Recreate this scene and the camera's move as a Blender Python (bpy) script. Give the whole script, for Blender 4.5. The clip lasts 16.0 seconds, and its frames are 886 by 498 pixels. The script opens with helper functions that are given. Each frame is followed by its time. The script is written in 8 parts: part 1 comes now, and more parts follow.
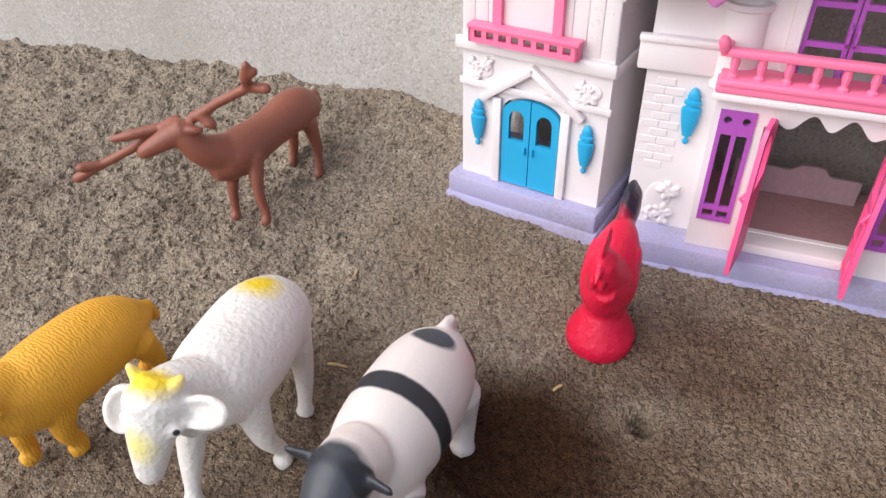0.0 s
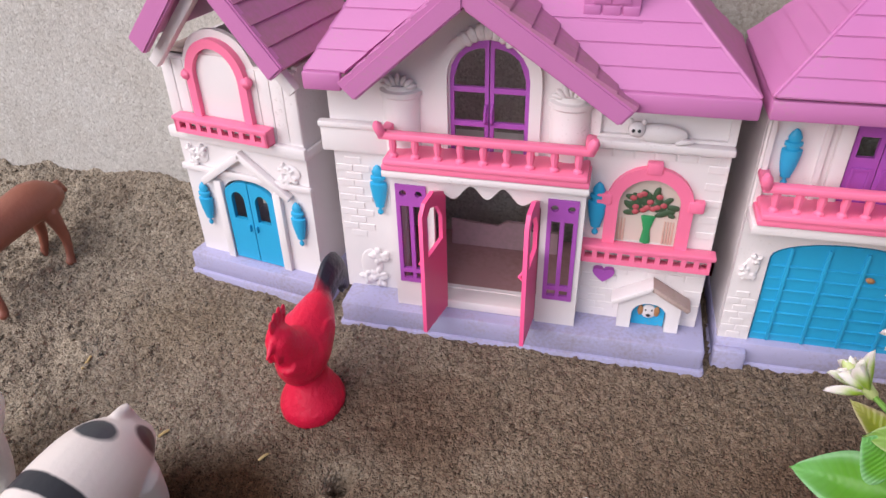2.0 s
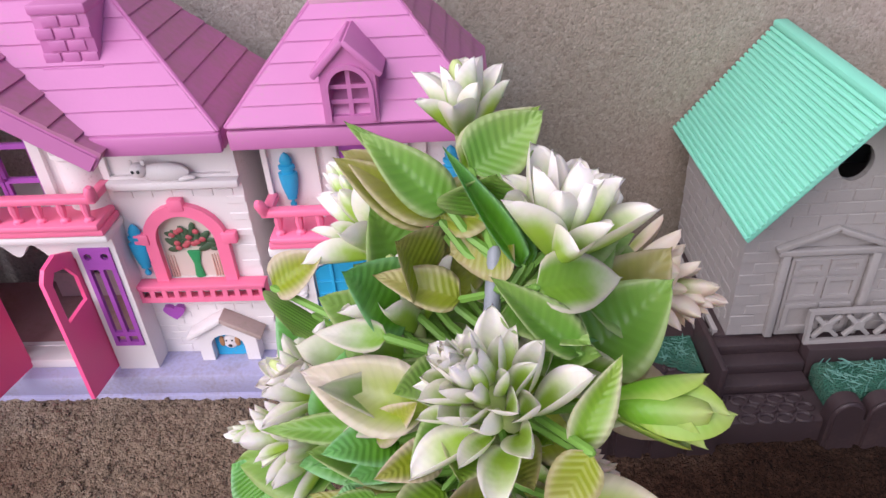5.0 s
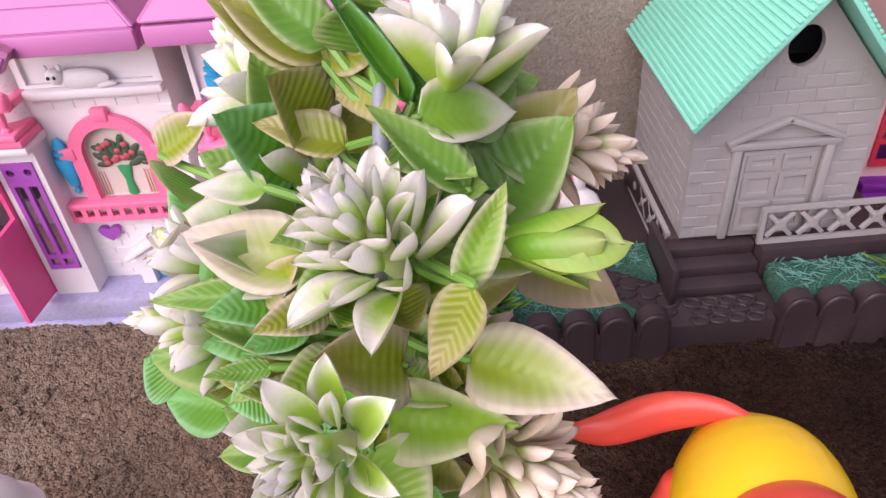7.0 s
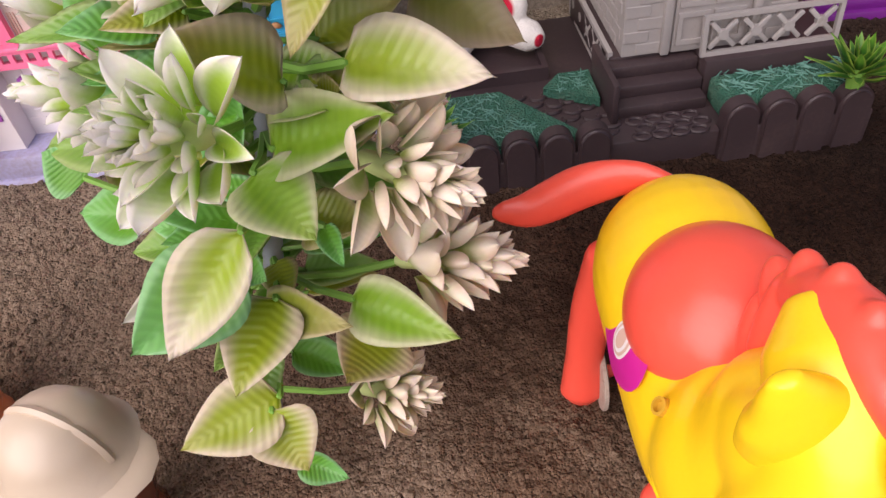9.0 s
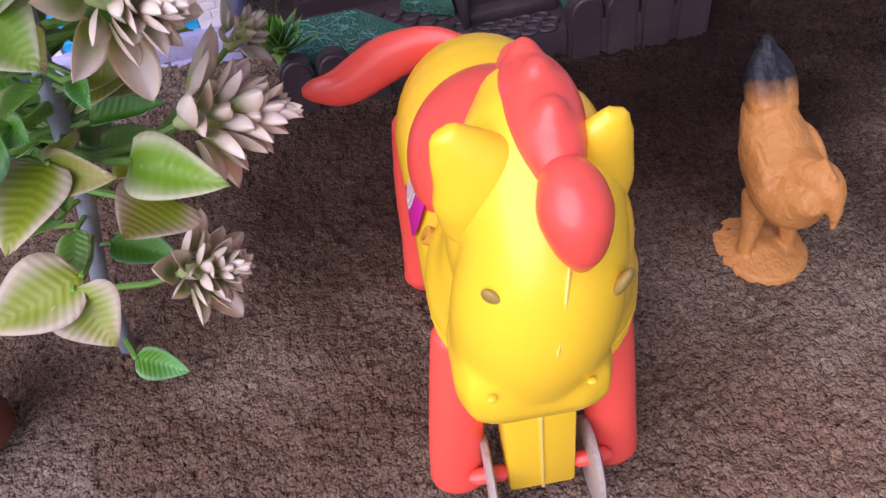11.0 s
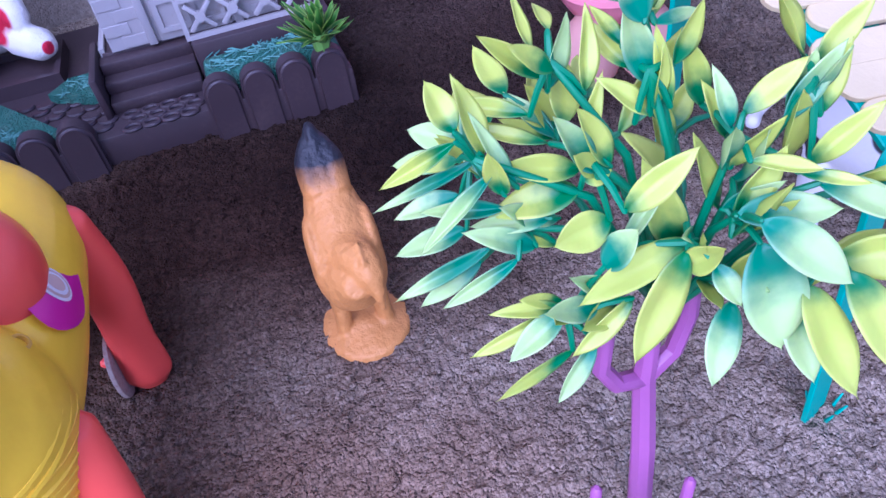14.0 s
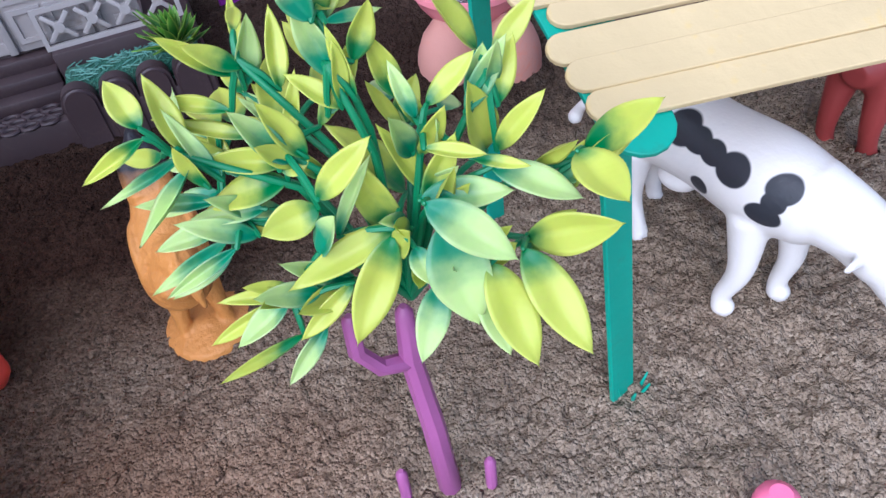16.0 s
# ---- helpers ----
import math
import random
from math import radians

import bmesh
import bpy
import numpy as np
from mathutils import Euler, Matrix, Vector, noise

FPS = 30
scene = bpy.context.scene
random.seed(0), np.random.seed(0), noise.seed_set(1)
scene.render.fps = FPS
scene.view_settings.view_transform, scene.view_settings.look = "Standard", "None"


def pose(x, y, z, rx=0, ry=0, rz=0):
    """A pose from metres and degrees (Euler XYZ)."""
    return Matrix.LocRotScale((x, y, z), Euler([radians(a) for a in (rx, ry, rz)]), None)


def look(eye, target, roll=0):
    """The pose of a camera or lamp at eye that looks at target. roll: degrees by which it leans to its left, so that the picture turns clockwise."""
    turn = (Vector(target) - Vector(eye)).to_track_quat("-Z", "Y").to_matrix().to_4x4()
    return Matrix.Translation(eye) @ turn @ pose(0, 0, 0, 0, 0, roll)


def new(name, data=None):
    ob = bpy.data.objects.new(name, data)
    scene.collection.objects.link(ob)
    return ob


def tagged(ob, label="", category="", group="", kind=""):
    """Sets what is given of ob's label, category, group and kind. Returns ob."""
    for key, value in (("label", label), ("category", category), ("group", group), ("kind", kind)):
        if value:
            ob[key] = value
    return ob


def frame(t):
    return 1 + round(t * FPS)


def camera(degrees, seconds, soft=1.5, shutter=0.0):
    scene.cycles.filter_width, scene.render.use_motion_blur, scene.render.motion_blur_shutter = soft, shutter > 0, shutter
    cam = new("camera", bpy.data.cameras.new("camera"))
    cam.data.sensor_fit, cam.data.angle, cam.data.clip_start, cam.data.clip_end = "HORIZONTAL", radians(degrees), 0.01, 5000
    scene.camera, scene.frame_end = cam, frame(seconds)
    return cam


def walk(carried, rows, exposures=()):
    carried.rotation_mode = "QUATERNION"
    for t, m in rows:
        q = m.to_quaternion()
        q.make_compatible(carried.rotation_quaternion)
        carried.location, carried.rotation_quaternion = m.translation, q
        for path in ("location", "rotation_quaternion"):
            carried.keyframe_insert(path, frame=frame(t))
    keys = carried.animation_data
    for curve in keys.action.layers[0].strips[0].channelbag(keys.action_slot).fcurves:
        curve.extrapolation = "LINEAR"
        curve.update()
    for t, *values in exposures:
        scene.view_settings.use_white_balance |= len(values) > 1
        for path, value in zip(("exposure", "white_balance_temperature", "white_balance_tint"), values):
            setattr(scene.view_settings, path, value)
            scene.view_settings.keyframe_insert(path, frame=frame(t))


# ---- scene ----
cam = camera(63.6, 16.0)
PATH = [
    (0, (0.098, -0.01, 0.274), (-0.51, 1.474, -0.92), -1.1),
    (0.5, (0.118, -0.003, 0.284), (-0.463, 1.528, -0.865), -1.1),
    (1, (0.144, 0.007, 0.291), (-0.376, 1.573, -0.839), -0.8),
    (1.5, (0.176, 0.01, 0.295), (-0.285, 1.61, -0.814), -1.0),
    (2, (0.209, 0.016, 0.301), (-0.211, 1.623, -0.814), -1.6),
    (2.5, (0.238, 0.024, 0.308), (-0.133, 1.65, -0.797), -1.5),
    (3, (0.266, 0.029, 0.312), (-0.033, 1.677, -0.782), -1.3),
    (3.5, (0.299, 0.036, 0.317), (0.058, 1.701, -0.765), -1.8),
    (4, (0.334, 0.042, 0.316), (0.134, 1.715, -0.76), -2.7),
    (4.5, (0.361, 0.044, 0.311), (0.205, 1.714, -0.778), -3.5),
    (5, (0.379, 0.045, 0.305), (0.258, 1.705, -0.805), -3.9),
    (5.2, (0.385, 0.046, 0.3), (0.27, 1.699, -0.82), -4.3),
    (7.3, (0.401, 0.04, 0.273), (0.318, 1.616, -0.956), -5.3),
    (7.5, (0.403, 0.039, 0.27), (0.328, 1.603, -0.974), -5.5),
    (8, (0.405, 0.034, 0.262), (0.335, 1.577, -1.009), -5.9),
    (8.5, (0.408, 0.027, 0.25), (0.334, 1.529, -1.068), -6.9),
    (9, (0.416, 0.018, 0.236), (0.351, 1.472, -1.136), -7.7),
    (9.5, (0.424, 0.01, 0.226), (0.382, 1.429, -1.183), -7.8),
    (9.7, (0.429, 0.006, 0.223), (0.398, 1.419, -1.191), -8.1),
    (11.8, (0.483, -0.016, 0.206), (0.555, 1.402, -1.202), -9.8),
    (12, (0.491, -0.015, 0.207), (0.582, 1.408, -1.195), -9.8),
    (12.5, (0.512, -0.015, 0.209), (0.63, 1.423, -1.176), -10.0),
    (13, (0.531, -0.016, 0.215), (0.67, 1.442, -1.147), -10.6),
    (13.5, (0.552, -0.019, 0.213), (0.766, 1.425, -1.155), -9.5),
    (14, (0.577, -0.02, 0.208), (0.85, 1.399, -1.175), -9.2),
    (14.5, (0.595, -0.023, 0.208), (0.899, 1.381, -1.183), -9.2),
    (15, (0.605, -0.028, 0.211), (0.927, 1.38, -1.173), -9.2),
    (15.5, (0.612, -0.033, 0.21), (0.943, 1.373, -1.174), -9.2),
    (16, (0.622, -0.044, 0.205), (0.979, 1.36, -1.174), -8.7),
]
EXPOSURES = [(0.0, -0.17, 6400, 13), (1.5, -0.3, 6400, 18), (3.0, -0.24, 6300, 12), (4.6, -0.2, 6200, 18), (5.2, -0.18, 6250, 24), (7.4, 0.03, 6450, 32), (8.0, 0.0, 6450, 35), (9.2, -0.1, 6850, 22), (11.5, -0.18, 5250, 38), (12.4, -0.05, 4700, 39), (13.0, 0.06, 4500, 36), (13.5, 0.28, 4350, 38), (14.0, 0.3, 4450, 42), (14.7, 0.25, 4900, 28), (15.5, 0.16, 5100, 20), (16.0, 0.1, 5250, 17)]
walk(cam, [(t, look(eye, target, roll)) for t, eye, target, roll in PATH], EXPOSURES)

# ---- light ----
world = bpy.data.worlds.new("world")
scene.world = world
world.use_nodes = True
wn = world.node_tree
sky = wn.nodes.new("ShaderNodeTexSky")
sky.sky_type, sky.sun_disc = "NISHITA", False
sky.sun_elevation, sky.sun_rotation = radians(41), radians(220)
wn.links.new(sky.outputs[0], wn.nodes["Background"].inputs[0])
wn.nodes["Background"].inputs[1].default_value = 0.15
sun = new("sun", bpy.data.lights.new("sun", "SUN"))
sun.data.energy, sun.data.angle, sun.data.color = 4.4, radians(75), (1.0, 0.965, 0.91)
sun.matrix_world = look((-1.5, -1.8, 2.05), (0, 0, 0))

# ---- materials ----


def material(name, base, rough=0.5, vary=0.12, grain=400.0, stain=25.0, dirt=None, dirt_amount=0.0, bump=0.1, spec=0.5, metal=0.0, sub=0.0, dist=0.0006):
    """A procedural surface: base colour with fine grain, broad blotches and dirt, and a fine relief."""
    m = bpy.data.materials.new(name)
    m.use_nodes = True
    t = m.node_tree
    p = t.nodes["Principled BSDF"]
    co = t.nodes.new("ShaderNodeTexCoord")
    fine = t.nodes.new("ShaderNodeTexNoise")
    fine.inputs["Scale"].default_value, fine.inputs["Detail"].default_value = grain, 5
    broad = t.nodes.new("ShaderNodeTexNoise")
    broad.inputs["Scale"].default_value, broad.inputs["Detail"].default_value = stain, 6
    for n in (fine, broad):
        t.links.new(co.outputs["Object"], n.inputs["Vector"])
    ramp = t.nodes.new("ShaderNodeMix")
    ramp.data_type, ramp.blend_type = "RGBA", "MIX"
    ramp.inputs[6].default_value = (*[c * (1 - vary) for c in base], 1)
    ramp.inputs[7].default_value = (*[min(1, c * (1 + vary * 0.6)) for c in base], 1)
    t.links.new(broad.outputs[0], ramp.inputs[0])
    out = ramp.outputs[2]
    if dirt:
        mp = t.nodes.new("ShaderNodeMapRange")
        mp.inputs[1].default_value, mp.inputs[2].default_value = 0.62 - 0.3 * dirt_amount, 0.8
        mp.inputs[4].default_value = 0.9
        both = t.nodes.new("ShaderNodeMath")
        both.operation = "MULTIPLY_ADD"
        both.inputs[1].default_value, both.inputs[2].default_value = 0.55, 0.0
        add = t.nodes.new("ShaderNodeMath")
        add.operation = "ADD"
        half = t.nodes.new("ShaderNodeMath")
        half.operation = "MULTIPLY"
        half.inputs[1].default_value = 0.45
        t.links.new(broad.outputs[0], both.inputs[0])
        t.links.new(fine.outputs[0], half.inputs[0])
        t.links.new(both.outputs[0], add.inputs[0])
        t.links.new(half.outputs[0], add.inputs[1])
        t.links.new(add.outputs[0], mp.inputs[0])
        mix = t.nodes.new("ShaderNodeMix")
        mix.data_type = "RGBA"
        mix.inputs[7].default_value = (*dirt, 1)
        t.links.new(mp.outputs[0], mix.inputs[0])
        t.links.new(out, mix.inputs[6])
        out = mix.outputs[2]
    t.links.new(out, p.inputs["Base Color"])
    p.inputs["Roughness"].default_value, p.inputs["Metallic"].default_value = rough, metal
    p.inputs["Specular IOR Level"].default_value = spec
    if sub:
        p.inputs["Subsurface Weight"].default_value = sub
        p.inputs["Subsurface Radius"].default_value = (0.004, 0.003, 0.003)
    if bump:
        b = t.nodes.new("ShaderNodeBump")
        b.inputs["Strength"].default_value, b.inputs["Distance"].default_value = bump, dist
        t.links.new(fine.outputs[0], b.inputs["Height"])
        t.links.new(b.outputs[0], p.inputs["Normal"])
    return m


DUST = (0.33, 0.27, 0.21)
M = {
    "white": material("white_plastic", (0.80, 0.74, 0.74), 0.45, 0.05, 700, 20, DUST, 0.02),
    "mauve": material("mauve_plastic", (0.53, 0.17, 0.39), 0.45, 0.10, 600, 18, (0.42, 0.24, 0.26), 0.16),
    # Darker copy for right-facing roof slopes: dust, plus their shade put into the colour.
    "mauvedustshade": material("mauve_plastic_dust_and_shade", (0.46, 0.15, 0.31), 0.65, 0.1, 300, 35, (0.31, 0.16, 0.16), 0.7),
    "mauvepale": material("mauve_plastic_paled_by_dust", (0.52, 0.27, 0.38), 0.65, 0.12, 300, 40, (0.42, 0.28, 0.27), 0.5),
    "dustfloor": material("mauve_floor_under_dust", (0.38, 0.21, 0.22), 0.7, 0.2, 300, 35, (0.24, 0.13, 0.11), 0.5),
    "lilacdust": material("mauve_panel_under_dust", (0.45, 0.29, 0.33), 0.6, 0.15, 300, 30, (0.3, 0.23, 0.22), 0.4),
    "violet": material("violet_plastic", (0.40, 0.090, 0.45), 0.42, 0.08, 600, 18),
    "pink": material("pink_plastic", (0.95, 0.20, 0.36), 0.42, 0.08, 600, 20, DUST, 0.0),
    "hotpink": material("hot_pink_plastic", (0.95, 0.11, 0.30), 0.4, 0.08, 600, 20),
    "cyan": material("cyan_plastic", (0.02, 0.38, 0.66), 0.42, 0.08, 600, 20, DUST, 0.0),
    "lilac": material("lilac_plastic", (0.42, 0.40, 0.60), 0.5, 0.1, 500, 40, (0.27, 0.22, 0.20), 0.45),
    "sand": material("damp_sand", (0.38, 0.313, 0.237), 0.95, 0.25, 900, 9, (0.16, 0.10, 0.07), 0.2, 0.8, 0.15, dist=0.0012),
    "concrete": material("rough_concrete", (0.60, 0.57, 0.53), 0.95, 0.2, 900, 6, (0.30, 0.26, 0.22), 0.55, 0.7, 0.2, dist=0.0012),
    "mint": material("mint_plastic", (0.22, 0.66, 0.49), 0.4, 0.06),
    "greywhite": material("grey_white_plastic", (0.37, 0.34, 0.325), 0.5, 0.12, 500, 30, (0.25, 0.21, 0.18), 0.2),
    "brown": material("brown_plastic", (0.047, 0.029, 0.032), 0.5, 0.25, 500, 30, (0.085, 0.055, 0.05), 0.3),
    "yellow": material("yellow_plastic", (0.95, 0.59, 0.012), 0.26, 0.05),
    "black": material("black_paint", (0.02, 0.02, 0.025), 0.4, 0.1),
    "cream": material("cream_card", (0.64, 0.55, 0.48), 0.6, 0.06),
    "curtain": material("beige_print", (0.62, 0.42, 0.34), 0.6, 0.06),
    "vase": material("green_print", (0.02, 0.30, 0.10), 0.5, 0.1),
    "rose": material("rose_print", (0.50, 0.09, 0.11), 0.5, 0.15),
    "leafdark": material("dark_leaf_print", (0.05, 0.10, 0.05), 0.5, 0.2),
    "tan": material("tan_plastic", (0.42, 0.20, 0.08), 0.5, 0.15),
    "dusty": material("dusty_plastic", (0.45, 0.33, 0.30), 0.7, 0.15, 500, 30, DUST, 0.3),
    "red": material("red_plastic", (0.87, 0.095, 0.06), 0.3, 0.06),
}


def gritty(m, cells, dark, pale, deep, blotch, darkened):
    """Adds loose grains to a surface: each grain its own shade, pits between them, damp or dusty blotches."""
    t = m.node_tree
    p = t.nodes["Principled BSDF"]
    co = t.nodes["Texture Coordinate"]
    out = p.inputs["Base Color"].links[0].from_socket
    vor = t.nodes.new("ShaderNodeTexVoronoi")
    vor.inputs["Scale"].default_value = cells
    vor2 = t.nodes.new("ShaderNodeTexVoronoi")
    vor2.inputs["Scale"].default_value = cells * 0.42
    big = t.nodes.new("ShaderNodeTexNoise")
    big.inputs["Scale"].default_value, big.inputs["Detail"].default_value, big.inputs["Roughness"].default_value = blotch, 7, 0.65
    for n in (vor, vor2, big):
        t.links.new(co.outputs["Object"], n.inputs["Vector"])
    sep = t.nodes.new("ShaderNodeSeparateColor")
    t.links.new(vor.outputs["Color"], sep.inputs[0])
    for src, lo, hi, colour, amount in ((sep.outputs[0], 0.55, 0.95, dark, 0.62), (sep.outputs[1], 0.66, 0.98, pale, 0.55), (big.outputs[0], 0.52, 0.68, darkened, 0.6)):
        r = t.nodes.new("ShaderNodeMapRange")
        r.inputs[1].default_value, r.inputs[2].default_value, r.inputs[4].default_value = lo, hi, amount
        t.links.new(src, r.inputs[0])
        mx = t.nodes.new("ShaderNodeMix")
        mx.data_type = "RGBA"
        mx.inputs[7].default_value = (*colour, 1)
        t.links.new(r.outputs[0], mx.inputs[0])
        t.links.new(out, mx.inputs[6])
        out = mx.outputs[2]
    t.links.new(out, p.inputs["Base Color"])
    last = p.inputs["Normal"].links[0].from_node
    for v, dist in ((vor, deep), (vor2, deep * 0.9)):
        b = t.nodes.new("ShaderNodeBump")
        b.invert = True
        b.inputs["Strength"].default_value, b.inputs["Distance"].default_value = 0.9, dist
        t.links.new(v.outputs["Distance"], b.inputs["Height"])
        t.links.new(last.outputs[0], b.inputs["Normal"])
        last = b
    t.links.new(last.outputs[0], p.inputs["Normal"])


gritty(M["sand"], 860, (0.115, 0.084, 0.060), (0.56, 0.49, 0.39), 0.0014, 14, (0.20, 0.15, 0.11))
gritty(M["concrete"], 620, (0.36, 0.335, 0.30), (0.70, 0.68, 0.64), 0.0003, 7, (0.44, 0.40, 0.35))


def darkened(m, spots):
    """Multiplies darker patches into a surface, in the sand damp stains and painted shade: (centre, radii, colour,
    strength, softness).
    """
    t = m.node_tree
    p = t.nodes["Principled BSDF"]
    co = t.nodes["Texture Coordinate"]
    out = p.inputs["Base Color"].links[0].from_socket
    wob = t.nodes.new("ShaderNodeTexNoise")
    wob.inputs["Scale"].default_value, wob.inputs["Detail"].default_value = 22, 8
    t.links.new(co.outputs["Object"], wob.inputs["Vector"])
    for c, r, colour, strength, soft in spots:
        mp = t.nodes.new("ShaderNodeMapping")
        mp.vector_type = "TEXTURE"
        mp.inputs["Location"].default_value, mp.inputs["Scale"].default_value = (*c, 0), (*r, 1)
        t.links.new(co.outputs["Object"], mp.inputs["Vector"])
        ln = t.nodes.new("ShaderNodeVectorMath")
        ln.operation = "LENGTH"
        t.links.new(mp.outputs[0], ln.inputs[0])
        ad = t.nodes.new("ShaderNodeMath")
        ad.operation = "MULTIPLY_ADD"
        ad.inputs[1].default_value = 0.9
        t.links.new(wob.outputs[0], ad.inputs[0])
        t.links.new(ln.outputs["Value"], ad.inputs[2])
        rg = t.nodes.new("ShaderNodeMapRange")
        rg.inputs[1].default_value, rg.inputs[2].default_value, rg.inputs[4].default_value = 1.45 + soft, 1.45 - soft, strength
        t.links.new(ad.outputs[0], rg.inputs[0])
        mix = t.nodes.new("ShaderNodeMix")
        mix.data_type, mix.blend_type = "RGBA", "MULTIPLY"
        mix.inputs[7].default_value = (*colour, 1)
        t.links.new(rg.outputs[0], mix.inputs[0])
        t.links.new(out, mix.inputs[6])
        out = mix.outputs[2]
    t.links.new(out, p.inputs["Base Color"])


# Darker tone over the right of the wall, with a narrower patch inside it.
darkened(M["concrete"], [((0.60, 0.0), (0.60, 1.0), (0.70, 0.65, 0.59), 0.9, 0.5), ((0.36, 0.1), (0.12, 1.0), (0.75, 0.68, 0.62), 0.8, 0.6)])
# Damp stains, plus shade painted beside the garden base and right of the rooster.
darkened(M["sand"], [((0.36, 0.27), (0.33, 0.16), (0.60, 0.53, 0.49), 0.9, 0.4), ((0.70, 0.16), (0.30, 0.24), (0.80, 0.73, 0.67), 0.9, 0.35), ((0.665, 0.315), (0.16, 0.12), (0.14, 0.105, 0.105), 0.95, 0.45), ((0.00, 0.11), (0.16, 0.08), (0.62, 0.54, 0.49), 0.85, 0.5), ((0.048, 0.186), (0.050, 0.040), (0.26, 0.17, 0.12), 1.0, 0.35), ((0.115, 0.262), (0.05, 0.025), (0.55, 0.42, 0.38), 0.7, 0.5), ((0.40, 0.22), (0.17, 0.09), (0.80, 0.69, 0.64), 0.8, 0.5), ((0.53, 0.245), (0.16, 0.075), (0.30, 0.20, 0.18), 0.95, 0.5), ((0.56, 0.06), (0.06, 0.06), (0.85, 0.66, 0.58), 0.8, 0.5), ((0.40, 0.085), (0.12, 0.07), (0.62, 0.49, 0.44), 0.85, 0.5), ((-0.02, 0.30), (0.05, 0.03), (0.75, 0.68, 0.60), 0.7, 0.5), ((0.10, 0.165), (0.13, 0.055), (0.70, 0.60, 0.54), 0.8, 0.5)])

# ---- mesh helpers ----


def finish(name, bm, mat, parent=None, label="", smooth=True):
    me = bpy.data.meshes.new(name)
    bm.normal_update()
    bm.to_mesh(me)
    bm.free()
    for mm in (mat if isinstance(mat, (list, tuple)) else [mat]):
        me.materials.append(mm)
    if smooth:
        for p in me.polygons:
            p.use_smooth = True
        me.set_sharp_from_angle(angle=radians(38))
    ob = new(name, me)
    if parent:
        ob.parent = parent
    if label:
        ob["label"] = label
    return ob


def part(name, bm, mat, parent, label="", smooth=True):
    """One mesh object under a thing or a part."""
    return finish(name, bm, mat, parent, label, smooth)


def empty(name, m, label, category, group="", kind=""):
    ob = new(name)
    ob.matrix_basis = m
    return tagged(ob, label, category, group, kind)


def box(bm, x0, x1, y0, y1, z0, z1, bev=0.0, seg=2):
    r = bmesh.ops.create_cube(bm, size=1.0)
    vs = r["verts"]
    for v in vs:
        v.co = Vector((x0 + (v.co.x + 0.5) * (x1 - x0), y0 + (v.co.y + 0.5) * (y1 - y0), z0 + (v.co.z + 0.5) * (z1 - z0)))
    if bev:
        es = list({e for v in vs for e in v.link_edges})
        bmesh.ops.bevel(bm, geom=es, offset=bev, segments=seg, affect="EDGES", profile=0.5)


def boxed(x0, x1, y0, y1, z0, z1, bev=0.0):
    bm = bmesh.new()
    box(bm, x0, x1, y0, y1, z0, z1, bev)
    return bm


def loop2(bm, pts, y):
    vs = [bm.verts.new((x, y, z)) for x, z in pts]
    return [bm.edges.new((vs[i], vs[(i + 1) % len(vs)])) for i in range(len(vs))]


def plate(outer, holes, y0, y1):
    """A panel that stands in the plane of a front, with openings cut through it."""
    bm = bmesh.new()
    es = loop2(bm, outer, y0)
    for h in holes:
        es += loop2(bm, h, y0)
    bmesh.ops.triangle_fill(bm, edges=es, use_beauty=True, normal=(0, -1, 0))
    r = bmesh.ops.extrude_face_region(bm, geom=bm.faces[:])
    for v in r["geom"]:
        if isinstance(v, bmesh.types.BMVert):
            v.co.y = y1
    bmesh.ops.recalc_face_normals(bm, faces=bm.faces[:])
    return bm


def rect(x0, x1, z0, z1):
    return [(x0, z0), (x1, z0), (x1, z1), (x0, z1)]


def arch(x0, x1, z0, zs, zt, n=10):
    """An opening with a round head: springing at zs, crown at zt."""
    c, r = (x0 + x1) / 2, (x1 - x0) / 2
    return [(x0, z0), (x1, z0)] + [(c + r * math.cos(a), zs + (zt - zs) * math.sin(a)) for a in [math.pi * i / n for i in range(n + 1)]]


def arch_frame(x0, x1, z0, zs, zt, w, y0, y1, n=14):
    """A round-headed frame of width w, open at its foot."""
    c = (x0 + x1) / 2
    out = [(x1, z0)] + [(c + (x1 - c) * math.cos(a), zs + (zt - zs) * math.sin(a)) for a in [math.pi * i / n for i in range(n + 1)]] + [(x0, z0)]
    inn = [(x0 + w, z0)] + [(c - (c - x0 - w) * math.cos(a), zs + (zt - w - zs) * math.sin(a)) for a in [math.pi * i / n for i in range(n + 1)]] + [(x1 - w, z0)]
    return plate(out + inn, [], y0, y1)


def merge(*bms):
    out = bmesh.new()
    for b in bms:
        me = bpy.data.meshes.new("tmp")
        b.to_mesh(me)
        b.free()
        out.from_mesh(me)
        bpy.data.meshes.remove(me)
    return out


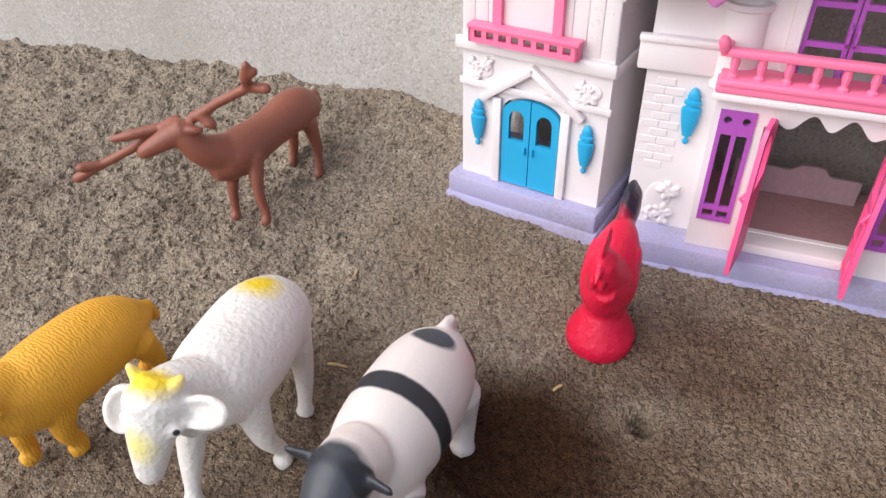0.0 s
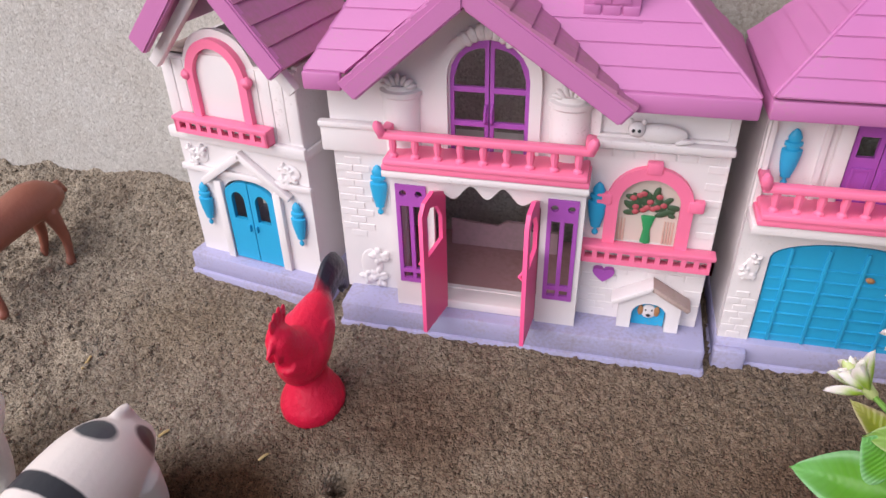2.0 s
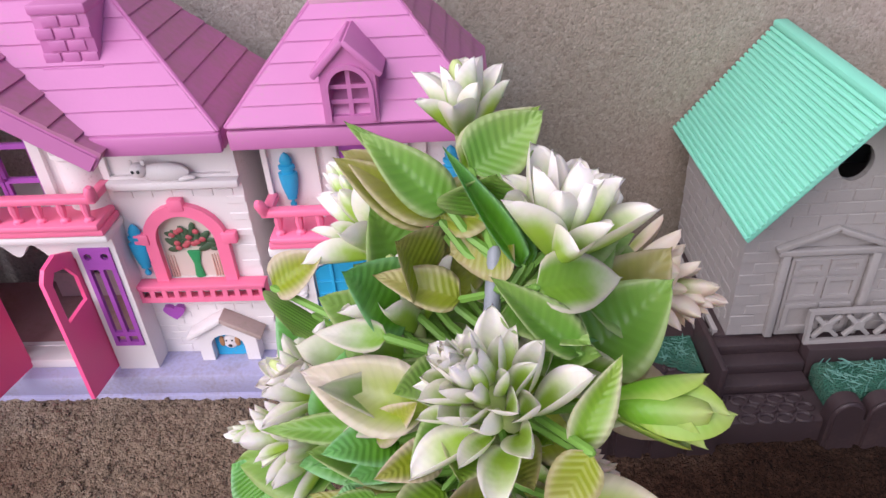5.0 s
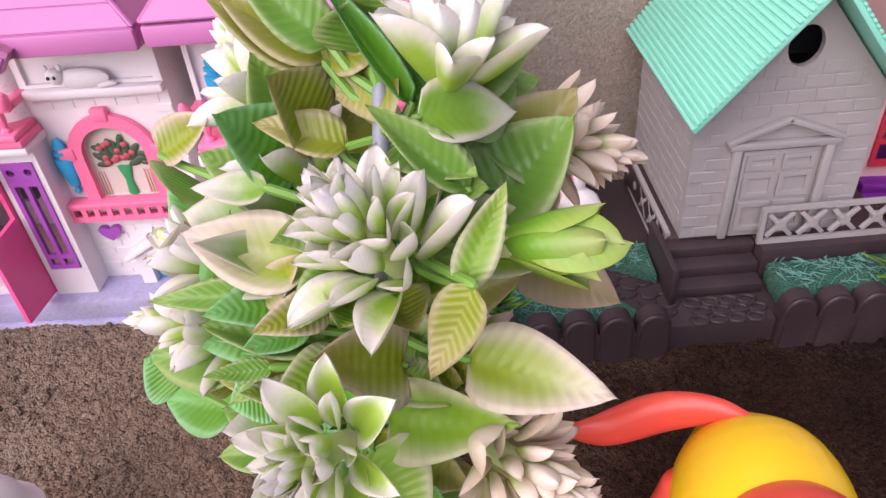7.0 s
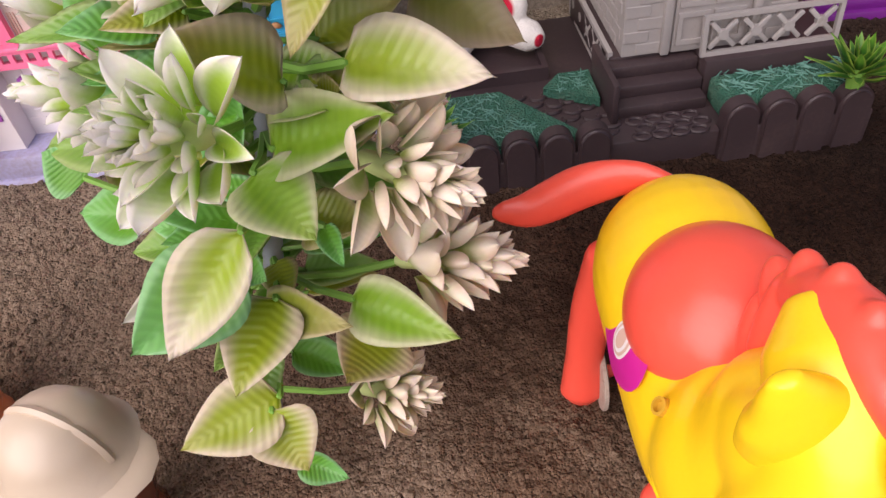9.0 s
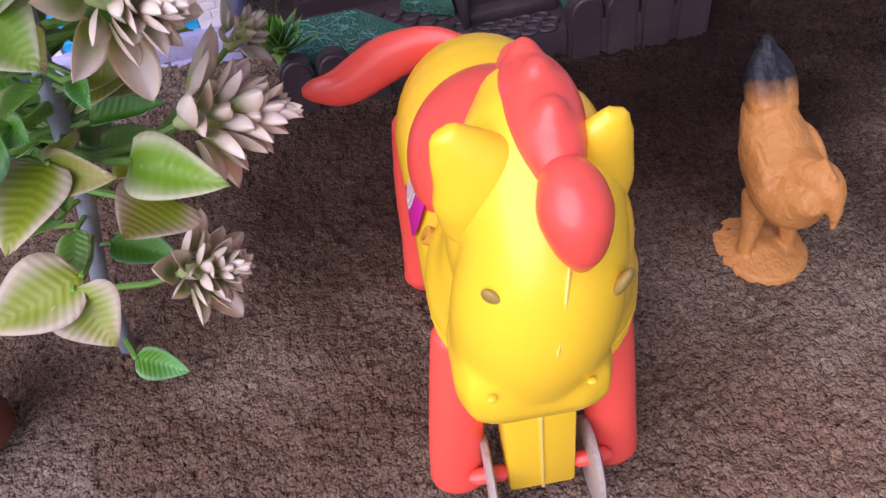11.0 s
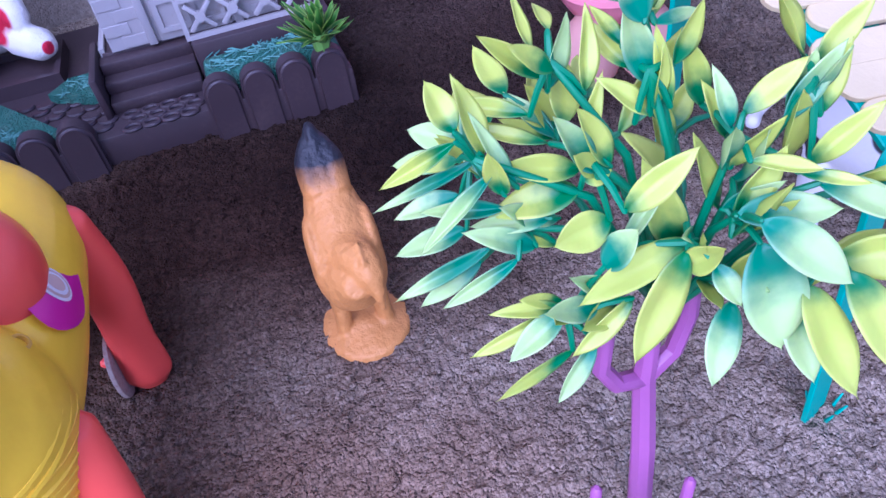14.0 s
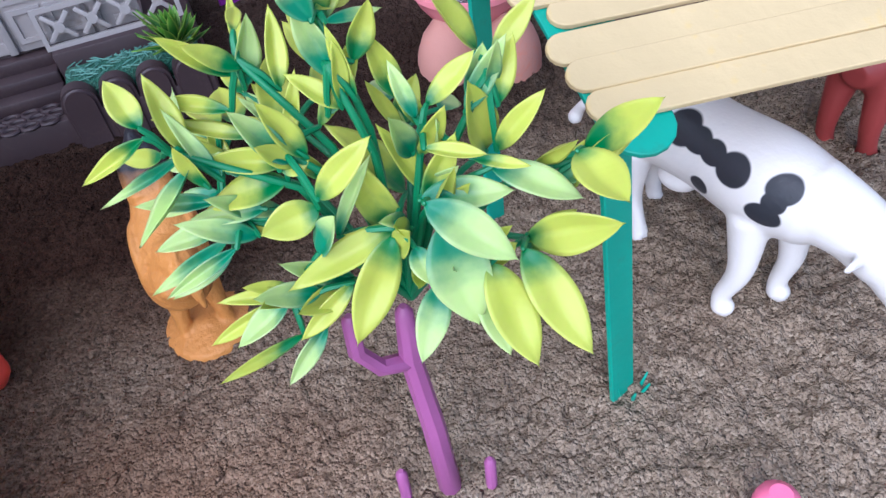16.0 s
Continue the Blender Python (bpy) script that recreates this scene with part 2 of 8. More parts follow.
def lathe(profile, n=12, flat=1.0, base=(0, 0, 0), axis="z"):
    """A turned body: profile of (radius, height); flat squeezes its depth."""
    bm = bmesh.new()
    rings = []
    for r, h in profile:
        ring = []
        for i in range(n):
            a = 2 * math.pi * i / n
            c, s = r * math.cos(a), r * math.sin(a) * flat
            co = (c, s, h) if axis == "z" else (c, h, s)
            ring.append(bm.verts.new((base[0] + co[0], base[1] + co[1], base[2] + co[2])))
        rings.append(ring)
    for a, b in zip(rings, rings[1:]):
        for i in range(n):
            bm.faces.new((a[i], a[(i + 1) % n], b[(i + 1) % n], b[i]))
    bm.faces.new(rings[0][::-1])
    bm.faces.new(rings[-1])
    bmesh.ops.recalc_face_normals(bm, faces=bm.faces[:])
    return bm


def eased(pts, k=5):
    """A smooth run of points through the given ones."""
    q = [Vector(p) for p in pts]
    q = [q[0] * 2 - q[1]] + q + [q[-1] * 2 - q[-2]]
    out = []
    for a, b, c, d in zip(q, q[1:], q[2:], q[3:]):
        for i in range(k):
            u = i / k
            out.append(tuple(0.5 * (2 * b + (c - a) * u + (2 * a - 5 * b + 4 * c - d) * u * u + (3 * b - a - 3 * c + d) * u ** 3)))
    return out + [tuple(q[-2])]


def tube(pts, n=8, squash=1.0, caps=True):
    """A round body swept through points (x, y, z, radius)."""
    bm = bmesh.new()
    if n >= 20 and len(pts) > 2:
        pts = eased(pts)
    pts = [(Vector(p[:3]), p[3]) for p in pts]
    if caps:
        d0, d1 = (pts[0][0] - pts[1][0]).normalized(), (pts[-1][0] - pts[-2][0]).normalized()
        pts = [(pts[0][0] + d0 * pts[0][1] * 0.8, pts[0][1] * 0.45)] + pts + [(pts[-1][0] + d1 * pts[-1][1] * 0.8, pts[-1][1] * 0.45)]
    rings, side = [], None
    for i, (p, r) in enumerate(pts):
        d = (pts[min(i + 1, len(pts) - 1)][0] - pts[max(i - 1, 0)][0]).normalized()
        if side is None:
            side = d.cross(Vector((0, 0, 1)) if abs(d.z) < 0.9 else Vector((0, 1, 0))).normalized()
        side = (side - d * side.dot(d)).normalized()
        up = side.cross(d)
        rings.append([bm.verts.new(p + (side * math.cos(a) * squash + up * math.sin(a)) * r) for a in [2 * math.pi * k / n for k in range(n)]])
    for a, b in zip(rings, rings[1:]):
        for i in range(n):
            bm.faces.new((a[i], a[(i + 1) % n], b[(i + 1) % n], b[i]))
    bm.faces.new(rings[0][::-1])
    bm.faces.new(rings[-1])
    bmesh.ops.recalc_face_normals(bm, faces=bm.faces[:])
    return bm


def ball(c, rx, ry, rz, seg=12, turn=None):
    bm = bmesh.new()
    bmesh.ops.create_uvsphere(bm, u_segments=seg, v_segments=max(6, seg * 2 // 3), radius=1.0)
    m = Matrix.LocRotScale(Vector(c), Euler([radians(a) for a in turn]) if turn else None, Vector((rx, ry, rz)))
    bmesh.ops.transform(bm, matrix=m, verts=bm.verts[:])
    return bm


# ---- the sand and the wall ----
DENTS = [(-0.094, 0.262, 0.012, -0.006), (-0.075, 0.268, 0.013, 0.004), (0.1005, 0.2195, 0.0045, -0.022), (-0.137, 0.276, 0.008, -0.004), (0.03, 0.196, 0.012, -0.003)]


def ground_z(x, y):
    """Height of the sand: it rises towards the wall and is banked against it at one end."""
    z = 0.0165 + (0.15 if y > 0.22 else 0.10) * (max(y, 0.02) - 0.22) - 0.010 * max(0.0, min(0.5, x - 0.1))
    if y > 0.33:
        z -= 0.10 * (min(y, 0.45) - 0.33)
        z += 0.30 * (min(y, 0.42) - 0.33) * max(0.0, min(1.0, (0.02 - x) * 8))
    z += 0.03 * max(0.0, min(0.3, -0.02 - x)) * max(0.0, min(1.0, (y - 0.2) * 6))
    for cx, cy, r, d in DENTS:
        q = ((x - cx) ** 2 + (y - cy) ** 2) / (r * r)
        if q < 9:
            z += d * math.exp(-q)
    return z


def bumps(x, y, rough):
    v = Vector((x, y, 0))
    return rough * (0.0045 * (noise.noise(v * 38) + 0.2) + 0.0030 * noise.noise(v * 95) + 0.0022 * noise.noise(v * 230)) + 0.0016 * noise.noise(v * 330) + 0.0009 * noise.noise(v * 560)


def sand_top(x, y):
    rough = 0.35 + 0.9 * max(0.0, min(1.0, (-0.05 - x) * 8)) * max(0.0, min(1.0, (y - 0.16) * 8)) + 0.5 * max(0.0, min(1.0, (x - 0.64) * 9))
    return ground_z(x, y) + bumps(x, y, rough)


def sand_sheet():
    xs = sorted(set([-40, -8, -3, -1.6, -1.0, -0.7] + [round(-0.5 + 0.0032 * i, 5) for i in range(60)] + [round(-0.31 + 0.0017 * i, 5) for i in range(720)] + [1.2, 1.6, 3, 8, 40]))
    ys = sorted(set([-40, -8, -3, -1.2, -0.6, -0.3, -0.15, -0.06] + [round(0.0 + 0.0017 * i, 5) for i in range(268)]))
    bm = bmesh.new()
    grid = [[bm.verts.new((x, y, sand_top(x, y) if -0.6 < x < 1.1 and y > -0.2 else ground_z(max(-0.5, min(1, x)), max(-0.2, y)))) for x in xs] for y in ys]
    for a, b in zip(grid, grid[1:]):
        for i in range(len(xs) - 1):
            bm.faces.new((a[i], a[i + 1], b[i + 1], b[i]))
    return bm


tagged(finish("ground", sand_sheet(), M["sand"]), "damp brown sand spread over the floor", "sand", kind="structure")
wall_bm = boxed(-8, 9, 0, 0.15, -0.3, 2.6)
wall_ob = tagged(finish("wall_north", wall_bm, M["concrete"]), "rough grey cement-plastered wall", "wall", kind="structure")
wall_ob.matrix_basis = pose(0.1, 0.419, 0, 0, 0, 2.6)

crumb_meshes = []
for k in range(5):
    cb = bmesh.new()
    bmesh.ops.create_icosphere(cb, subdivisions=1, radius=1.0)
    for v in cb.verts:
        v.co *= random.uniform(0.65, 1.25)
    crumb_meshes.append(cb)


def scatter(count, place, size):
    rnd = random.Random(5)
    verts, faces = [], []
    for _ in range(count):
        x, y = place(rnd)
        s = size * rnd.uniform(0.35, 1.0) ** 2
        src = rnd.choice(crumb_meshes)
        off, a = len(verts), rnd.uniform(0, 6.28)
        z = sand_top(x, y)
        for v in src.verts:
            verts.append((x + s * (v.co.x * math.cos(a) - v.co.y * math.sin(a)), y + s * (v.co.x * math.sin(a) + v.co.y * math.cos(a)), z + s * v.co.z * 0.8))
        src.verts.index_update()
        faces += [[off + v.index for v in f.verts] for f in src.faces]
    me = bpy.data.meshes.new("sand_crumbs")
    me.from_pydata(verts, [], faces)
    me.materials.append(M["sand"])
    return me


def crumb_place(rnd):
    if rnd.random() < 0.3:
        return rnd.uniform(-0.5, -0.06), rnd.uniform(0.18, 0.40)
    if rnd.random() < 0.2:
        return rnd.uniform(0.6, 0.95), rnd.uniform(0.0, 0.3)
    return rnd.uniform(-0.5, 0.95), rnd.uniform(0.02, 0.4)


tagged(new("sand_crumbs", scatter(22000, crumb_place, 0.0020)), "loose crumbs and small clods of brown sand", "sand", kind="stuff")

# ---- the toy houses ----
BRICK = {}


def bricks(parent, x0, x1, z0, z1, y, w, h, keep, mat, turn=None):
    """Raised bricks in staggered courses, each an object of its own on one shared mesh."""
    key = (w, h, mat.name)
    if key not in BRICK:
        me = bpy.data.meshes.new("brick")
        b = boxed(-w / 2 + 0.0004, w / 2 - 0.0004, -0.0005, 0.0006, -h / 2 + 0.0004, h / 2 - 0.0004, 0.0003)
        b.to_mesh(me)
        b.free()
        me.materials.append(mat)
        BRICK[key] = me
    row, z = 0, z0 + h / 2
    while z < z1 - h * 0.3:
        x = x0 + (w / 2 if row % 2 else w)
        while x < x1 - w * 0.4:
            if keep(x, z):
                ob = new("brick", BRICK[key])
                ob.parent = parent
                ob.matrix_basis = pose(x, y, z) if turn is None else turn @ pose(x, y, z)
            x += w
        row, z = row + 1, z + h


URN = [(0.0006, 0.0), (0.0016, 0.001), (0.0016, 0.0022), (0.0008, 0.0032), (0.0008, 0.0042), (0.0024, 0.0048), (0.0024, 0.0058), (0.0030, 0.0075), (0.0040, 0.012), (0.0046, 0.0170), (0.0046, 0.0188), (0.0030, 0.0192), (0.0030, 0.0206), (0.0040, 0.0210), (0.0040, 0.0226), (0.0026, 0.0230), (0.0031, 0.0250), (0.0020, 0.0275), (0.0006, 0.029)]


def urn_shutter(parent, x, z, y, s=1.0):
    bm = lathe([(r * s, h * s) for r, h in URN], 16, 0.62, (x, y, z))
    return part("shutter", bm, M["cyan"], parent, "cyan urn-shaped shutter")


def baluster(parent, x, y, z, h, mat):
    prof = [(0.0024, 0), (0.0024, 0.002), (0.0013, 0.003), (0.0021, 0.007), (0.0016, 0.012), (0.0013, h - 0.001), (0.0013, h)]
    part("baluster", lathe(prof, 8, 1.0, (x, y, z)), mat, parent)


def balcony(parent, x0, x1, y, z, depth, h, n, mat):
    """A white slab with a pink kerb, turned balusters and a moulded rail with raised corners."""
    thing = part("balcony", merge(boxed(x0, x1, y, y + depth, z, z + 0.0035, 0.0008), boxed(x0 + 0.001, x1 - 0.001, y - 0.001, y + depth, z + 0.0032, z + 0.0068, 0.0012)), mat, parent, "pink balustrade over a balcony")
    for i in range(n):
        baluster(thing, x0 + 0.006 + (x1 - x0 - 0.012) * i / (n - 1), y + 0.0035, z + 0.006, h, mat)
    rail = merge(boxed(x0 - 0.001, x1 + 0.001, y + 0.0008, y + 0.0062, z + 0.006 + h, z + 0.0098 + h, 0.001),
                 tube([(x0 + 0.001, y + 0.003, z + 0.008 + h, 0.0026), (x0 - 0.0005, y + 0.001, z + 0.0135 + h, 0.0026)], 8),
                 tube([(x1 - 0.001, y + 0.003, z + 0.008 + h, 0.0026), (x1 + 0.0005, y + 0.001, z + 0.0135 + h, 0.0026)], 8),
                 boxed(x0 - 0.001, x0 + 0.004, y + 0.003, y + depth, z + 0.006 + h, z + 0.0098 + h, 0.001),
                 boxed(x1 - 0.004, x1 + 0.001, y + 0.003, y + depth, z + 0.006 + h, z + 0.0098 + h, 0.001))
    part("rail", rail, mat, thing)
    return thing


def flower_box(parent, x0, x1, y, z0, z1, mat, n):
    """A pink window box whose front is pierced with small squares."""
    w = (x1 - x0) / (n + 0.6)
    holes = [rect(x0 + w * (i + 0.5), x0 + w * (i + 1.1), z0 + (z1 - z0) * 0.3, z0 + (z1 - z0) * 0.72) for i in range(n)]
    bm = merge(plate(rect(x0, x1, z0, z1), holes, y, y + 0.0016), boxed(x0, x1, y + 0.0012, y + 0.007, z0, z0 + 0.0015, 0.0004),
               boxed(x0 - 0.0006, x1 + 0.0006, y - 0.0008, y + 0.007, z1 - 0.0016, z1 + 0.0008, 0.0006), boxed(x0, x0 + 0.0014, y, y + 0.007, z0, z1), boxed(x1 - 0.0014, x1, y, y + 0.007, z0, z1))
    return part("window_box", bm, mat, parent, "pink window box with square piercings")


def carving(parent, x, z, y, w, h, seed, mat):
    """Moulded flowers and leaves in low relief."""
    rnd = random.Random(seed)
    bms = []
    for _ in range(5):
        cx, cz, r = x + rnd.uniform(-0.36, 0.36) * w, z + rnd.uniform(-0.36, 0.36) * h, min(w, h) * rnd.uniform(0.16, 0.24)
        for k in range(5):
            a = k * 1.2566 + rnd.random()
            bms.append(ball((cx + r * 0.8 * math.cos(a), y, cz + r * 0.8 * math.sin(a)), r * 0.66, 0.0017, r * 0.42, 8, (0, -math.degrees(a), 0)))
        bms.append(ball((cx, y - 0.0006, cz), r * 0.4, 0.001, r * 0.4, 8))
    bms.append(ball((x, y + 0.0006, z), w * 0.36, 0.0010, h * 0.36, 16))
    ob = part("carving", merge(*bms), mat, parent, "moulded flowers in low relief")
    r = ob.modifiers.new("fuse", "REMESH")
    r.mode, r.voxel_size, r.use_smooth_shade = "VOXEL", 0.0004, True
    return ob


def roof_courses(parent, quad, n, mat, thick=0.0016, lap=0.0006, name="roof_board"):
    """Lapped boards on a roof slope: the quad is eave left, eave right, top right, top left."""
    a, b, c, d = [Vector(q) for q in quad]
    nrm = (b - a).cross(d - a).normalized()
    for i in range(n):
        t0, t1 = i / n, (i + 1) / n
        l0, r0, l1, r1 = a.lerp(d, t0), b.lerp(c, t0), a.lerp(d, t1), b.lerp(c, t1)
        bm = bmesh.new()
        lo = [l0, r0, r1, l1]
        hi = [l0 + nrm * (thick + lap), r0 + nrm * (thick + lap), r1 + nrm * thick, l1 + nrm * thick]
        vs = [bm.verts.new(p) for p in lo + hi]
        for f in ((3, 2, 1, 0), (4, 5, 6, 7), (0, 1, 5, 4), (1, 2, 6, 5), (2, 3, 7, 6), (3, 0, 4, 7)):
            bm.faces.new([vs[k] for k in f])
        bmesh.ops.bevel(bm, geom=[e for e in bm.edges if e.verts[0] in vs[4:6] and e.verts[1] in vs[4:6]], offset=0.0004, segments=2, affect="EDGES")
        part(name, bm, mat, parent)


def casement(parent, x0, x1, z0, zs, zt, y, mat, rows, pane):
    """A pair of arched casements, pierced by panes, with curled handles at the meeting stile."""
    c = (x0 + x1) / 2
    win = None
    for side in (0, 1):
        a, b = (x0, c - 0.0003) if side == 0 else (c + 0.0003, x1)
        arc = [(c + (x1 - c) * math.cos(t), zs + (zt - zs) * math.sin(t)) for t in [math.pi * k / 16 for k in range(17)]]
        keep = [(a, z0), (b, z0)] + ([(b, zt)] + arc[9:] if side == 0 else arc[:8] + [(a, zt)])
        m, holes = 0.0022, []
        hgt = pane
        for r in range(rows):
            lo, hi = z0 + hgt * r + m * 0.7, z0 + hgt * (r + 1) - m * 0.5
            if r == rows - 1:
                inner, outer = (b - m * 0.9, a + m) if side == 0 else (a + m * 0.9, b - m)
                top = zt - 0.0035
                steps = [(inner + (outer - inner) * k / 5, zs + (top - zs) * math.sqrt(max(0, 1 - (k / 5) ** 2)) * 0.95) for k in range(6)]
                hole = [(inner, lo), (outer, lo)] + steps[::-1]
                if side == 0:
                    hole = [(p[0], p[1]) for p in hole]
                holes.append(hole)
            else:
                holes.append(rect(a + m, b - m * 0.9, lo, hi) if side == 0 else rect(a + m * 0.9, b - m, lo, hi))
        leaf = part("casement", plate(keep, holes, y, y + 0.002), mat, parent, "violet arched casement with panes")
        hx = c + (-0.0016 if side == 0 else 0.0016)
        part("handle", tube([(hx, y - 0.0006, z0 + (zs - z0) * 0.45, 0.0007), (hx, y - 0.003, z0 + (zs - z0) * 0.5, 0.0008), (hx, y - 0.003, z0 + (zs - z0) * 0.62, 0.0008), (hx, y - 0.0006, z0 + (zs - z0) * 0.68, 0.0007)], 6), mat, leaf)
        win = leaf
    return win


def plinth(parent, x0, x1, y0, y1, z0, z1, mat):
    h = (z1 - z0) / 2
    part("plinth", merge(boxed(x0, x1, y0, y1, z0, z0 + h + 0.001, 0.0022), boxed(x0 + 0.0016, x1 - 0.0016, y0 + 0.0016, y1 - 0.001, z0 + h, z1, 0.0022)), mat, parent, "lilac two-stepped plinth dusted with sand")


def house_two():
    h = empty("toy_house", pose(0.165, 0.338, 0.03), "white toy house, mauve roof, open pink doors, on lilac plinth", "dollhouse", "hinged toy houses")
    W = M["white"]
    plinth(h, -0.099, 0.1065, -0.0215, 0.066, -0.012, 0.0155, M["lilac"])
    win_hole = arch(-0.0345, 0.0045, 0.108, 0.148, 0.167)
    win2_hole = arch(0.052, 0.0815, 0.066, 0.09, 0.106)
    door_hole = rect(-0.0605, 0.0328, 0.022, 0.095)
    gable = [(-0.099, 0.014), (0.1, 0.014), (0.1, 0.146), (0.05, 0.146), (-0.021, 0.193), (-0.086, 0.146), (-0.099, 0.146)]
    part("front_wall", plate(gable, [win_hole, win2_hole, door_hole], 0.0, 0.003), W, h)
    for x0, x1 in ((-0.099, -0.096), (0.097, 0.1)):
        part("side_wall", boxed(x0, x1, 0.0031, 0.064, 0.014, 0.146), W, h)
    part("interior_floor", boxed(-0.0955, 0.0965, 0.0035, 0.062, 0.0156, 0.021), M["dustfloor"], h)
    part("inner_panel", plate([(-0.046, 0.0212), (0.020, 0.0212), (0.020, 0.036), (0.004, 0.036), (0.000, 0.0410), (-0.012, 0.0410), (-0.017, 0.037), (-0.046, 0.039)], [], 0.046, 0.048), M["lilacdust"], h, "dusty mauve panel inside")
    part("upper_floor", boxed(-0.0955, 0.0965, 0.0035, 0.045, 0.098, 0.1005), W, h)
    part("step", boxed(-0.046, 0.018, -0.012, 0.0034, 0.0158, 0.0215, 0.0008), W, h)
    # porch
    front = [(-0.064, 0.0158), (-0.041, 0.0158), (-0.041, 0.0885), (-0.0385, 0.0885)]
    drape = []
    for k in range(37):
        u = k / 36
        drape.append((-0.0385 + 0.051 * u, 0.0955 - 0.0075 * (0.5 - 0.5 * math.cos(u * 6 * math.pi)) * (1.0 if 0.3 < u < 0.7 else 0.8) + 0.006 * (1 - (2 * u - 1) ** 2) - 0.004))
    front += drape + [(0.0125, 0.0885), (0.0145, 0.0885), (0.0145, 0.0158), (0.036, 0.0158), (0.036, 0.1), (-0.064, 0.1)]
    lat = [rect(-0.0605, -0.0455, 0.034, 0.094), rect(0.0185, 0.0325, 0.034, 0.094)]
    part("porch", merge(plate(front, lat, -0.0135, -0.0105), boxed(-0.064, -0.0615, -0.0104, 0.0, 0.0158, 0.1), boxed(0.0335, 0.036, -0.0104, 0.0, 0.0158, 0.1)), W, h, "white porch with a draped valance")
    for x0, x1 in ((-0.0612, -0.0448), (0.0178, 0.0332)):
        c = (x0 + x1) / 2
        holes = [rect(x0 + 0.0022, c - 0.0011, 0.042, 0.082), rect(c + 0.0011, x1 - 0.0022, 0.042, 0.082), rect(x0 + 0.0022, c - 0.001, 0.0355, 0.0395), rect(c + 0.001, x1 - 0.0022, 0.0355, 0.0395),
                 [(c - 0.0042 + 0.002 * math.cos(a), 0.0895 + 0.002 * math.sin(a)) for a in [k * 0.785 for k in range(8)]], [(c + 0.0042 + 0.002 * math.cos(a), 0.0895 + 0.002 * math.sin(a)) for a in [k * 0.785 for k in range(8)]]]
        part("lattice_panel", plate(rect(x0, x1, 0.033, 0.0945), holes, -0.0145, -0.0122), M["violet"], h, "violet lattice panel with long slots")
    # open doors
    for hx, ang, sgn in ((-0.0362, -102, 1), (0.0128, -95, 1)):
        holes = [[(0.0045, 0.048), (0.0045, 0.062), (0.0095, 0.0705), (0.0175, 0.0735), (0.0215, 0.069), (0.0215, 0.046)]]
        outline = [(0, 0.0), (0.0265, 0.0), (0.0265, 0.073), (0.0225, 0.0785), (0.013, 0.0805), (0.0, 0.074)]
        d = part("door", plate(outline, holes, -0.001, 0.0012), M["hotpink"], h, "hot pink open door leaf")
        d.matrix_basis = pose(hx, -0.0112, 0.0175, 0, 0, ang)
        for z0, z1 in ((0.006, 0.02), (0.024, 0.041)):
            f = part("door_panel", plate(rect(0.004, 0.0225, z0, z1), [rect(0.0055, 0.021, z0 + 0.0015, z1 - 0.0015)], -0.0018, -0.0009), M["hotpink"], d)
        part("handle", tube([(0.023, -0.001, 0.04, 0.0008), (0.023, -0.0032, 0.042, 0.0009), (0.023, -0.001, 0.046, 0.0008)], 6), M["hotpink"], d)
    # balcony, window, columns
    part("balcony_slab", boxed(-0.0665, 0.0375, -0.0195, 0.0, 0.1005, 0.1045, 0.001), W, h)
    balcony(h, -0.066, 0.037, -0.020, 0.1046, 0.019, 0.0105, 9, M["pink"])
    fr = arch_frame(-0.0405, 0.0105, 0.1046, 0.149, 0.1735, 0.0052, -0.0028, 0.0)
    part("window_surround", fr, W, h, "white arched window surround")
    for k in range(7):
        a = math.pi * (0.3 + 0.4 * k / 6)
        part("keystone", ball((-0.015 + 0.0185 * math.cos(a), -0.003, 0.1505 + 0.0215 * math.sin(a)), 0.0024, 0.0022, 0.0042, 8, (0, 90 - math.degrees(a), 0)), W, h)
    casement(h, -0.0347, 0.0047, 0.1065, 0.148, 0.1672, 0.0004, M["violet"], 3, 0.0178)
    for cx in (-0.0595, 0.0245):
        col = lathe([(0.0105, 0.1), (0.0105, 0.102), (0.0098, 0.103), (0.0098, 0.137), (0.0112, 0.138), (0.0112, 0.1405), (0.0085, 0.141), (0.0085, 0.1435)], 18, 0.85, (cx, 0.001, 0))
        c = part("column", col, W, h, "white half column with a shell capital")
        shell = merge(*[ball((cx + 0.0062 * math.cos(a), -0.004, 0.1425 + 0.0042 * math.sin(a)), 0.0034, 0.0016, 0.0013, 8, (0, -math.degrees(a), 0)) for a in [math.pi * (k + 0.5) / 7 for k in range(7)]])
        part("shell", shell, W, c)
    part("gable_inset", plate([(-0.078, 0.147), (-0.068, 0.147), (-0.0185, 0.1845), (0.034, 0.147), (0.044, 0.147), (-0.019, 0.190)], [], -0.0022, -0.0001), W, h)
    # cornices and shelf
    part("cornice", boxed(-0.104, -0.0665, -0.0035, 0.0, 0.1045, 0.1205, 0.0012), W, h)
    part("ledge", boxed(-0.1045, -0.0665, -0.005, 0.0, 0.1185, 0.122, 0.001), W, h)
    part("shelf", boxed(0.034, 0.1005, -0.0065, 0.0, 0.1205, 0.1245, 0.001), W, h)
    part("shelf_frame", plate([(0.036, 0.1246), (0.1002, 0.1246), (0.1002, 0.146), (0.036, 0.146)], [rect(0.039, 0.0965, 0.1262, 0.145)], -0.0022, -0.0001), W, h)
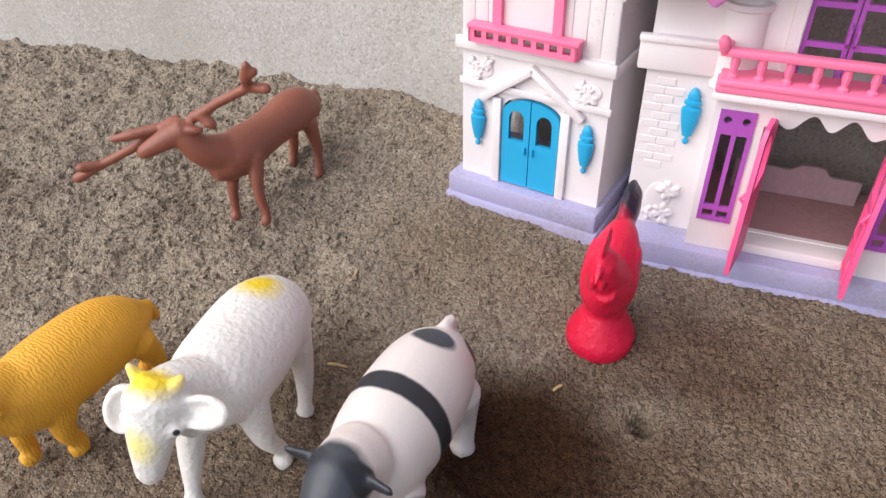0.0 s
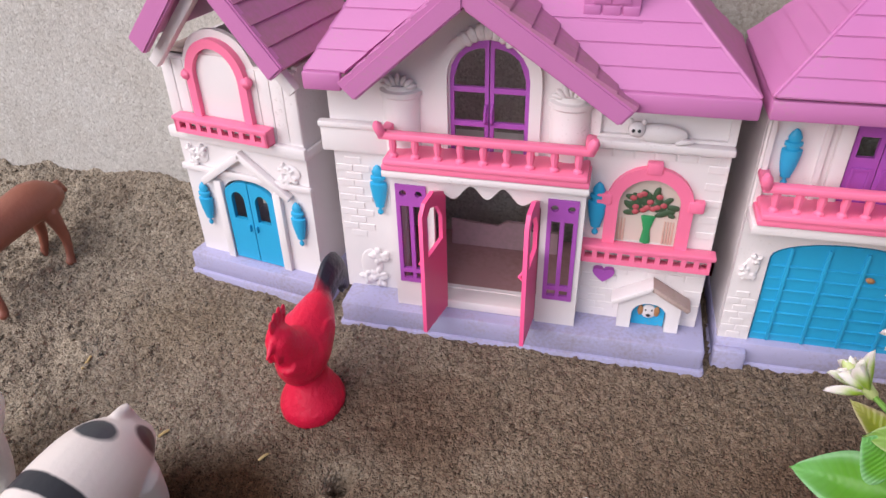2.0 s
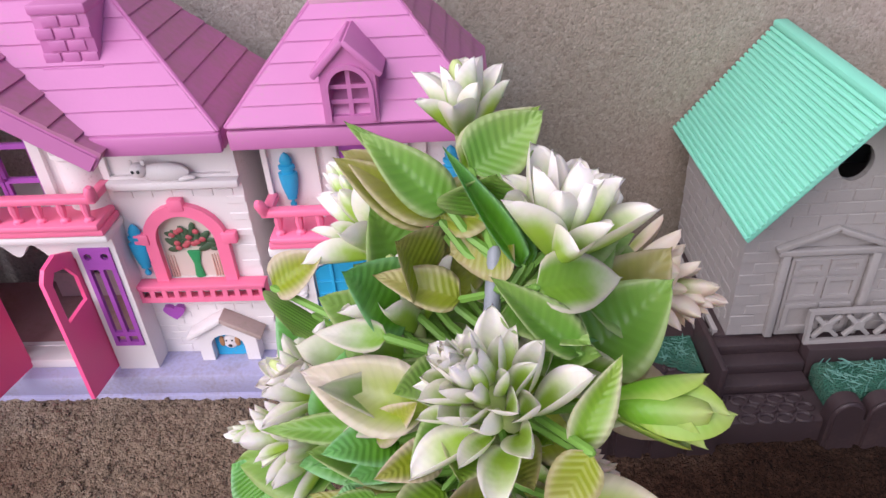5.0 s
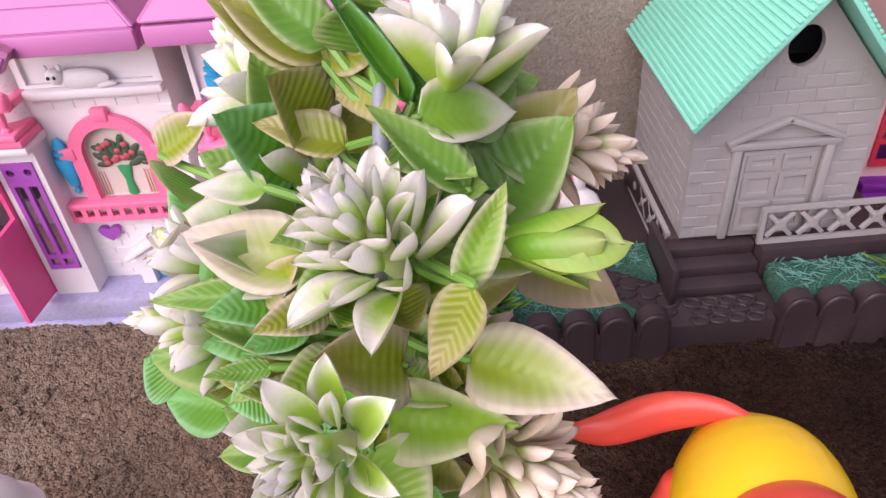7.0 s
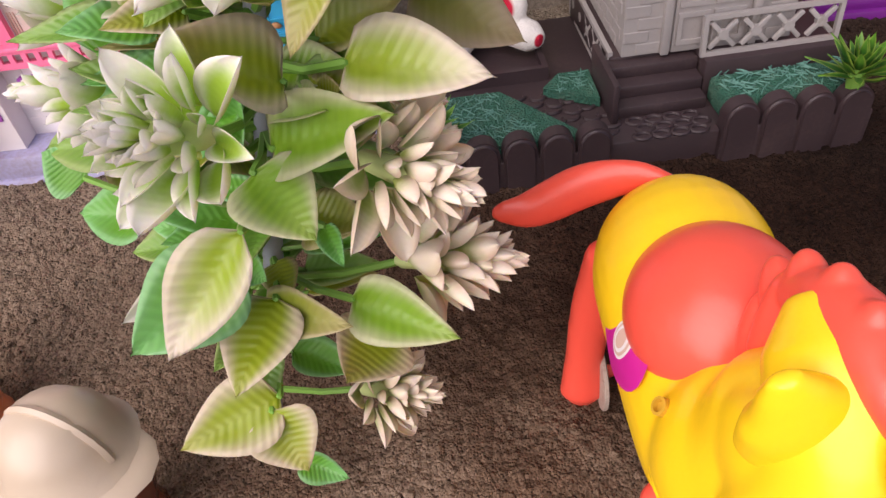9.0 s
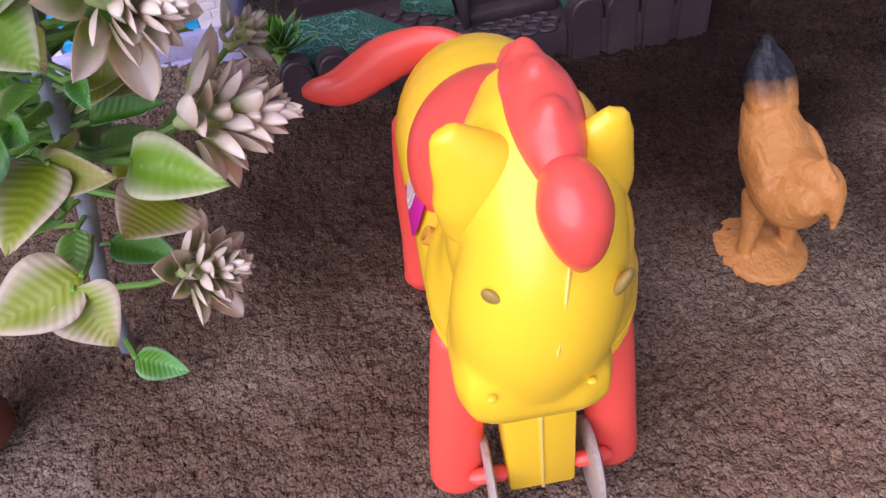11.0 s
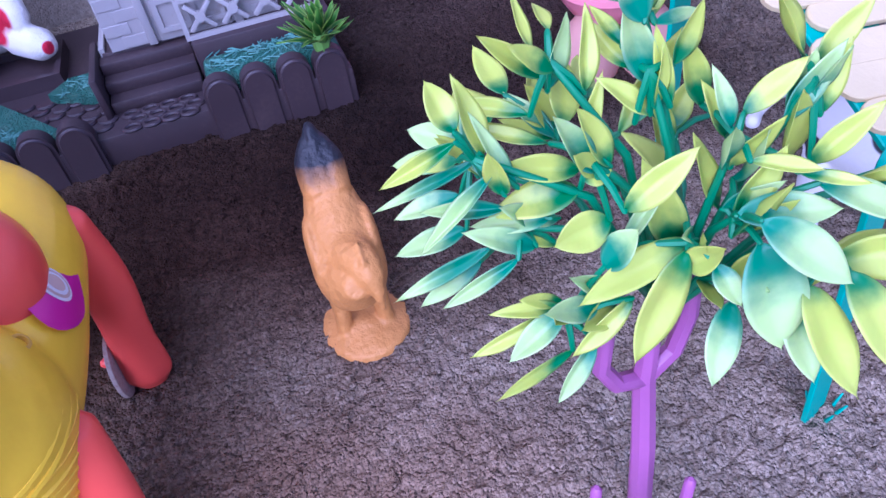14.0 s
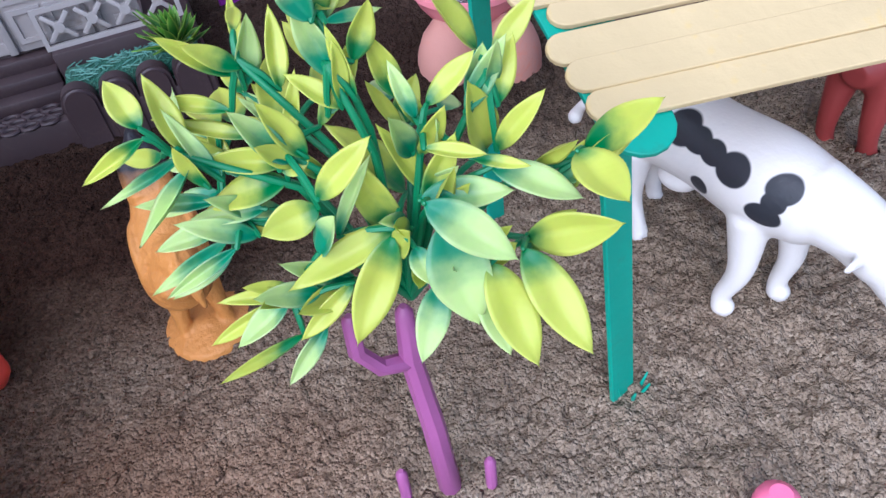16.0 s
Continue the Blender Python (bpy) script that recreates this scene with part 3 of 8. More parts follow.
    cat = merge(ball((0.066, -0.004, 0.1288), 0.0125, 0.003, 0.0048, 14), ball((0.0555, -0.0052, 0.1308), 0.0042, 0.0032, 0.0038, 12), ball((0.0525, -0.0052, 0.1345), 0.0012, 0.0008, 0.0016, 8), ball((0.0585, -0.0052, 0.1345), 0.0012, 0.0008, 0.0016, 8), tube([(0.076, -0.004, 0.127, 0.0016), (0.08, -0.0045, 0.1262, 0.0013), (0.074, -0.0062, 0.1256, 0.001)], 6))
    c = part("cat_figure", cat, W, h, "white moulded sleeping cat")
    for ex in (0.0538, 0.0565):
        part("eye", ball((ex, -0.0083, 0.1312), 0.0008, 0.0005, 0.0009, 8), M["black"], c)
    # small window
    fr = arch_frame(0.0455, 0.0875, 0.0625, 0.090, 0.1105, 0.0062, -0.0036, 0.0)
    w = part("window", fr, M["pink"], h, "pink arched window frame with flower picture")
    for bx, bz in ((0.0445, 0.0915), (0.0885, 0.0915), (0.0665, 0.1105)):
        part("boss", boxed(bx - 0.0038, bx + 0.0038, -0.0045, 0.0, bz - 0.0032, bz + 0.0032, 0.001), M["pink"], w)
    part("picture", boxed(0.0495, 0.084, 0.0012, 0.0022, 0.063, 0.1075), M["cream"], w, "cream picture of a vase between curtains")
    for k in range(8):
        cx = 0.0515 + 0.0014 * (k % 4) + (0.024 if k > 3 else 0)
        part("curtain_fold", tube([(cx, 0.001, 0.0645, 0.0006), (cx, 0.001, 0.079, 0.0004)], 6), M["curtain"], w)
    part("vase", lathe([(0.0022, 0.0655), (0.0026, 0.067), (0.0017, 0.074), (0.0036, 0.0815), (0.0032, 0.082)], 10, 0.3, (0.067, 0.0006, 0)), M["vase"], w)
    for k in range(17):
        a, rr = radians(-5 + 190 * k / 16), 0.0060 + 0.0055 * ((k * 7) % 5) / 4
        part("leaf", ball((0.067 + rr * 1.05 * math.cos(a), 0.0005, 0.0840 + rr * math.sin(a)), 0.0036, 0.0004, 0.0017, 8, (0, -math.degrees(a) + 25 * (k % 3 - 1), 0)), M["leafdark"], w)
    rnd = random.Random(3)
    for k in range(26):
        a, r = rnd.uniform(-0.25, 3.40), rnd.uniform(0.002, 0.013)
        bx, bz = 0.067 + r * math.cos(a), 0.084 + r * 0.85 * math.sin(a) + 0.001
        part("leaf" if k % 2 else "bloom", ball((bx, 0.0002, bz), 0.0021, 0.0005, 0.0012, 6, (0, -math.degrees(a), 0)) if k % 2 else ball((bx, -0.0002, bz), 0.0017, 0.0006, 0.0015, 8), M["leafdark"] if k % 2 else M["rose"], w)
    flower_box(h, 0.0345, 0.1015, -0.0075, 0.0555, 0.0655, M["pink"], 10)
    urn_shutter(h, -0.0745, 0.0675, -0.0022, 1.05)
    urn_shutter(h, 0.0415, 0.0695, -0.0022, 1.05)
    # heart
    hp = [(0.0072 * 0.8 * math.sin(a) ** 3, (0.0058 * math.cos(a) - 0.0022 * math.cos(2 * a) - 0.0008 * math.cos(3 * a)) * 0.72) for a in [2 * math.pi * k / 24 for k in range(24)]]
    hb = plate([(0.0485 + p, 0.0455 + q) for p, q in hp], [], -0.003, 0.0)
    part("heart", hb, M["violet"], h, "small violet heart")
    # dog house
    dh = part("dog_house", merge(plate([(0.0585, 0.0158), (0.0655, 0.0158)] + arch(0.0655, 0.0835, 0.0158, 0.026, 0.0335, 8)[2:][::-1] + [(0.0835, 0.0158), (0.0905, 0.0158), (0.0905, 0.033), (0.0745, 0.0425), (0.0585, 0.033)], [], -0.008, 0.0)), W, h, "white dog house moulded on the wall")
    for sx, ang in ((-1, 31), (1, -31)):
        # Right slope browner than the white left: dust, plus shade in its colour.
        r = part("dog_house_roof", boxed(-0.012, 0.012, -0.0105, 0.0, -0.0012, 0.0016, 0.0006), W if sx < 0 else M["dusty"], dh)
        r.matrix_basis = pose(0.0745 + sx * 0.0095, 0, 0.0385, 0, -ang, 0)
    part("kennel_picture", boxed(0.066, 0.083, -0.0035, -0.002, 0.0158, 0.033), M["cyan"], dh, "cyan kennel opening")
    part("dog_face", merge(ball((0.0745, -0.004, 0.0255), 0.0042, 0.0014, 0.0046, 10)), M["white"], dh)
    part("ear", merge(ball((0.0703, -0.0045, 0.0262), 0.0016, 0.0012, 0.0034, 8), ball((0.0787, -0.0045, 0.0262), 0.0016, 0.0012, 0.0034, 8)), M["tan"], dh)
    part("nose", merge(ball((0.0745, -0.0056, 0.0238), 0.0012, 0.0006, 0.0009, 8), ball((0.0729, -0.0054, 0.0272), 0.0005, 0.0004, 0.0006, 6), ball((0.0761, -0.0054, 0.0272), 0.0005, 0.0004, 0.0006, 6)), M["black"], dh)
    carving(h, -0.083, 0.031, -0.001, 0.019, 0.031, 4, W)
    # bricks
    bricks(h, -0.0985, -0.0655, 0.05, 0.1035, 0.0, 0.0098, 0.0046, lambda x, z: abs(x + 0.0745) > 0.006, W)
    bricks(h, 0.0365, 0.0995, 0.0165, 0.1195, 0.0, 0.0098, 0.0046, lambda x, z: not (0.0365 < x < 0.0965 and 0.053 < z < 0.115 and (z < 0.068 or 0.039 < x < 0.095)) and not (0.054 < x < 0.095 and z < 0.046), W)
    # roof
    e0, e1, rz, ez = -0.022, 0.058, 0.2085, 0.1535
    roof = part("roof", boxed(-0.1015, -0.082, e0, e0 + 0.004, 0.1455, 0.1545, 0.0012), M["mauve"], h, "mauve hipped roof of lapped boards")
    part("eave_board", boxed(0.046, 0.1035, e0, e0 + 0.004, 0.1455, 0.1545, 0.0012), M["mauve"], roof)
    part("eave_board", boxed(-0.1015, -0.0975, e0 + 0.004, 0.066, 0.1455, 0.1545, 0.001), M["mauve"], roof)
    part("eave_board", boxed(0.0995, 0.1035, e0 + 0.004, 0.066, 0.1455, 0.1545, 0.001), M["mauve"], roof)
    for k in range(7):
        za, zb = ez + (rz - ez) * k / 7, ez + (rz - ez) * (k + 1) / 7
        ya, yb = e0 + 0.003 + (0.031 - e0 - 0.003) * k / 7, e0 + 0.003 + (0.031 - e0 - 0.003) * (k + 1) / 7
        la, lb = -0.1 + 0.034 * k / 7, -0.1 + 0.034 * (k + 1) / 7
        ra, rb = 0.1022 - 0.0592 * k / 7, 0.1022 - 0.0592 * (k + 1) / 7
        ga, gb = [-0.0215 - 0.067 * max(0.0, 0.2 - z) / 0.053 for z in (za, zb)]
        ha, hb = [-0.0215 + 0.076 * max(0.0, 0.2 - z) / 0.053 for z in (za, zb)]
        if ga > la + 0.002:
            roof_courses(roof, [(la, ya, za), (ga, ya, za), (gb, yb, zb), (lb, yb, zb)], 1, M["mauve"])
        roof_courses(roof, [(ha, ya, za), (ra, ya, za), (rb, yb, zb), (hb, yb, zb)], 1, M["mauve"])
    roof_courses(roof, [(0.1022, e0 + 0.003, ez), (0.1022, 0.066, ez), (0.043, 0.05, rz), (0.043, 0.031, rz)], 7, M["mauvedustshade"])
    roof_courses(roof, [(-0.1, 0.066, ez), (-0.1, e0 + 0.003, ez), (-0.066, 0.031, rz), (-0.066, 0.05, rz)], 7, M["mauve"])
    part("ridge", boxed(-0.068, 0.045, 0.029, 0.053, rz - 0.001, rz + 0.003, 0.0012), M["mauve"], roof)
    part("hip_cap", tube([(0.1025, e0 + 0.003, ez + 0.0018, 0.0011), (0.0435, 0.031, rz + 0.001, 0.0011)], 6), M["mauve"], roof)
    # gable over the balcony
    ax, az, gy = -0.0215, 0.2005, -0.0285
    for sx, ex, ezz in ((-1, -0.0800, 0.1505), (1, 0.0530, 0.1485)):
        d = Vector((ex - ax, 0, ezz - az)).normalized()
        nn = Vector((-d.z, 0, d.x)) if sx > 0 else Vector((d.z, 0, -d.x))
        L = math.hypot(ex - ax, ezz - az)
        bm = bmesh.new()
        prof = [Vector((ax, 0, az)), Vector((ex, 0, ezz)), Vector((ex, 0, ezz)) - nn * 0.010 + Vector((0, 0, 0.001)), Vector((ax, 0, az)) - Vector((0, 0, 0.0125))]
        f0 = [bm.verts.new((p.x, gy, p.z)) for p in prof]
        f1 = [bm.verts.new((p.x, gy + 0.006, p.z)) for p in prof]
        bm.faces.new(f0)
        bm.faces.new(f1[::-1])
        for i in range(4):
            bm.faces.new((f0[i], f1[i], f1[(i + 1) % 4], f0[(i + 1) % 4]))
        bmesh.ops.recalc_face_normals(bm, faces=bm.faces[:])
        bmesh.ops.bevel(bm, geom=bm.edges[:], offset=0.0009, segments=2, affect="EDGES")
        part("bargeboard", bm, M["mauve"], roof)
        n = 8
        for i in range(n):
            a0, a1 = Vector((ax, 0, az)) + d * L * i / n, Vector((ax, 0, az)) + d * L * (i + 1) / n
            def back(p):
                return 0.031 - (rz - p.z) / (rz - ez) * (0.031 - e0 - 0.003) + 0.002
            bm = bmesh.new()
            vs = []
            for off in (-0.003, 0.0012):
                for p, lift in ((a0, 0.0), (a1, 0.0009)):
                    q = p + nn * (off + (lift if off > 0 else 0))
                    vs.append((bm.verts.new((q.x, gy + 0.001, q.z)), bm.verts.new((q.x, max(gy + 0.008, back(p)), q.z))))
            (a, b, c2, d2) = vs
            for f in ((a[0], a[1], b[1], b[0]), (c2[0], d2[0], d2[1], c2[1]), (a[0], b[0], d2[0], c2[0]), (a[1], c2[1], d2[1], b[1]), (b[0], b[1], d2[1], d2[0]), (a[0], c2[0], c2[1], a[1])):
                bm.faces.new(f)
            bmesh.ops.recalc_face_normals(bm, faces=bm.faces[:])
            part("roof_board", bm, M["mauve"] if sx < 0 else M["mauvedustshade"], roof)
    # chimney
    ch = part("chimney", merge(boxed(0.026, 0.0505, 0.003, 0.03, 0.176, 0.2035, 0.0008), boxed(0.0245, 0.052, 0.0005, 0.03, 0.172, 0.1785, 0.0008), boxed(0.0255, 0.051, 0.002, 0.03, 0.2, 0.2045, 0.001)), M["mauve"], h, "mauve brick chimney")
    for r in range(4):
        for k in range(3):
            x = 0.0285 + 0.0085 * k + (0.004 if r % 2 else 0)
            if x < 0.0485:
                part("brick", boxed(x - 0.0024, min(x + 0.0052, 0.0502), 0.0022, 0.0045, 0.1795 + 0.0052 * r, 0.184 + 0.0052 * r, 0.0004), M["mauve"], ch)
    return h


def house_three():
    h = empty("toy_house", pose(0.327, 0.338, 0.03, 0, 0, 1.0), "white toy house, mauve roof, closed cyan garage, on plinth", "dollhouse", "hinged toy houses")
    W = M["white"]
    plinth(h, -0.053, 0.054, -0.009, 0.066, -0.012, 0.0155, M["lilac"])
    for sx in (-0.044, 0.044):
        part("step", boxed(sx - 0.0085, sx + 0.0085, -0.0125, -0.006, -0.01, 0.0125, 0.002), M["lilac"], h)
    part("front_wall", plate(rect(-0.050, 0.050, 0.0145, 0.146), [rect(-0.0135, 0.0115, 0.102, 0.14)], 0.0, 0.003), W, h)
    for x0, x1 in ((-0.0502, -0.0472), (0.0472, 0.0502)):
        part("side_wall", boxed(x0, x1, 0.0031, 0.064, 0.0145, 0.146), W, h)
    part("upper_floor", boxed(-0.047, 0.047, 0.0035, 0.06, 0.09, 0.093), W, h)
    # garage
    g = arch(-0.0345, 0.034, 0.0156, 0.068, 0.0775, 14)
    door = part("garage_door", plate(g, [], -0.0022, -0.0002), M["cyan"], h, "cyan panelled garage door")
    for r in range(7):
        part("slat", boxed(-0.0335, 0.033, -0.0031, -0.0021, 0.0195 + 0.0072 * r, 0.0205 + 0.0072 * r, 0.0003), M["cyan"], door)
    for k in range(4):
        x = -0.0345 + 0.0685 * (k + 0.5) / 4
        part("stile", boxed(x - 0.0009, x + 0.0009, -0.0034, -0.0021, 0.016, 0.0745, 0.0003), M["cyan"], door)
    part("garage_surround", plate([(-0.0505, 0.0155), (-0.0355, 0.0155)] + arch(-0.0355, 0.035, 0.0155, 0.069, 0.0792, 14)[2:][::-1] + [(0.035, 0.0155), (0.0505, 0.0155), (0.0505, 0.089), (-0.0505, 0.089)], [], -0.0038, 0.0), W, h, "white garage surround with bricks")
    for sx in (-1, 1):
        carving(h, sx * 0.0425, 0.062, -0.0048, 0.011, 0.017, 8 + sx, W)
    bricks(h, -0.0505, -0.036, 0.016, 0.05, -0.0038, 0.0072, 0.0044, lambda x, z: True, W)
    bricks(h, 0.0355, 0.0505, 0.016, 0.05, -0.0038, 0.0072, 0.0044, lambda x, z: True, W)
    part("snail", ball((0.012, -0.0036, 0.0605), 0.0024, 0.0012, 0.0015, 8, (0, 20, 0)), M["tan"], door, "brown snail-like speck")
    # upper storey
    part("balcony_slab", boxed(-0.0505, 0.0505, -0.018, 0.0, 0.089, 0.0945, 0.001), W, h)
    balcony(h, -0.049, 0.049, -0.0195, 0.0946, 0.019, 0.0105, 10, M["pink"])
    for a, b in ((-0.0135, -0.0012), (-0.0008, 0.0115)):
        lf = part("door", plate(rect(a, b, 0.094, 0.1385), [rect(a + 0.0022, b - 0.0022, 0.1235, 0.1335)], -0.0008, 0.0014), M["violet"], h, "violet upper door leaf with a pane")
        part("door_panel", plate(rect(a + 0.0018, b - 0.0018, 0.1, 0.1185), [rect(a + 0.003, b - 0.003, 0.1012, 0.1173)], -0.0016, -0.0007), M["violet"], lf)
        part("knob", boxed((a + b) / 2 - 0.0022, (a + b) / 2 + 0.0022, -0.0024, -0.0008, 0.1175, 0.1188, 0.0003), M["violet"], lf)
    for sx in (-1, 1):
        part("pilaster", boxed(-0.001 + sx * 0.0165 - 0.0032, -0.001 + sx * 0.0165 + 0.0032, -0.003, 0.0, 0.0946, 0.146, 0.0006), W, h)
        part("shutter_frame", plate(rect(sx * 0.0365 - 0.0125, sx * 0.0365 + 0.0125, 0.0946, 0.1455), [rect(sx * 0.0365 - 0.0102, sx * 0.0365 + 0.0102, 0.0965, 0.1435)], -0.0026, 0.0), W, h)
        urn_shutter(h, sx * 0.0378 - 0.0005, 0.1075, -0.0024, 0.98)
    # roof
    e0, ez, tz = -0.0215, 0.156, 0.199
    roof = part("roof", boxed(-0.0555, 0.0545, e0, 0.066, 0.1465, 0.1555, 0.0012), M["mauve"], h, "mauve truncated hip roof of lapped boards")
    A, B, C, D = (-0.0548, e0 + 0.001, ez), (0.0538, e0 + 0.001, ez), (0.0170, 0.0085, tz), (-0.0165, 0.0085, tz)
    A2, B2, C2, D2 = (-0.0548, 0.066, ez), (0.0538, 0.066, ez), (0.0170, 0.046, tz), (-0.0165, 0.046, tz)
    roof_courses(roof, [A, B, C, D], 6, M["mauve"])
    roof_courses(roof, [B, B2, C2, C], 6, M["mauvedustshade"])
    roof_courses(roof, [A2, A, D, D2], 6, M["mauve"])
    part("roof_top", boxed(-0.0185, 0.0190, 0.006, 0.048, tz - 0.002, tz + 0.0022, 0.0012), M["mauvepale"], roof)
    for e, c in ((B, C), (A, D)):
        part("hip_cap", tube([(e[0], e[1], e[2] + 0.0015, 0.0010), (c[0], c[1], c[2] + 0.001, 0.0010)], 6), M["mauve"], roof)
    # dormer
    dx = -0.0015
    dm = part("dormer", plate([(dx - 0.0112, 0.157), (dx + 0.0112, 0.157), (dx + 0.0112, 0.1785), (dx, 0.1895), (dx - 0.0112, 0.1785)], [arch(dx - 0.0080, dx + 0.0080, 0.1605, 0.1715, 0.1800, 12)], e0 - 0.0010, e0 + 0.022), M["mauve"], h, "mauve dormer with an arched window")
    part("window_bar", boxed(dx - 0.0009, dx + 0.0009, e0 + 0.0005, e0 + 0.002, 0.16, 0.1802), M["mauve"], dm)
    part("window_arch", arch_frame(dx - 0.0100, dx + 0.0100, 0.1585, 0.1715, 0.1822, 0.0020, e0 - 0.0022, e0 - 0.0008), M["mauve"], dm)
    for bz in (0.1662, 0.1725):
        part("window_bar", boxed(dx - 0.0081, dx + 0.0081, e0 + 0.0007, e0 + 0.0018, bz - 0.0009, bz + 0.0009), M["mauve"], dm)
    for sx in (-1, 1):
        r = part("dormer_roof", boxed(-0.0098, 0.0098, 0.0, 0.032, -0.0012, 0.0014, 0.0006), M["mauve"], dm)
        r.matrix_basis = pose(dx + sx * 0.0068, e0 - 0.0030, 0.1845, 0, sx * 45, 0)
    return h


def house_one():
    h = empty("toy_house", pose(0.008, 0.3415, 0.03, 0, 0, -10), "white toy house, mauve gable roof, cyan double door", "dollhouse", "hinged toy houses")
    W = M["white"]
    plinth(h, -0.051, 0.0485, -0.010, 0.062, -0.006, 0.0205, M["lilac"])
    front = [(-0.0435, 0.0205), (0.0435, 0.0205), (0.0435, 0.1465), (0.019, 0.1465)] + [(-0.004 + 0.0215 * math.cos(a), 0.147 + 0.0165 * math.sin(a)) for a in [math.pi * k / 12 for k in range(1, 12)]] + [(-0.027, 0.1465), (-0.0435, 0.1465)]
    part("front_wall", plate(front, [arch(-0.0172, 0.0182, 0.0215, 0.068, 0.0765)], 0.0, 0.003), W, h)
    part("side_wall", boxed(0.0405, 0.0435, 0.0031, 0.058, 0.0205, 0.148), W, h)
    part("side_wall", boxed(-0.0435, -0.0405, 0.0031, 0.058, 0.0205, 0.148), W, h)
    part("side_band", boxed(0.0436, 0.046, -0.002, 0.058, 0.098, 0.1035, 0.0008), W, h)
    part("upper_floor", boxed(-0.0404, 0.0404, 0.0035, 0.056, 0.1, 0.103), W, h)
    # cyan doors
    for s in (-1, 1):
        a, b = (-0.0168, 0.0002) if s < 0 else (0.0008, 0.0178)
        full = arch(-0.0168, 0.0178, 0.0215, 0.066, 0.0755, 16)
        out = [p for p in full if a - 1e-6 <= p[0] <= b + 1e-6]
        mid = b if s < 0 else a
        out = [(a, 0.0215), (b, 0.0215)] + ([(b, 0.0754)] if s < 0 else []) + [p for p in out if p[1] > 0.03 and abs(p[0] - mid) > 1e-4] + ([(a, 0.0754)] if s > 0 else [])
        hole = arch(a + 0.0042, b - 0.0035 if s < 0 else b - 0.0042, 0.050, 0.063, 0.0685, 8) if s < 0 else arch(a + 0.0035, b - 0.0042, 0.050, 0.063, 0.0685, 8)
        d = part("door", plate(out, [hole], -0.0016, 0.0012), M["cyan"], h, "cyan door leaf with an arched pane")
        part("handle", boxed(mid - s * -0.0022 - 0.0006, mid - s * -0.0022 + 0.0006, -0.0034, -0.0014, 0.043, 0.0475, 0.0004), M["cyan"], d)
    part("door_post", boxed(-0.0228, -0.0175, -0.003, 0.0, 0.0205, 0.074, 0.0006), W, h)
    part("door_post", boxed(0.0185, 0.0238, -0.003, 0.0, 0.0205, 0.074, 0.0006), W, h)
    for s in (-1, 1):
        r = part("pediment", boxed(-0.0015, 0.0375, -0.0045, 0.0, -0.0022, 0.0022, 0.0008), W, h)
        r.matrix_basis = pose(0.0005, 0, 0.094, 0, 36 if s > 0 else 144, 0)
    for s in (-1, 1):
        urn_shutter(h, 0.001 + s * 0.033, 0.0415, -0.0022, 1.0)
        carving(h, 0.001 + s * 0.0315, 0.088, -0.001, 0.018, 0.014, 20 + s, W)
    part("cornice", merge(boxed(-0.0465, 0.046, -0.004, 0.0, 0.0985, 0.1055, 0.0012), boxed(-0.0445, 0.0455, -0.0025, 0.0, 0.0775, 0.0815, 0.0008)), W, h, "white moulded cornice")
    for k in range(11):
        if not 3 < k < 7:
            x = -0.0395 + k * 0.0079
            part("board", boxed(x - 0.0037, x + 0.0037, -0.0006, 0.0001, 0.107, 0.145, 0.0003), W, h)
    fr = arch_frame(-0.0235, 0.0155, 0.1146, 0.1375, 0.1595, 0.005, -0.0042, 0.0)
    w = part("window_frame", fr, M["pink"], h, "pink arched window frame")
    for bx in (-0.0235, 0.0155):
        part("boss", ball((bx, -0.003, 0.1385), 0.0034, 0.0032, 0.0032, 8), M["pink"], w)
    part("shutter_leaf", boxed(-0.0186, 0.0106, -0.0012, 0.0, 0.1115, 0.15, 0.0004), W, w)
    flower_box(h, -0.0355, 0.0265, -0.0085, 0.1055, 0.1145, M["pink"], 8)
    # roof: a steep gable whose ridge runs to the wall
    ax, az, gy, by = 0.004, 0.210, -0.0185, 0.058
    roof = part("roof", boxed(ax - 0.003, ax + 0.003, gy + 0.001, by, az - 0.003, az + 0.0015, 0.0012), M["mauve"], h, "mauve gable roof of lapped boards")
    for sx, ex, ezz in ((-1, -0.0425, 0.1595), (1, 0.0500, 0.1545)):
        d = Vector((ex - ax, 0, ezz - az)).normalized()
        nn = Vector((-d.z, 0, d.x)) if sx > 0 else Vector((d.z, 0, -d.x))
        L = math.hypot(ex - ax, ezz - az)
        for i in range(6):
            bm = bmesh.new()
            t0, t1 = L * i / 6, L * (i + 1) / 6
            lo = [Vector((ax, 0, az)) + d * t - nn * 0.003 for t in (t0, t1)]
            hi = [Vector((ax, 0, az)) + d * t0 + nn * 0.0004, Vector((ax, 0, az)) + d * t1 + nn * 0.0014]
            vs = [[bm.verts.new((p.x, y, p.z)) for p in (lo[0], lo[1], hi[1], hi[0])] for y in (gy + 0.002, by)]
            bm.faces.new(vs[0])
            bm.faces.new(vs[1][::-1])
            for k in range(4):
                bm.faces.new((vs[0][k], vs[1][k], vs[1][(k + 1) % 4], vs[0][(k + 1) % 4]))
            bmesh.ops.recalc_face_normals(bm, faces=bm.faces[:])
            part("roof_board", bm, M["mauve"] if sx < 0 else M["mauvedustshade"], roof)
        bm = bmesh.new()
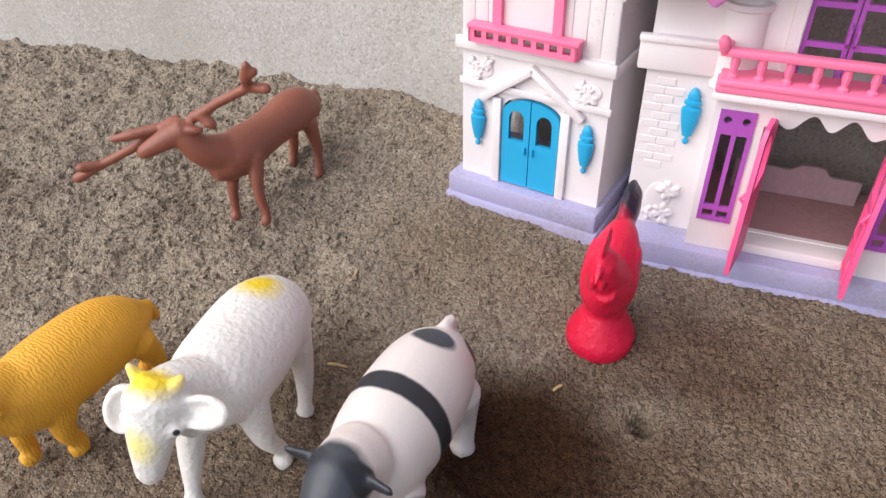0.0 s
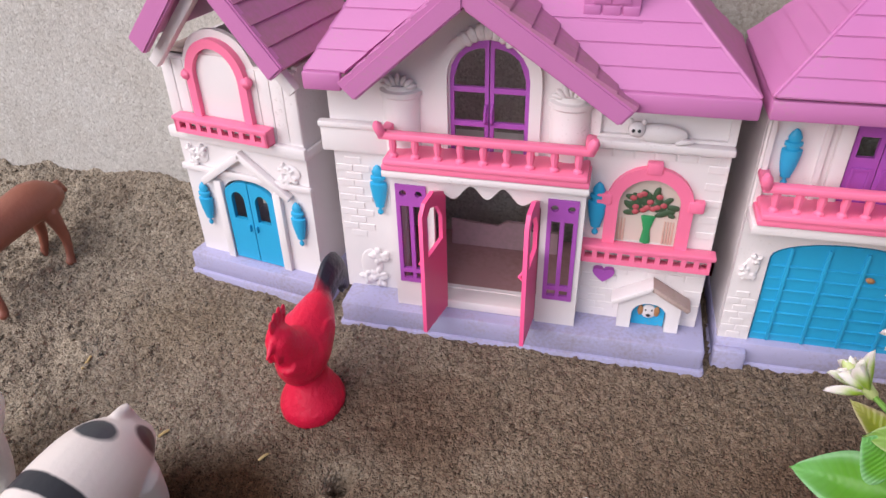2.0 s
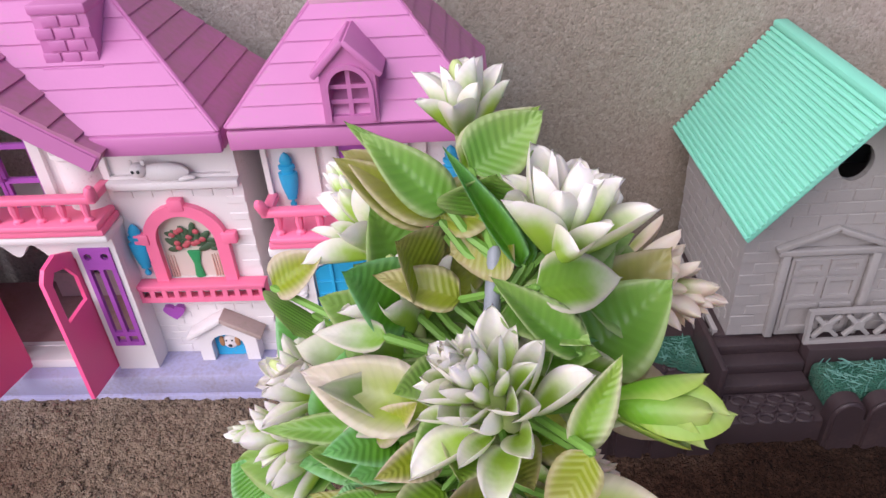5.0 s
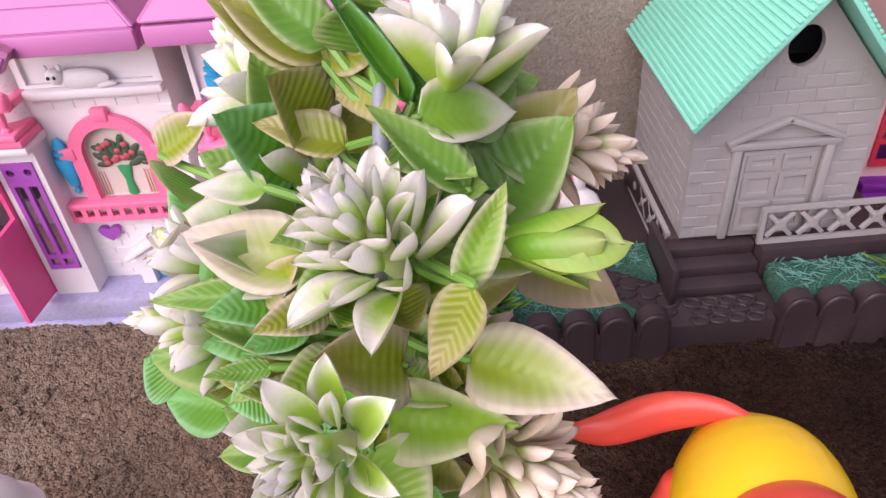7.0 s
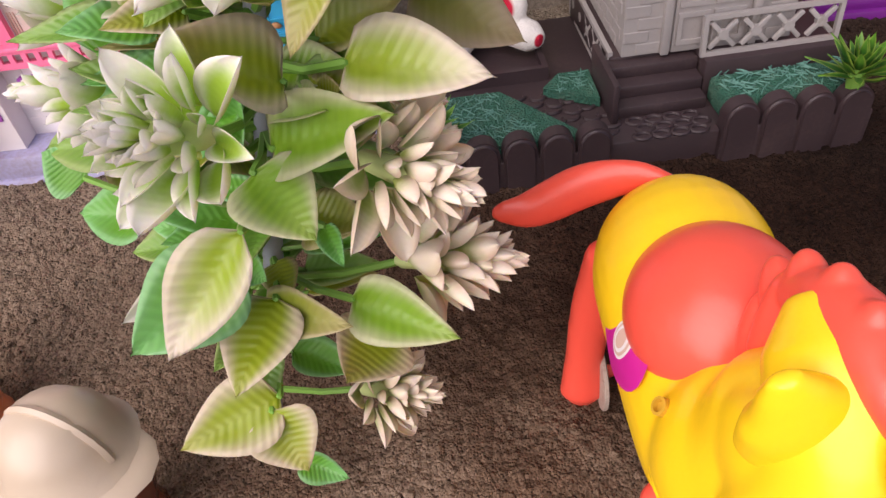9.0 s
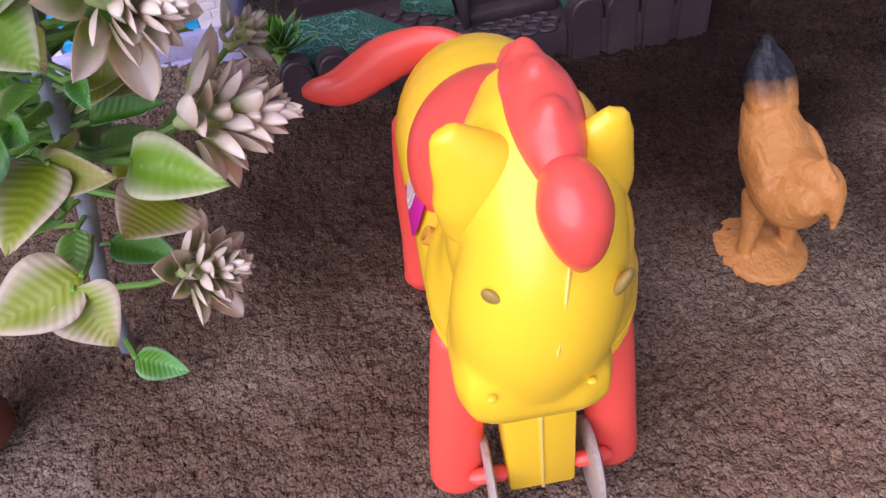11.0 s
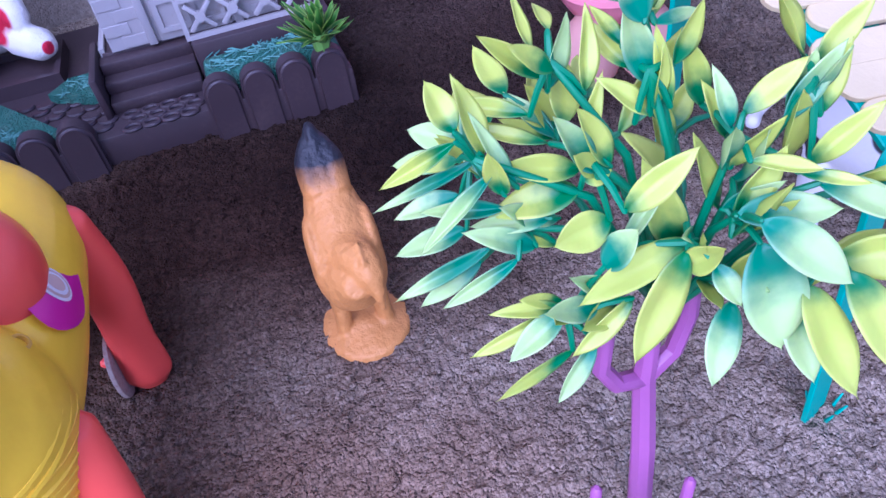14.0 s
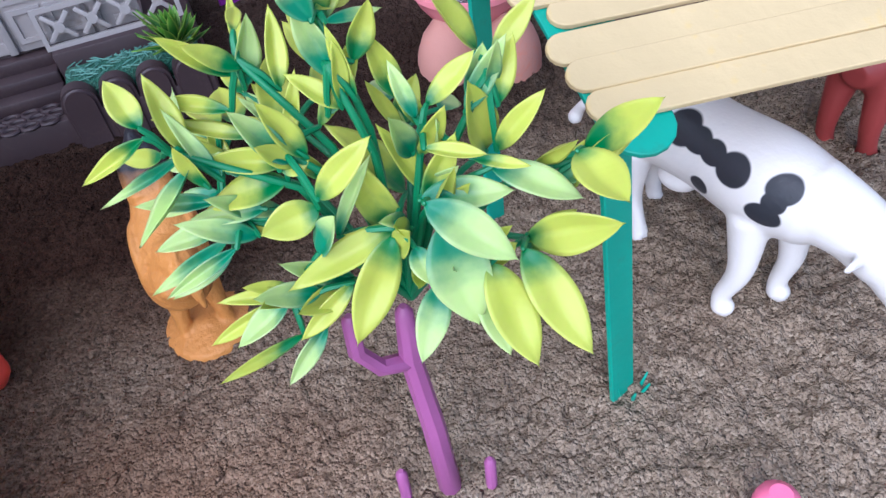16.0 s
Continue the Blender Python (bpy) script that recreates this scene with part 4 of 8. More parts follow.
        prof = [Vector((ax, 0, az + 0.001)), Vector((ex, 0, ezz)) + nn * 0.001, Vector((ex, 0, ezz)) - nn * 0.0105, Vector((ax, 0, az - 0.0145))]
        f0 = [bm.verts.new((p.x, gy, p.z)) for p in prof]
        f1 = [bm.verts.new((p.x, gy + 0.005, p.z)) for p in prof]
        bm.faces.new(f0)
        bm.faces.new(f1[::-1])
        for i in range(4):
            bm.faces.new((f0[i], f1[i], f1[(i + 1) % 4], f0[(i + 1) % 4]))
        bmesh.ops.recalc_face_normals(bm, faces=bm.faces[:])
        bmesh.ops.bevel(bm, geom=bm.edges[:], offset=0.0009, segments=2, affect="EDGES")
        part("bargeboard", bm, M["mauve"], roof)
        r = part("gable_strut", boxed(0, L * 0.95, -0.009, -0.004, -0.003, 0.003, 0.0005), W, h)
        r.matrix_basis = pose(ax, 0.0, az - 0.018, 0, math.degrees(math.atan2(-d.z, d.x)), 0)
    part("balcony_ledge", boxed(-0.04, 0.04, 0.0032, 0.034, 0.1475, 0.150, 0.0006), M["dusty"], h)
    return h


HOUSES = [house_one(), house_two(), house_three()]


# ---- moulded figures ----


def figure(name, bms, mat, m, label, category, group="", voxel=0.0011, smooth=6, slots=None):
    """A one-piece moulded toy: rounded bodies fused into a single skin."""
    ob = finish(name, merge(*bms), mat)
    ob.matrix_basis = m
    r = ob.modifiers.new("fuse", "REMESH")
    r.mode, r.voxel_size, r.use_smooth_shade = "VOXEL", voxel, True
    s = ob.modifiers.new("soften", "SMOOTH")
    s.factor, s.iterations = 0.5, smooth
    return tagged(ob, label, category, group)


def painted(name, base, marks, rough=0.45, spec=0.5, bump=0.25, grain=500.0, wobble=0.25, dist=0.0008, dots=None, vary=0.06, relief=""):
    """Moulded plastic with painted patches: marks of (centre, radii, colour, softness); relief: folds or scales moulded in."""
    m = material(name, base, rough, vary, grain, 40, dots, 0.05 if dots else 0, bump, spec, dist=dist)
    t = m.node_tree
    p = t.nodes["Principled BSDF"]
    out = p.inputs["Base Color"].links[0].from_socket
    co = t.nodes["Texture Coordinate"]
    wob = t.nodes.new("ShaderNodeTexNoise")
    wob.inputs["Scale"].default_value, wob.inputs["Detail"].default_value = 110, 3
    t.links.new(co.outputs["Object"], wob.inputs["Vector"])
    for c, r, colour, soft in marks:
        mp = t.nodes.new("ShaderNodeMapping")
        mp.vector_type = "TEXTURE"
        mp.inputs["Location"].default_value, mp.inputs["Scale"].default_value = c, r
        t.links.new(co.outputs["Object"], mp.inputs["Vector"])
        ln = t.nodes.new("ShaderNodeVectorMath")
        ln.operation = "LENGTH"
        t.links.new(mp.outputs[0], ln.inputs[0])
        ad = t.nodes.new("ShaderNodeMath")
        ad.operation = "MULTIPLY_ADD"
        ad.inputs[1].default_value = wobble * 2
        t.links.new(wob.outputs[0], ad.inputs[0])
        t.links.new(ln.outputs["Value"], ad.inputs[2])
        rg = t.nodes.new("ShaderNodeMapRange")
        rg.inputs[1].default_value, rg.inputs[2].default_value = 1 + wobble + soft, 1 + wobble - soft
        t.links.new(ad.outputs[0], rg.inputs[0])
        mix = t.nodes.new("ShaderNodeMix")
        mix.data_type = "RGBA"
        mix.inputs[7].default_value = (*colour, 1)
        t.links.new(rg.outputs[0], mix.inputs[0])
        t.links.new(out, mix.inputs[6])
        out = mix.outputs[2]
    t.links.new(out, p.inputs["Base Color"])
    if relief:
        tex = t.nodes.new("ShaderNodeTexWave" if relief == "folds" else "ShaderNodeTexVoronoi")
        tex.inputs["Scale"].default_value = 190 if relief == "folds" else 430
        if relief == "folds":
            tex.inputs["Distortion"].default_value, tex.inputs["Detail"].default_value, tex.inputs["Detail Scale"].default_value = 7.0, 3, 1.6
        t.links.new(co.outputs["Object"], tex.inputs["Vector"])
        rb = t.nodes.new("ShaderNodeBump")
        rb.inputs["Strength"].default_value, rb.inputs["Distance"].default_value = 0.6, 0.00028 if relief == "folds" else 0.0006
        t.links.new(tex.outputs["Color" if relief == "folds" else "Distance"], rb.inputs["Height"])
        t.links.new(p.inputs["Normal"].links[0].from_socket, rb.inputs["Normal"])
        t.links.new(rb.outputs[0], p.inputs["Normal"])
    return m


def legs(spots, r0, r1, top, foot=0.0):
    """Jointed legs from the body down to hooves at (x, y), with a knee offset."""
    out = []
    for x, y, tx, ty in spots:
        kx = (x + tx) / 2 + (0.003 if x > 0 else -0.003)
        out.append(tube([(tx, ty, top, r0), (kx, (y + ty) / 2, top * 0.5, r0 * 0.62), (x, y, top * 0.16, r1), (x + 0.0015, y, 0.0015 + foot, r1 * 1.35)], 20))
    return out


def cup_ear(c, rx, ry, turn):
    """A hollow ear: a thin blade inside a thick rolled rim, open at the tip."""
    e = Euler([radians(a) for a in turn]).to_matrix()
    rim = [tuple(Vector(c) + e @ Vector((rx * math.cos(a), ry * math.sin(a), 0.0022))) + (0.0019,) for a in [2 * math.pi * k / 20 for k in range(21)]]
    return [tube(rim, 10), ball(c, rx, ry, 0.0014, 18, turn)]


BLACK = (0.025, 0.027, 0.035)
# white goat with a yellow-tipped head and rump, head lowered
goat = [tube([(-0.034, 0, 0.046, 0.0165), (-0.018, 0, 0.050, 0.0195), (0.004, 0, 0.050, 0.0205), (0.024, 0, 0.052, 0.0185), (0.036, 0, 0.052, 0.013)], 28),
        tube([(0.03, 0, 0.058, 0.013), (0.043, -0.004, 0.066, 0.0105), (0.050, -0.005, 0.064, 0.0095)], 20),
        tube([(0.049, -0.005, 0.069, 0.0112), (0.056, -0.006, 0.056, 0.0085), (0.061, -0.008, 0.040, 0.0052)], 20),
        tube([(0.046, 0.003, 0.075, 0.0030), (0.045, 0.0055, 0.0785, 0.0018)], 16), tube([(0.046, -0.012, 0.075, 0.0030), (0.045, -0.0150, 0.0785, 0.0018)], 16),
        *cup_ear((0.047, 0.0125, 0.0655), 0.0050, 0.0098, (30, 55, 25)), *cup_ear((0.049, -0.0195, 0.0600), 0.0085, 0.0056, (-30, 60, -10)),
        ball((0.055, 0.0045, 0.062), 0.0032, 0.0026, 0.0032, 12), ball((0.055, -0.0145, 0.062), 0.0032, 0.0026, 0.0032, 12),
        tube([(-0.036, 0, 0.054, 0.004), (-0.043, 0.002, 0.047, 0.003), (-0.043, 0.002, 0.038, 0.0022)], 16)]
goat += legs([(0.014, 0.017, 0.020, 0.011), (0.043, -0.009, 0.027, -0.009), (-0.016, 0.015, -0.024, 0.011), (-0.040, -0.014, -0.030, -0.010)], 0.0082, 0.0034, 0.044)
YEL = (0.85, 0.62, 0.03)
goat_mat = painted("goat_plastic", (0.80, 0.76, 0.71), [((-0.028, 0, 0.071), (0.013, 0.014, 0.0062), YEL, 0.35), ((0.049, -0.005, 0.080), (0.008, 0.014, 0.0065), YEL, 0.35), ((0.062, -0.006, 0.058), (0.004, 0.005, 0.007), (0.85, 0.75, 0.28), 0.5), ((0.0568, 0.0062, 0.0625), (0.0012, 0.0018, 0.0014), BLACK, 0.2)], 0.5, 0.4, 0.6, 330, dist=0.0010, dots=(0.34, 0.28, 0.22), relief="scales")
figure("toy_goat", goat, goat_mat, pose(-0.063, 0.158, 0.011, 0, 0, -84) @ Matrix.Diagonal((0.95, 1.05, 1.02, 1)), "white plastic toy goat with yellow crown and rump", "toy goat", "farm animals")

# orange-yellow sheep
sheep = [tube([(-0.027, -0.002, 0.039, 0.0150), (-0.014, -0.001, 0.042, 0.0190), (0.004, 0, 0.043, 0.0200), (0.024, 0, 0.043, 0.0190), (0.036, 0, 0.046, 0.016)], 28),
         tube([(0.034, 0, 0.050, 0.0135), (0.047, 0, 0.056, 0.011), (0.058, 0, 0.050, 0.008), (0.066, 0, 0.043, 0.0055)], 20),
         ball((0.046, 0.013, 0.055), 0.004, 0.008, 0.0035, 8, (20, 0, 15)), ball((0.046, -0.013, 0.055), 0.004, 0.008, 0.0035, 8, (-20, 0, -15)), tube([(-0.040, -0.002, 0.040, 0.004), (-0.044, -0.002, 0.030, 0.003)], 8)]
sheep += legs([(0.018, 0.007, 0.020, 0.010), (0.032, -0.010, 0.026, -0.010), (-0.031, 0.008, -0.024, 0.010), (-0.034, -0.006, -0.025, -0.009)], 0.0082, 0.0040, 0.034)
sheep_mat = painted("sheep_plastic", (0.82, 0.40, 0.035), [], 0.5, 0.4, 0.6, 420, dist=0.0010, dots=(0.5, 0.24, 0.03), relief="folds")
figure("toy_sheep", sheep, sheep_mat, pose(-0.1380, 0.1385, 0.0105, 0, 0, -97) @ Matrix.Diagonal((0.98, 0.88, 0.95, 1)), "orange-yellow plastic toy sheep with a ribbed fleece", "toy sheep", "farm animals")

# piebald pig-like cow
pig = [tube([(-0.036, 0, 0.043, 0.016), (-0.020, 0, 0.047, 0.021), (0.002, 0, 0.047, 0.0225), (0.022, 0, 0.048, 0.0205), (0.035, 0, 0.050, 0.0155)], 28),
       tube([(0.033, 0, 0.056, 0.0145), (0.046, 0, 0.060, 0.0125), (0.058, 0, 0.050, 0.0095), (0.066, 0, 0.042, 0.0065)], 24),
       tube([(0.044, 0.011, 0.064, 0.0035), (0.046, 0.021, 0.066, 0.0025)], 8, 0.5), tube([(0.044, -0.011, 0.064, 0.0035), (0.046, -0.021, 0.066, 0.0025)], 8, 0.5),
       tube([(-0.037, 0.0, 0.060, 0.0035), (-0.043, 0.0, 0.060, 0.003), (-0.047, 0.0, 0.048, 0.002)], 8)]
pig += legs([(0.028, 0.012, 0.024, 0.012), (0.030, -0.012, 0.024, -0.012), (-0.030, 0.013, -0.028, 0.012), (-0.033, -0.012, -0.028, -0.012)], 0.0095, 0.0050, 0.036)
pig_mat = painted("piebald_plastic", (0.76, 0.68, 0.64), [((-0.026, 0.002, 0.069), (0.007, 0.012, 0.008), (0.05, 0.055, 0.065), 0.12), ((0.006, 0, 0.05), (0.0052, 0.04, 0.04), BLACK, 0.1), ((0.052, 0, 0.066), (0.014, 0.016, 0.014), (0.05, 0.055, 0.065), 0.12), ((0.046, 0, 0.066), (0.005, 0.03, 0.006), BLACK, 0.1), ((-0.040, 0.013, 0.05), (0.008, 0.006, 0.009), (0.09, 0.05, 0.05), 0.15), ((-0.01, -0.021, 0.038), (0.010, 0.007, 0.009), BLACK, 0.1), ((0.03, 0.019, 0.03), (0.008, 0.008, 0.009), BLACK, 0.1)], 0.42, 0.5, 0.15, 500, 0.12)
figure("toy_cow", pig, pig_mat, pose(0.0135, 0.154, 0.011, 0, 0, -94) @ Matrix.Diagonal((0.97, 0.93, 1.02, 1)), "white plastic toy cow with black band and patches", "toy cow", "farm animals")

# brown deer with wide antlers
deer = [tube([(-0.036, 0.004, 0.045, 0.0105), (-0.022, 0.002, 0.048, 0.0132), (0.002, -0.003, 0.044, 0.0120), (0.022, -0.008, 0.041, 0.0138), (0.034, -0.012, 0.037, 0.0110)], 28),
        tube([(0.030, -0.012, 0.042, 0.0125), (0.042, -0.018, 0.050, 0.0090), (0.047, -0.024, 0.060, 0.0072)], 20),
        tube([(0.046, -0.024, 0.063, 0.0075), (0.053, -0.033, 0.059, 0.0060), (0.060, -0.044, 0.053, 0.0042)], 20),
        ball((0.043, -0.034, 0.066), 0.003, 0.006, 0.0022, 12, (10, 0, 60)), ball((0.047, -0.016, 0.065), 0.003, 0.006, 0.0022, 12, (-10, 0, 20)), tube([(-0.045, 0.004, 0.050, 0.003), (-0.05, 0.004, 0.042, 0.002)], 10)]
deer += [tube([(0.044, -0.030, 0.067, 0.0032), (0.047, -0.044, 0.060, 0.0030), (0.052, -0.060, 0.049, 0.0028), (0.062, -0.080, 0.039, 0.0028), (0.068, -0.095, 0.031, 0.0032)], 16),
         tube([(0.046, -0.040, 0.062, 0.0030), (0.056, -0.054, 0.060, 0.0032), (0.061, -0.064, 0.058, 0.0022)], 16), tube([(0.062, -0.078, 0.040, 0.0028), (0.070, -0.086, 0.041, 0.0032)], 16),
         tube([(0.042, -0.020, 0.069, 0.0032), (0.040, -0.012, 0.073, 0.0030), (0.037, -0.004, 0.078, 0.0028), (0.033, 0.016, 0.088, 0.0028), (0.035, 0.030, 0.090, 0.0030)], 16),
         tube([(0.033, 0.016, 0.088, 0.0028), (0.039, 0.020, 0.096, 0.0030), (0.040, 0.023, 0.104, 0.0022)], 16), tube([(0.039, 0.019, 0.095, 0.0022), (0.038, 0.026, 0.100, 0.0026)], 16), tube([(0.041, -0.015, 0.071, 0.0028), (0.040, -0.008, 0.066, 0.0032)], 16)]
deer += legs([(0.030, 0.009, 0.022, 0.002), (0.032, -0.012, 0.024, -0.012), (-0.028, 0.012, -0.026, 0.010), (-0.028, -0.009, -0.027, -0.006)], 0.0056, 0.0027, 0.040)
deer_mat = painted("deer_plastic", (0.275, 0.09, 0.055), [], 0.45, 0.5, 0.35, 350, dist=0.001)
figure("toy_deer", deer, deer_mat, pose(-0.1405, 0.307, 0.034, 0, 0, -90) @ Matrix.Diagonal((1.0, 0.94, 1.0, 1)), "reddish-brown plastic toy deer with spreading antlers", "toy deer", "farm animals")


# poultry on moulded stands
def rooster():
    """Stooping: a fat egg of a body, the head low in front, an arched sickle tail behind."""
    b = [tube([(-0.022, 0, 0.049, 0.0092), (-0.015, 0, 0.045, 0.0130), (-0.005, 0, 0.040, 0.0160), (0.006, 0.001, 0.037, 0.0160), (0.014, 0.002, 0.041, 0.0120)], 28),
         tube([(0.008, 0.001, 0.042, 0.0130), (0.016, 0.000, 0.051, 0.0098), (0.020, -0.001, 0.060, 0.0076)], 24),
         tube([(0.026, -0.001, 0.0595, 0.0026), (0.0320, -0.001, 0.0560, 0.0008)], 12),
         ball((0.0260, -0.0035, 0.0530), 0.0022, 0.0018, 0.0050, 12), ball((0.0260, 0.0015, 0.0530), 0.0022, 0.0018, 0.0050, 12),
         ball((-0.004, 0.0128, 0.041), 0.0120, 0.0030, 0.0085, 18, (0, 24, 0)), ball((-0.004, -0.0128, 0.041), 0.0120, 0.0030, 0.0085, 18, (0, 24, 0))]
    b += [ball((0.0125 + 0.0036 * k, -0.001, 0.0675 + 0.0016 * math.sin(k * 1.2)), 0.0025, 0.0013, 0.0056, 12, (0, -22 + 10 * k, 0)) for k in range(4)]
    for k in range(7):
        f = k / 6
        y = (k % 3 - 1) * 0.0016
        b.append(tube([(-0.016, y * 0.5, 0.045, 0.0070), (-0.029 - 0.002 * f, y, 0.054 - 0.006 * f, 0.0062), (-0.038 - 0.004 * f, y, 0.0595 - 0.010 * f, 0.0060), (-0.046 - 0.004 * f, y, 0.0585 - 0.015 * f, 0.0050), (-0.051 - 0.002 * f, y, 0.053 - 0.018 * f, 0.0032)], 20, 0.62))
    b += [tube([(-0.002, s * 0.007, 0.030, 0.0060), (0.002, s * 0.008, 0.016, 0.0036), (0.004, s * 0.009, 0.007, 0.0030)], 16) for s in (-1, 1)]
    b += [tube([(0.003, s * 0.007, 0.0140, 0.0022), (0.0120 - 0.001 * k * k, s * 0.007 + (k - 1) * 0.0040, 0.0085, 0.0012)], 12) for s in (-1, 1) for k in range(3)]
    return b


def hen():
    """Stooping: tail up behind, egg body, the head stretched out in front with its beak down."""
    b = [tube([(-0.018, 0, 0.055, 0.0080), (-0.010, 0, 0.048, 0.0105), (0.002, 0, 0.040, 0.0125), (0.011, 0, 0.037, 0.0118), (0.017, 0, 0.040, 0.0085)], 28),
         tube([(0.008, 0.001, 0.044, 0.0085), (0.017, 0.004, 0.047, 0.0060), (0.022, 0.0055, 0.044, 0.0044)], 24), tube([(0.0240, 0.0060, 0.041, 0.0026), (0.0255, 0.0065, 0.033, 0.0008)], 12),
         ball((0.000, 0.0100, 0.043), 0.0125, 0.0026, 0.0080, 18, (0, 28, 0)), ball((0.000, -0.0100, 0.043), 0.0125, 0.0026, 0.0080, 18, (0, 28, 0))]
    b += [ball((0.015 + 0.003 * k, 0.004, 0.0525 - 0.0008 * k), 0.0020, 0.0010, 0.0024, 10) for k in range(3)]
    b += [tube([(-0.013, y * 0.8, 0.056, 0.0062), (-0.019, y, 0.064, 0.0052), (-0.0255 + abs(y) * 0.4, y * 0.55, 0.0735 - abs(y) * 0.8, 0.0030)], 20, 0.8) for y in (-0.0042, 0.0, 0.0042)]
    b += [tube([(0.000, s * 0.006, 0.030, 0.0052), (0.003, s * 0.007, 0.015, 0.0034), (0.004, s * 0.008, 0.006, 0.0028)], 16) for s in (-1, 1)]
    b += [tube([(0.003, s * 0.007, 0.0055, 0.0018), (0.0130 - 0.001 * k * k, s * 0.007 + (k - 1) * 0.0035, 0.0028, 0.0009)], 12) for s in (-1, 1) for k in range(3)]
    return b


stand = lathe([(0.0180, -0.004), (0.0186, 0.001), (0.0180, 0.004), (0.0150, 0.010), (0.0110, 0.018), (0.0095, 0.030)], 32, 1.12)
rooster_mat = painted("red_rooster_plastic", (0.72, 0.008, 0.05), [((-0.048, 0, 0.055), (0.0240, 0.02, 0.0280), (0.018, 0.018, 0.03), 0.2)], 0.42, 0.5, 0.7, 330, dist=0.0012, vary=0.1)
figure("toy_rooster", rooster() + [stand], rooster_mat, pose(0.0710, 0.2620, 0.0240, 0, 0, -92) @ Matrix.Diagonal((1, 0.82, 1, 1)), "red plastic toy rooster with a black tail", "toy rooster", "poultry", 0.0008, 4)
stand2 = lathe([(0.0180, -0.004), (0.0186, 0.0005), (0.0180, 0.0030), (0.010, 0.0055), (0.005, 0.008)], 32, 0.92)
hen_mat = painted("orange_hen_plastic", (0.55, 0.235, 0.055), [((-0.030, 0, 0.073), (0.0215, 0.02, 0.0215), (0.012, 0.012, 0.016), 0.2)], 0.5, 0.4, 0.8, 330, dist=0.0013, vary=0.15)
figure("toy_hen", hen() + [stand2], hen_mat, pose(0.5785, 0.1625, 0.0035, 0, 0, -90), "tan orange plastic toy hen with a black tail", "toy hen", "poultry", 0.0008, 4)

# white cow with black patches, under the stick roof
cow = [tube([(-0.036, 0, 0.054, 0.0140), (-0.022, 0, 0.058, 0.0180), (0.0, 0, 0.0575, 0.0172), (0.024, 0, 0.0560, 0.0185), (0.042, 0, 0.056, 0.0150)], 28),
       tube([(0.038, 0, 0.058, 0.0145), (0.054, 0.002, 0.054, 0.0118), (0.066, 0.004, 0.046, 0.0098)], 24), tube([(0.064, 0.004, 0.048, 0.0098), (0.074, 0.005, 0.038, 0.0078), (0.082, 0.006, 0.028, 0.0060)], 20),
       tube([(0.062, 0.013, 0.052, 0.0032), (0.062, 0.022, 0.052, 0.0022)], 12, 0.5), tube([(0.062, -0.006, 0.052, 0.0032), (0.062, -0.015, 0.052, 0.0022)], 12, 0.5),
       tube([(-0.045, 0, 0.064, 0.003), (-0.053, -0.004, 0.058, 0.0024), (-0.055, -0.012, 0.052, 0.0022), (-0.053, -0.018, 0.050, 0.0034)], 14), ball((-0.012, 0, 0.036), 0.009, 0.008, 0.006, 14)]
cow += legs([(0.0323, 0.009, 0.030, 0.010), (0.0243, -0.0143, 0.026, -0.011), (-0.0344, 0.0148, -0.028, 0.011), (-0.0228, -0.0087, -0.026, -0.010)], 0.0078, 0.0036, 0.046)
cow_mat = painted("white_cow_plastic", (0.72, 0.69, 0.66), [((-0.004, -0.0145, 0.0690), (0.0065, 0.010, 0.0065), BLACK, 0.06), ((0.003, -0.0155, 0.0675), (0.0055, 0.010, 0.0045), BLACK, 0.06), ((0.010, -0.016, 0.0665), (0.0050, 0.010, 0.0042), BLACK, 0.06), ((0.019, -0.017, 0.0650), (0.0062, 0.010, 0.0058), BLACK, 0.06), ((0.008, -0.021, 0.052), (0.0045, 0.008, 0.0045), BLACK, 0.06),
                                                     ((0.036, -0.0150, 0.066), (0.0056, 0.010, 0.0050), BLACK, 0.06), ((0.035, -0.017, 0.061), (0.0040, 0.010, 0.0040), BLACK, 0.06), ((0.033, -0.019, 0.055), (0.0062, 0.010, 0.0045), BLACK, 0.06), ((-0.028, -0.016, 0.052), (0.0055, 0.008, 0.0055), BLACK, 0.06), ((0.02, 0.016, 0.062), (0.010, 0.007, 0.009), BLACK, 0.06)], 0.4, 0.5, 0.2, 500, 0.05)
figure("toy_cow", cow, cow_mat, pose(0.7615, 0.1165, 0.0, 0, 0, -76) @ Matrix.Diagonal((0.97, 0.87, 0.93, 1)), "white plastic toy cow with black patches under roof", "toy cow", "farm animals")
calf = [tube([(-0.03, 0, 0.044, 0.012), (0.0, 0, 0.046, 0.014), (0.03, 0, 0.046, 0.012)], 24), tube([(0.028, 0, 0.050, 0.010), (0.046, 0, 0.062, 0.008)], 20), tube([(0.044, 0, 0.064, 0.008), (0.060, 0, 0.056, 0.0055)], 20)]
calf += legs([(0.026, 0.009, 0.024, 0.008), (0.028, -0.009, 0.024, -0.008), (-0.028, 0.009, -0.026, 0.008), (-0.026, -0.009, -0.026, -0.008)], 0.0075, 0.0040, 0.038)
calf_mat = painted("red_brown_plastic", (0.34, 0.05, 0.045), [], 0.5, 0.5, 0.25, 400)
figure("toy_calf", calf, calf_mat, pose(0.880, 0.152, 0.0, 0, 0, 20), "dark red plastic toy calf behind the cow", "toy calf", "farm animals")

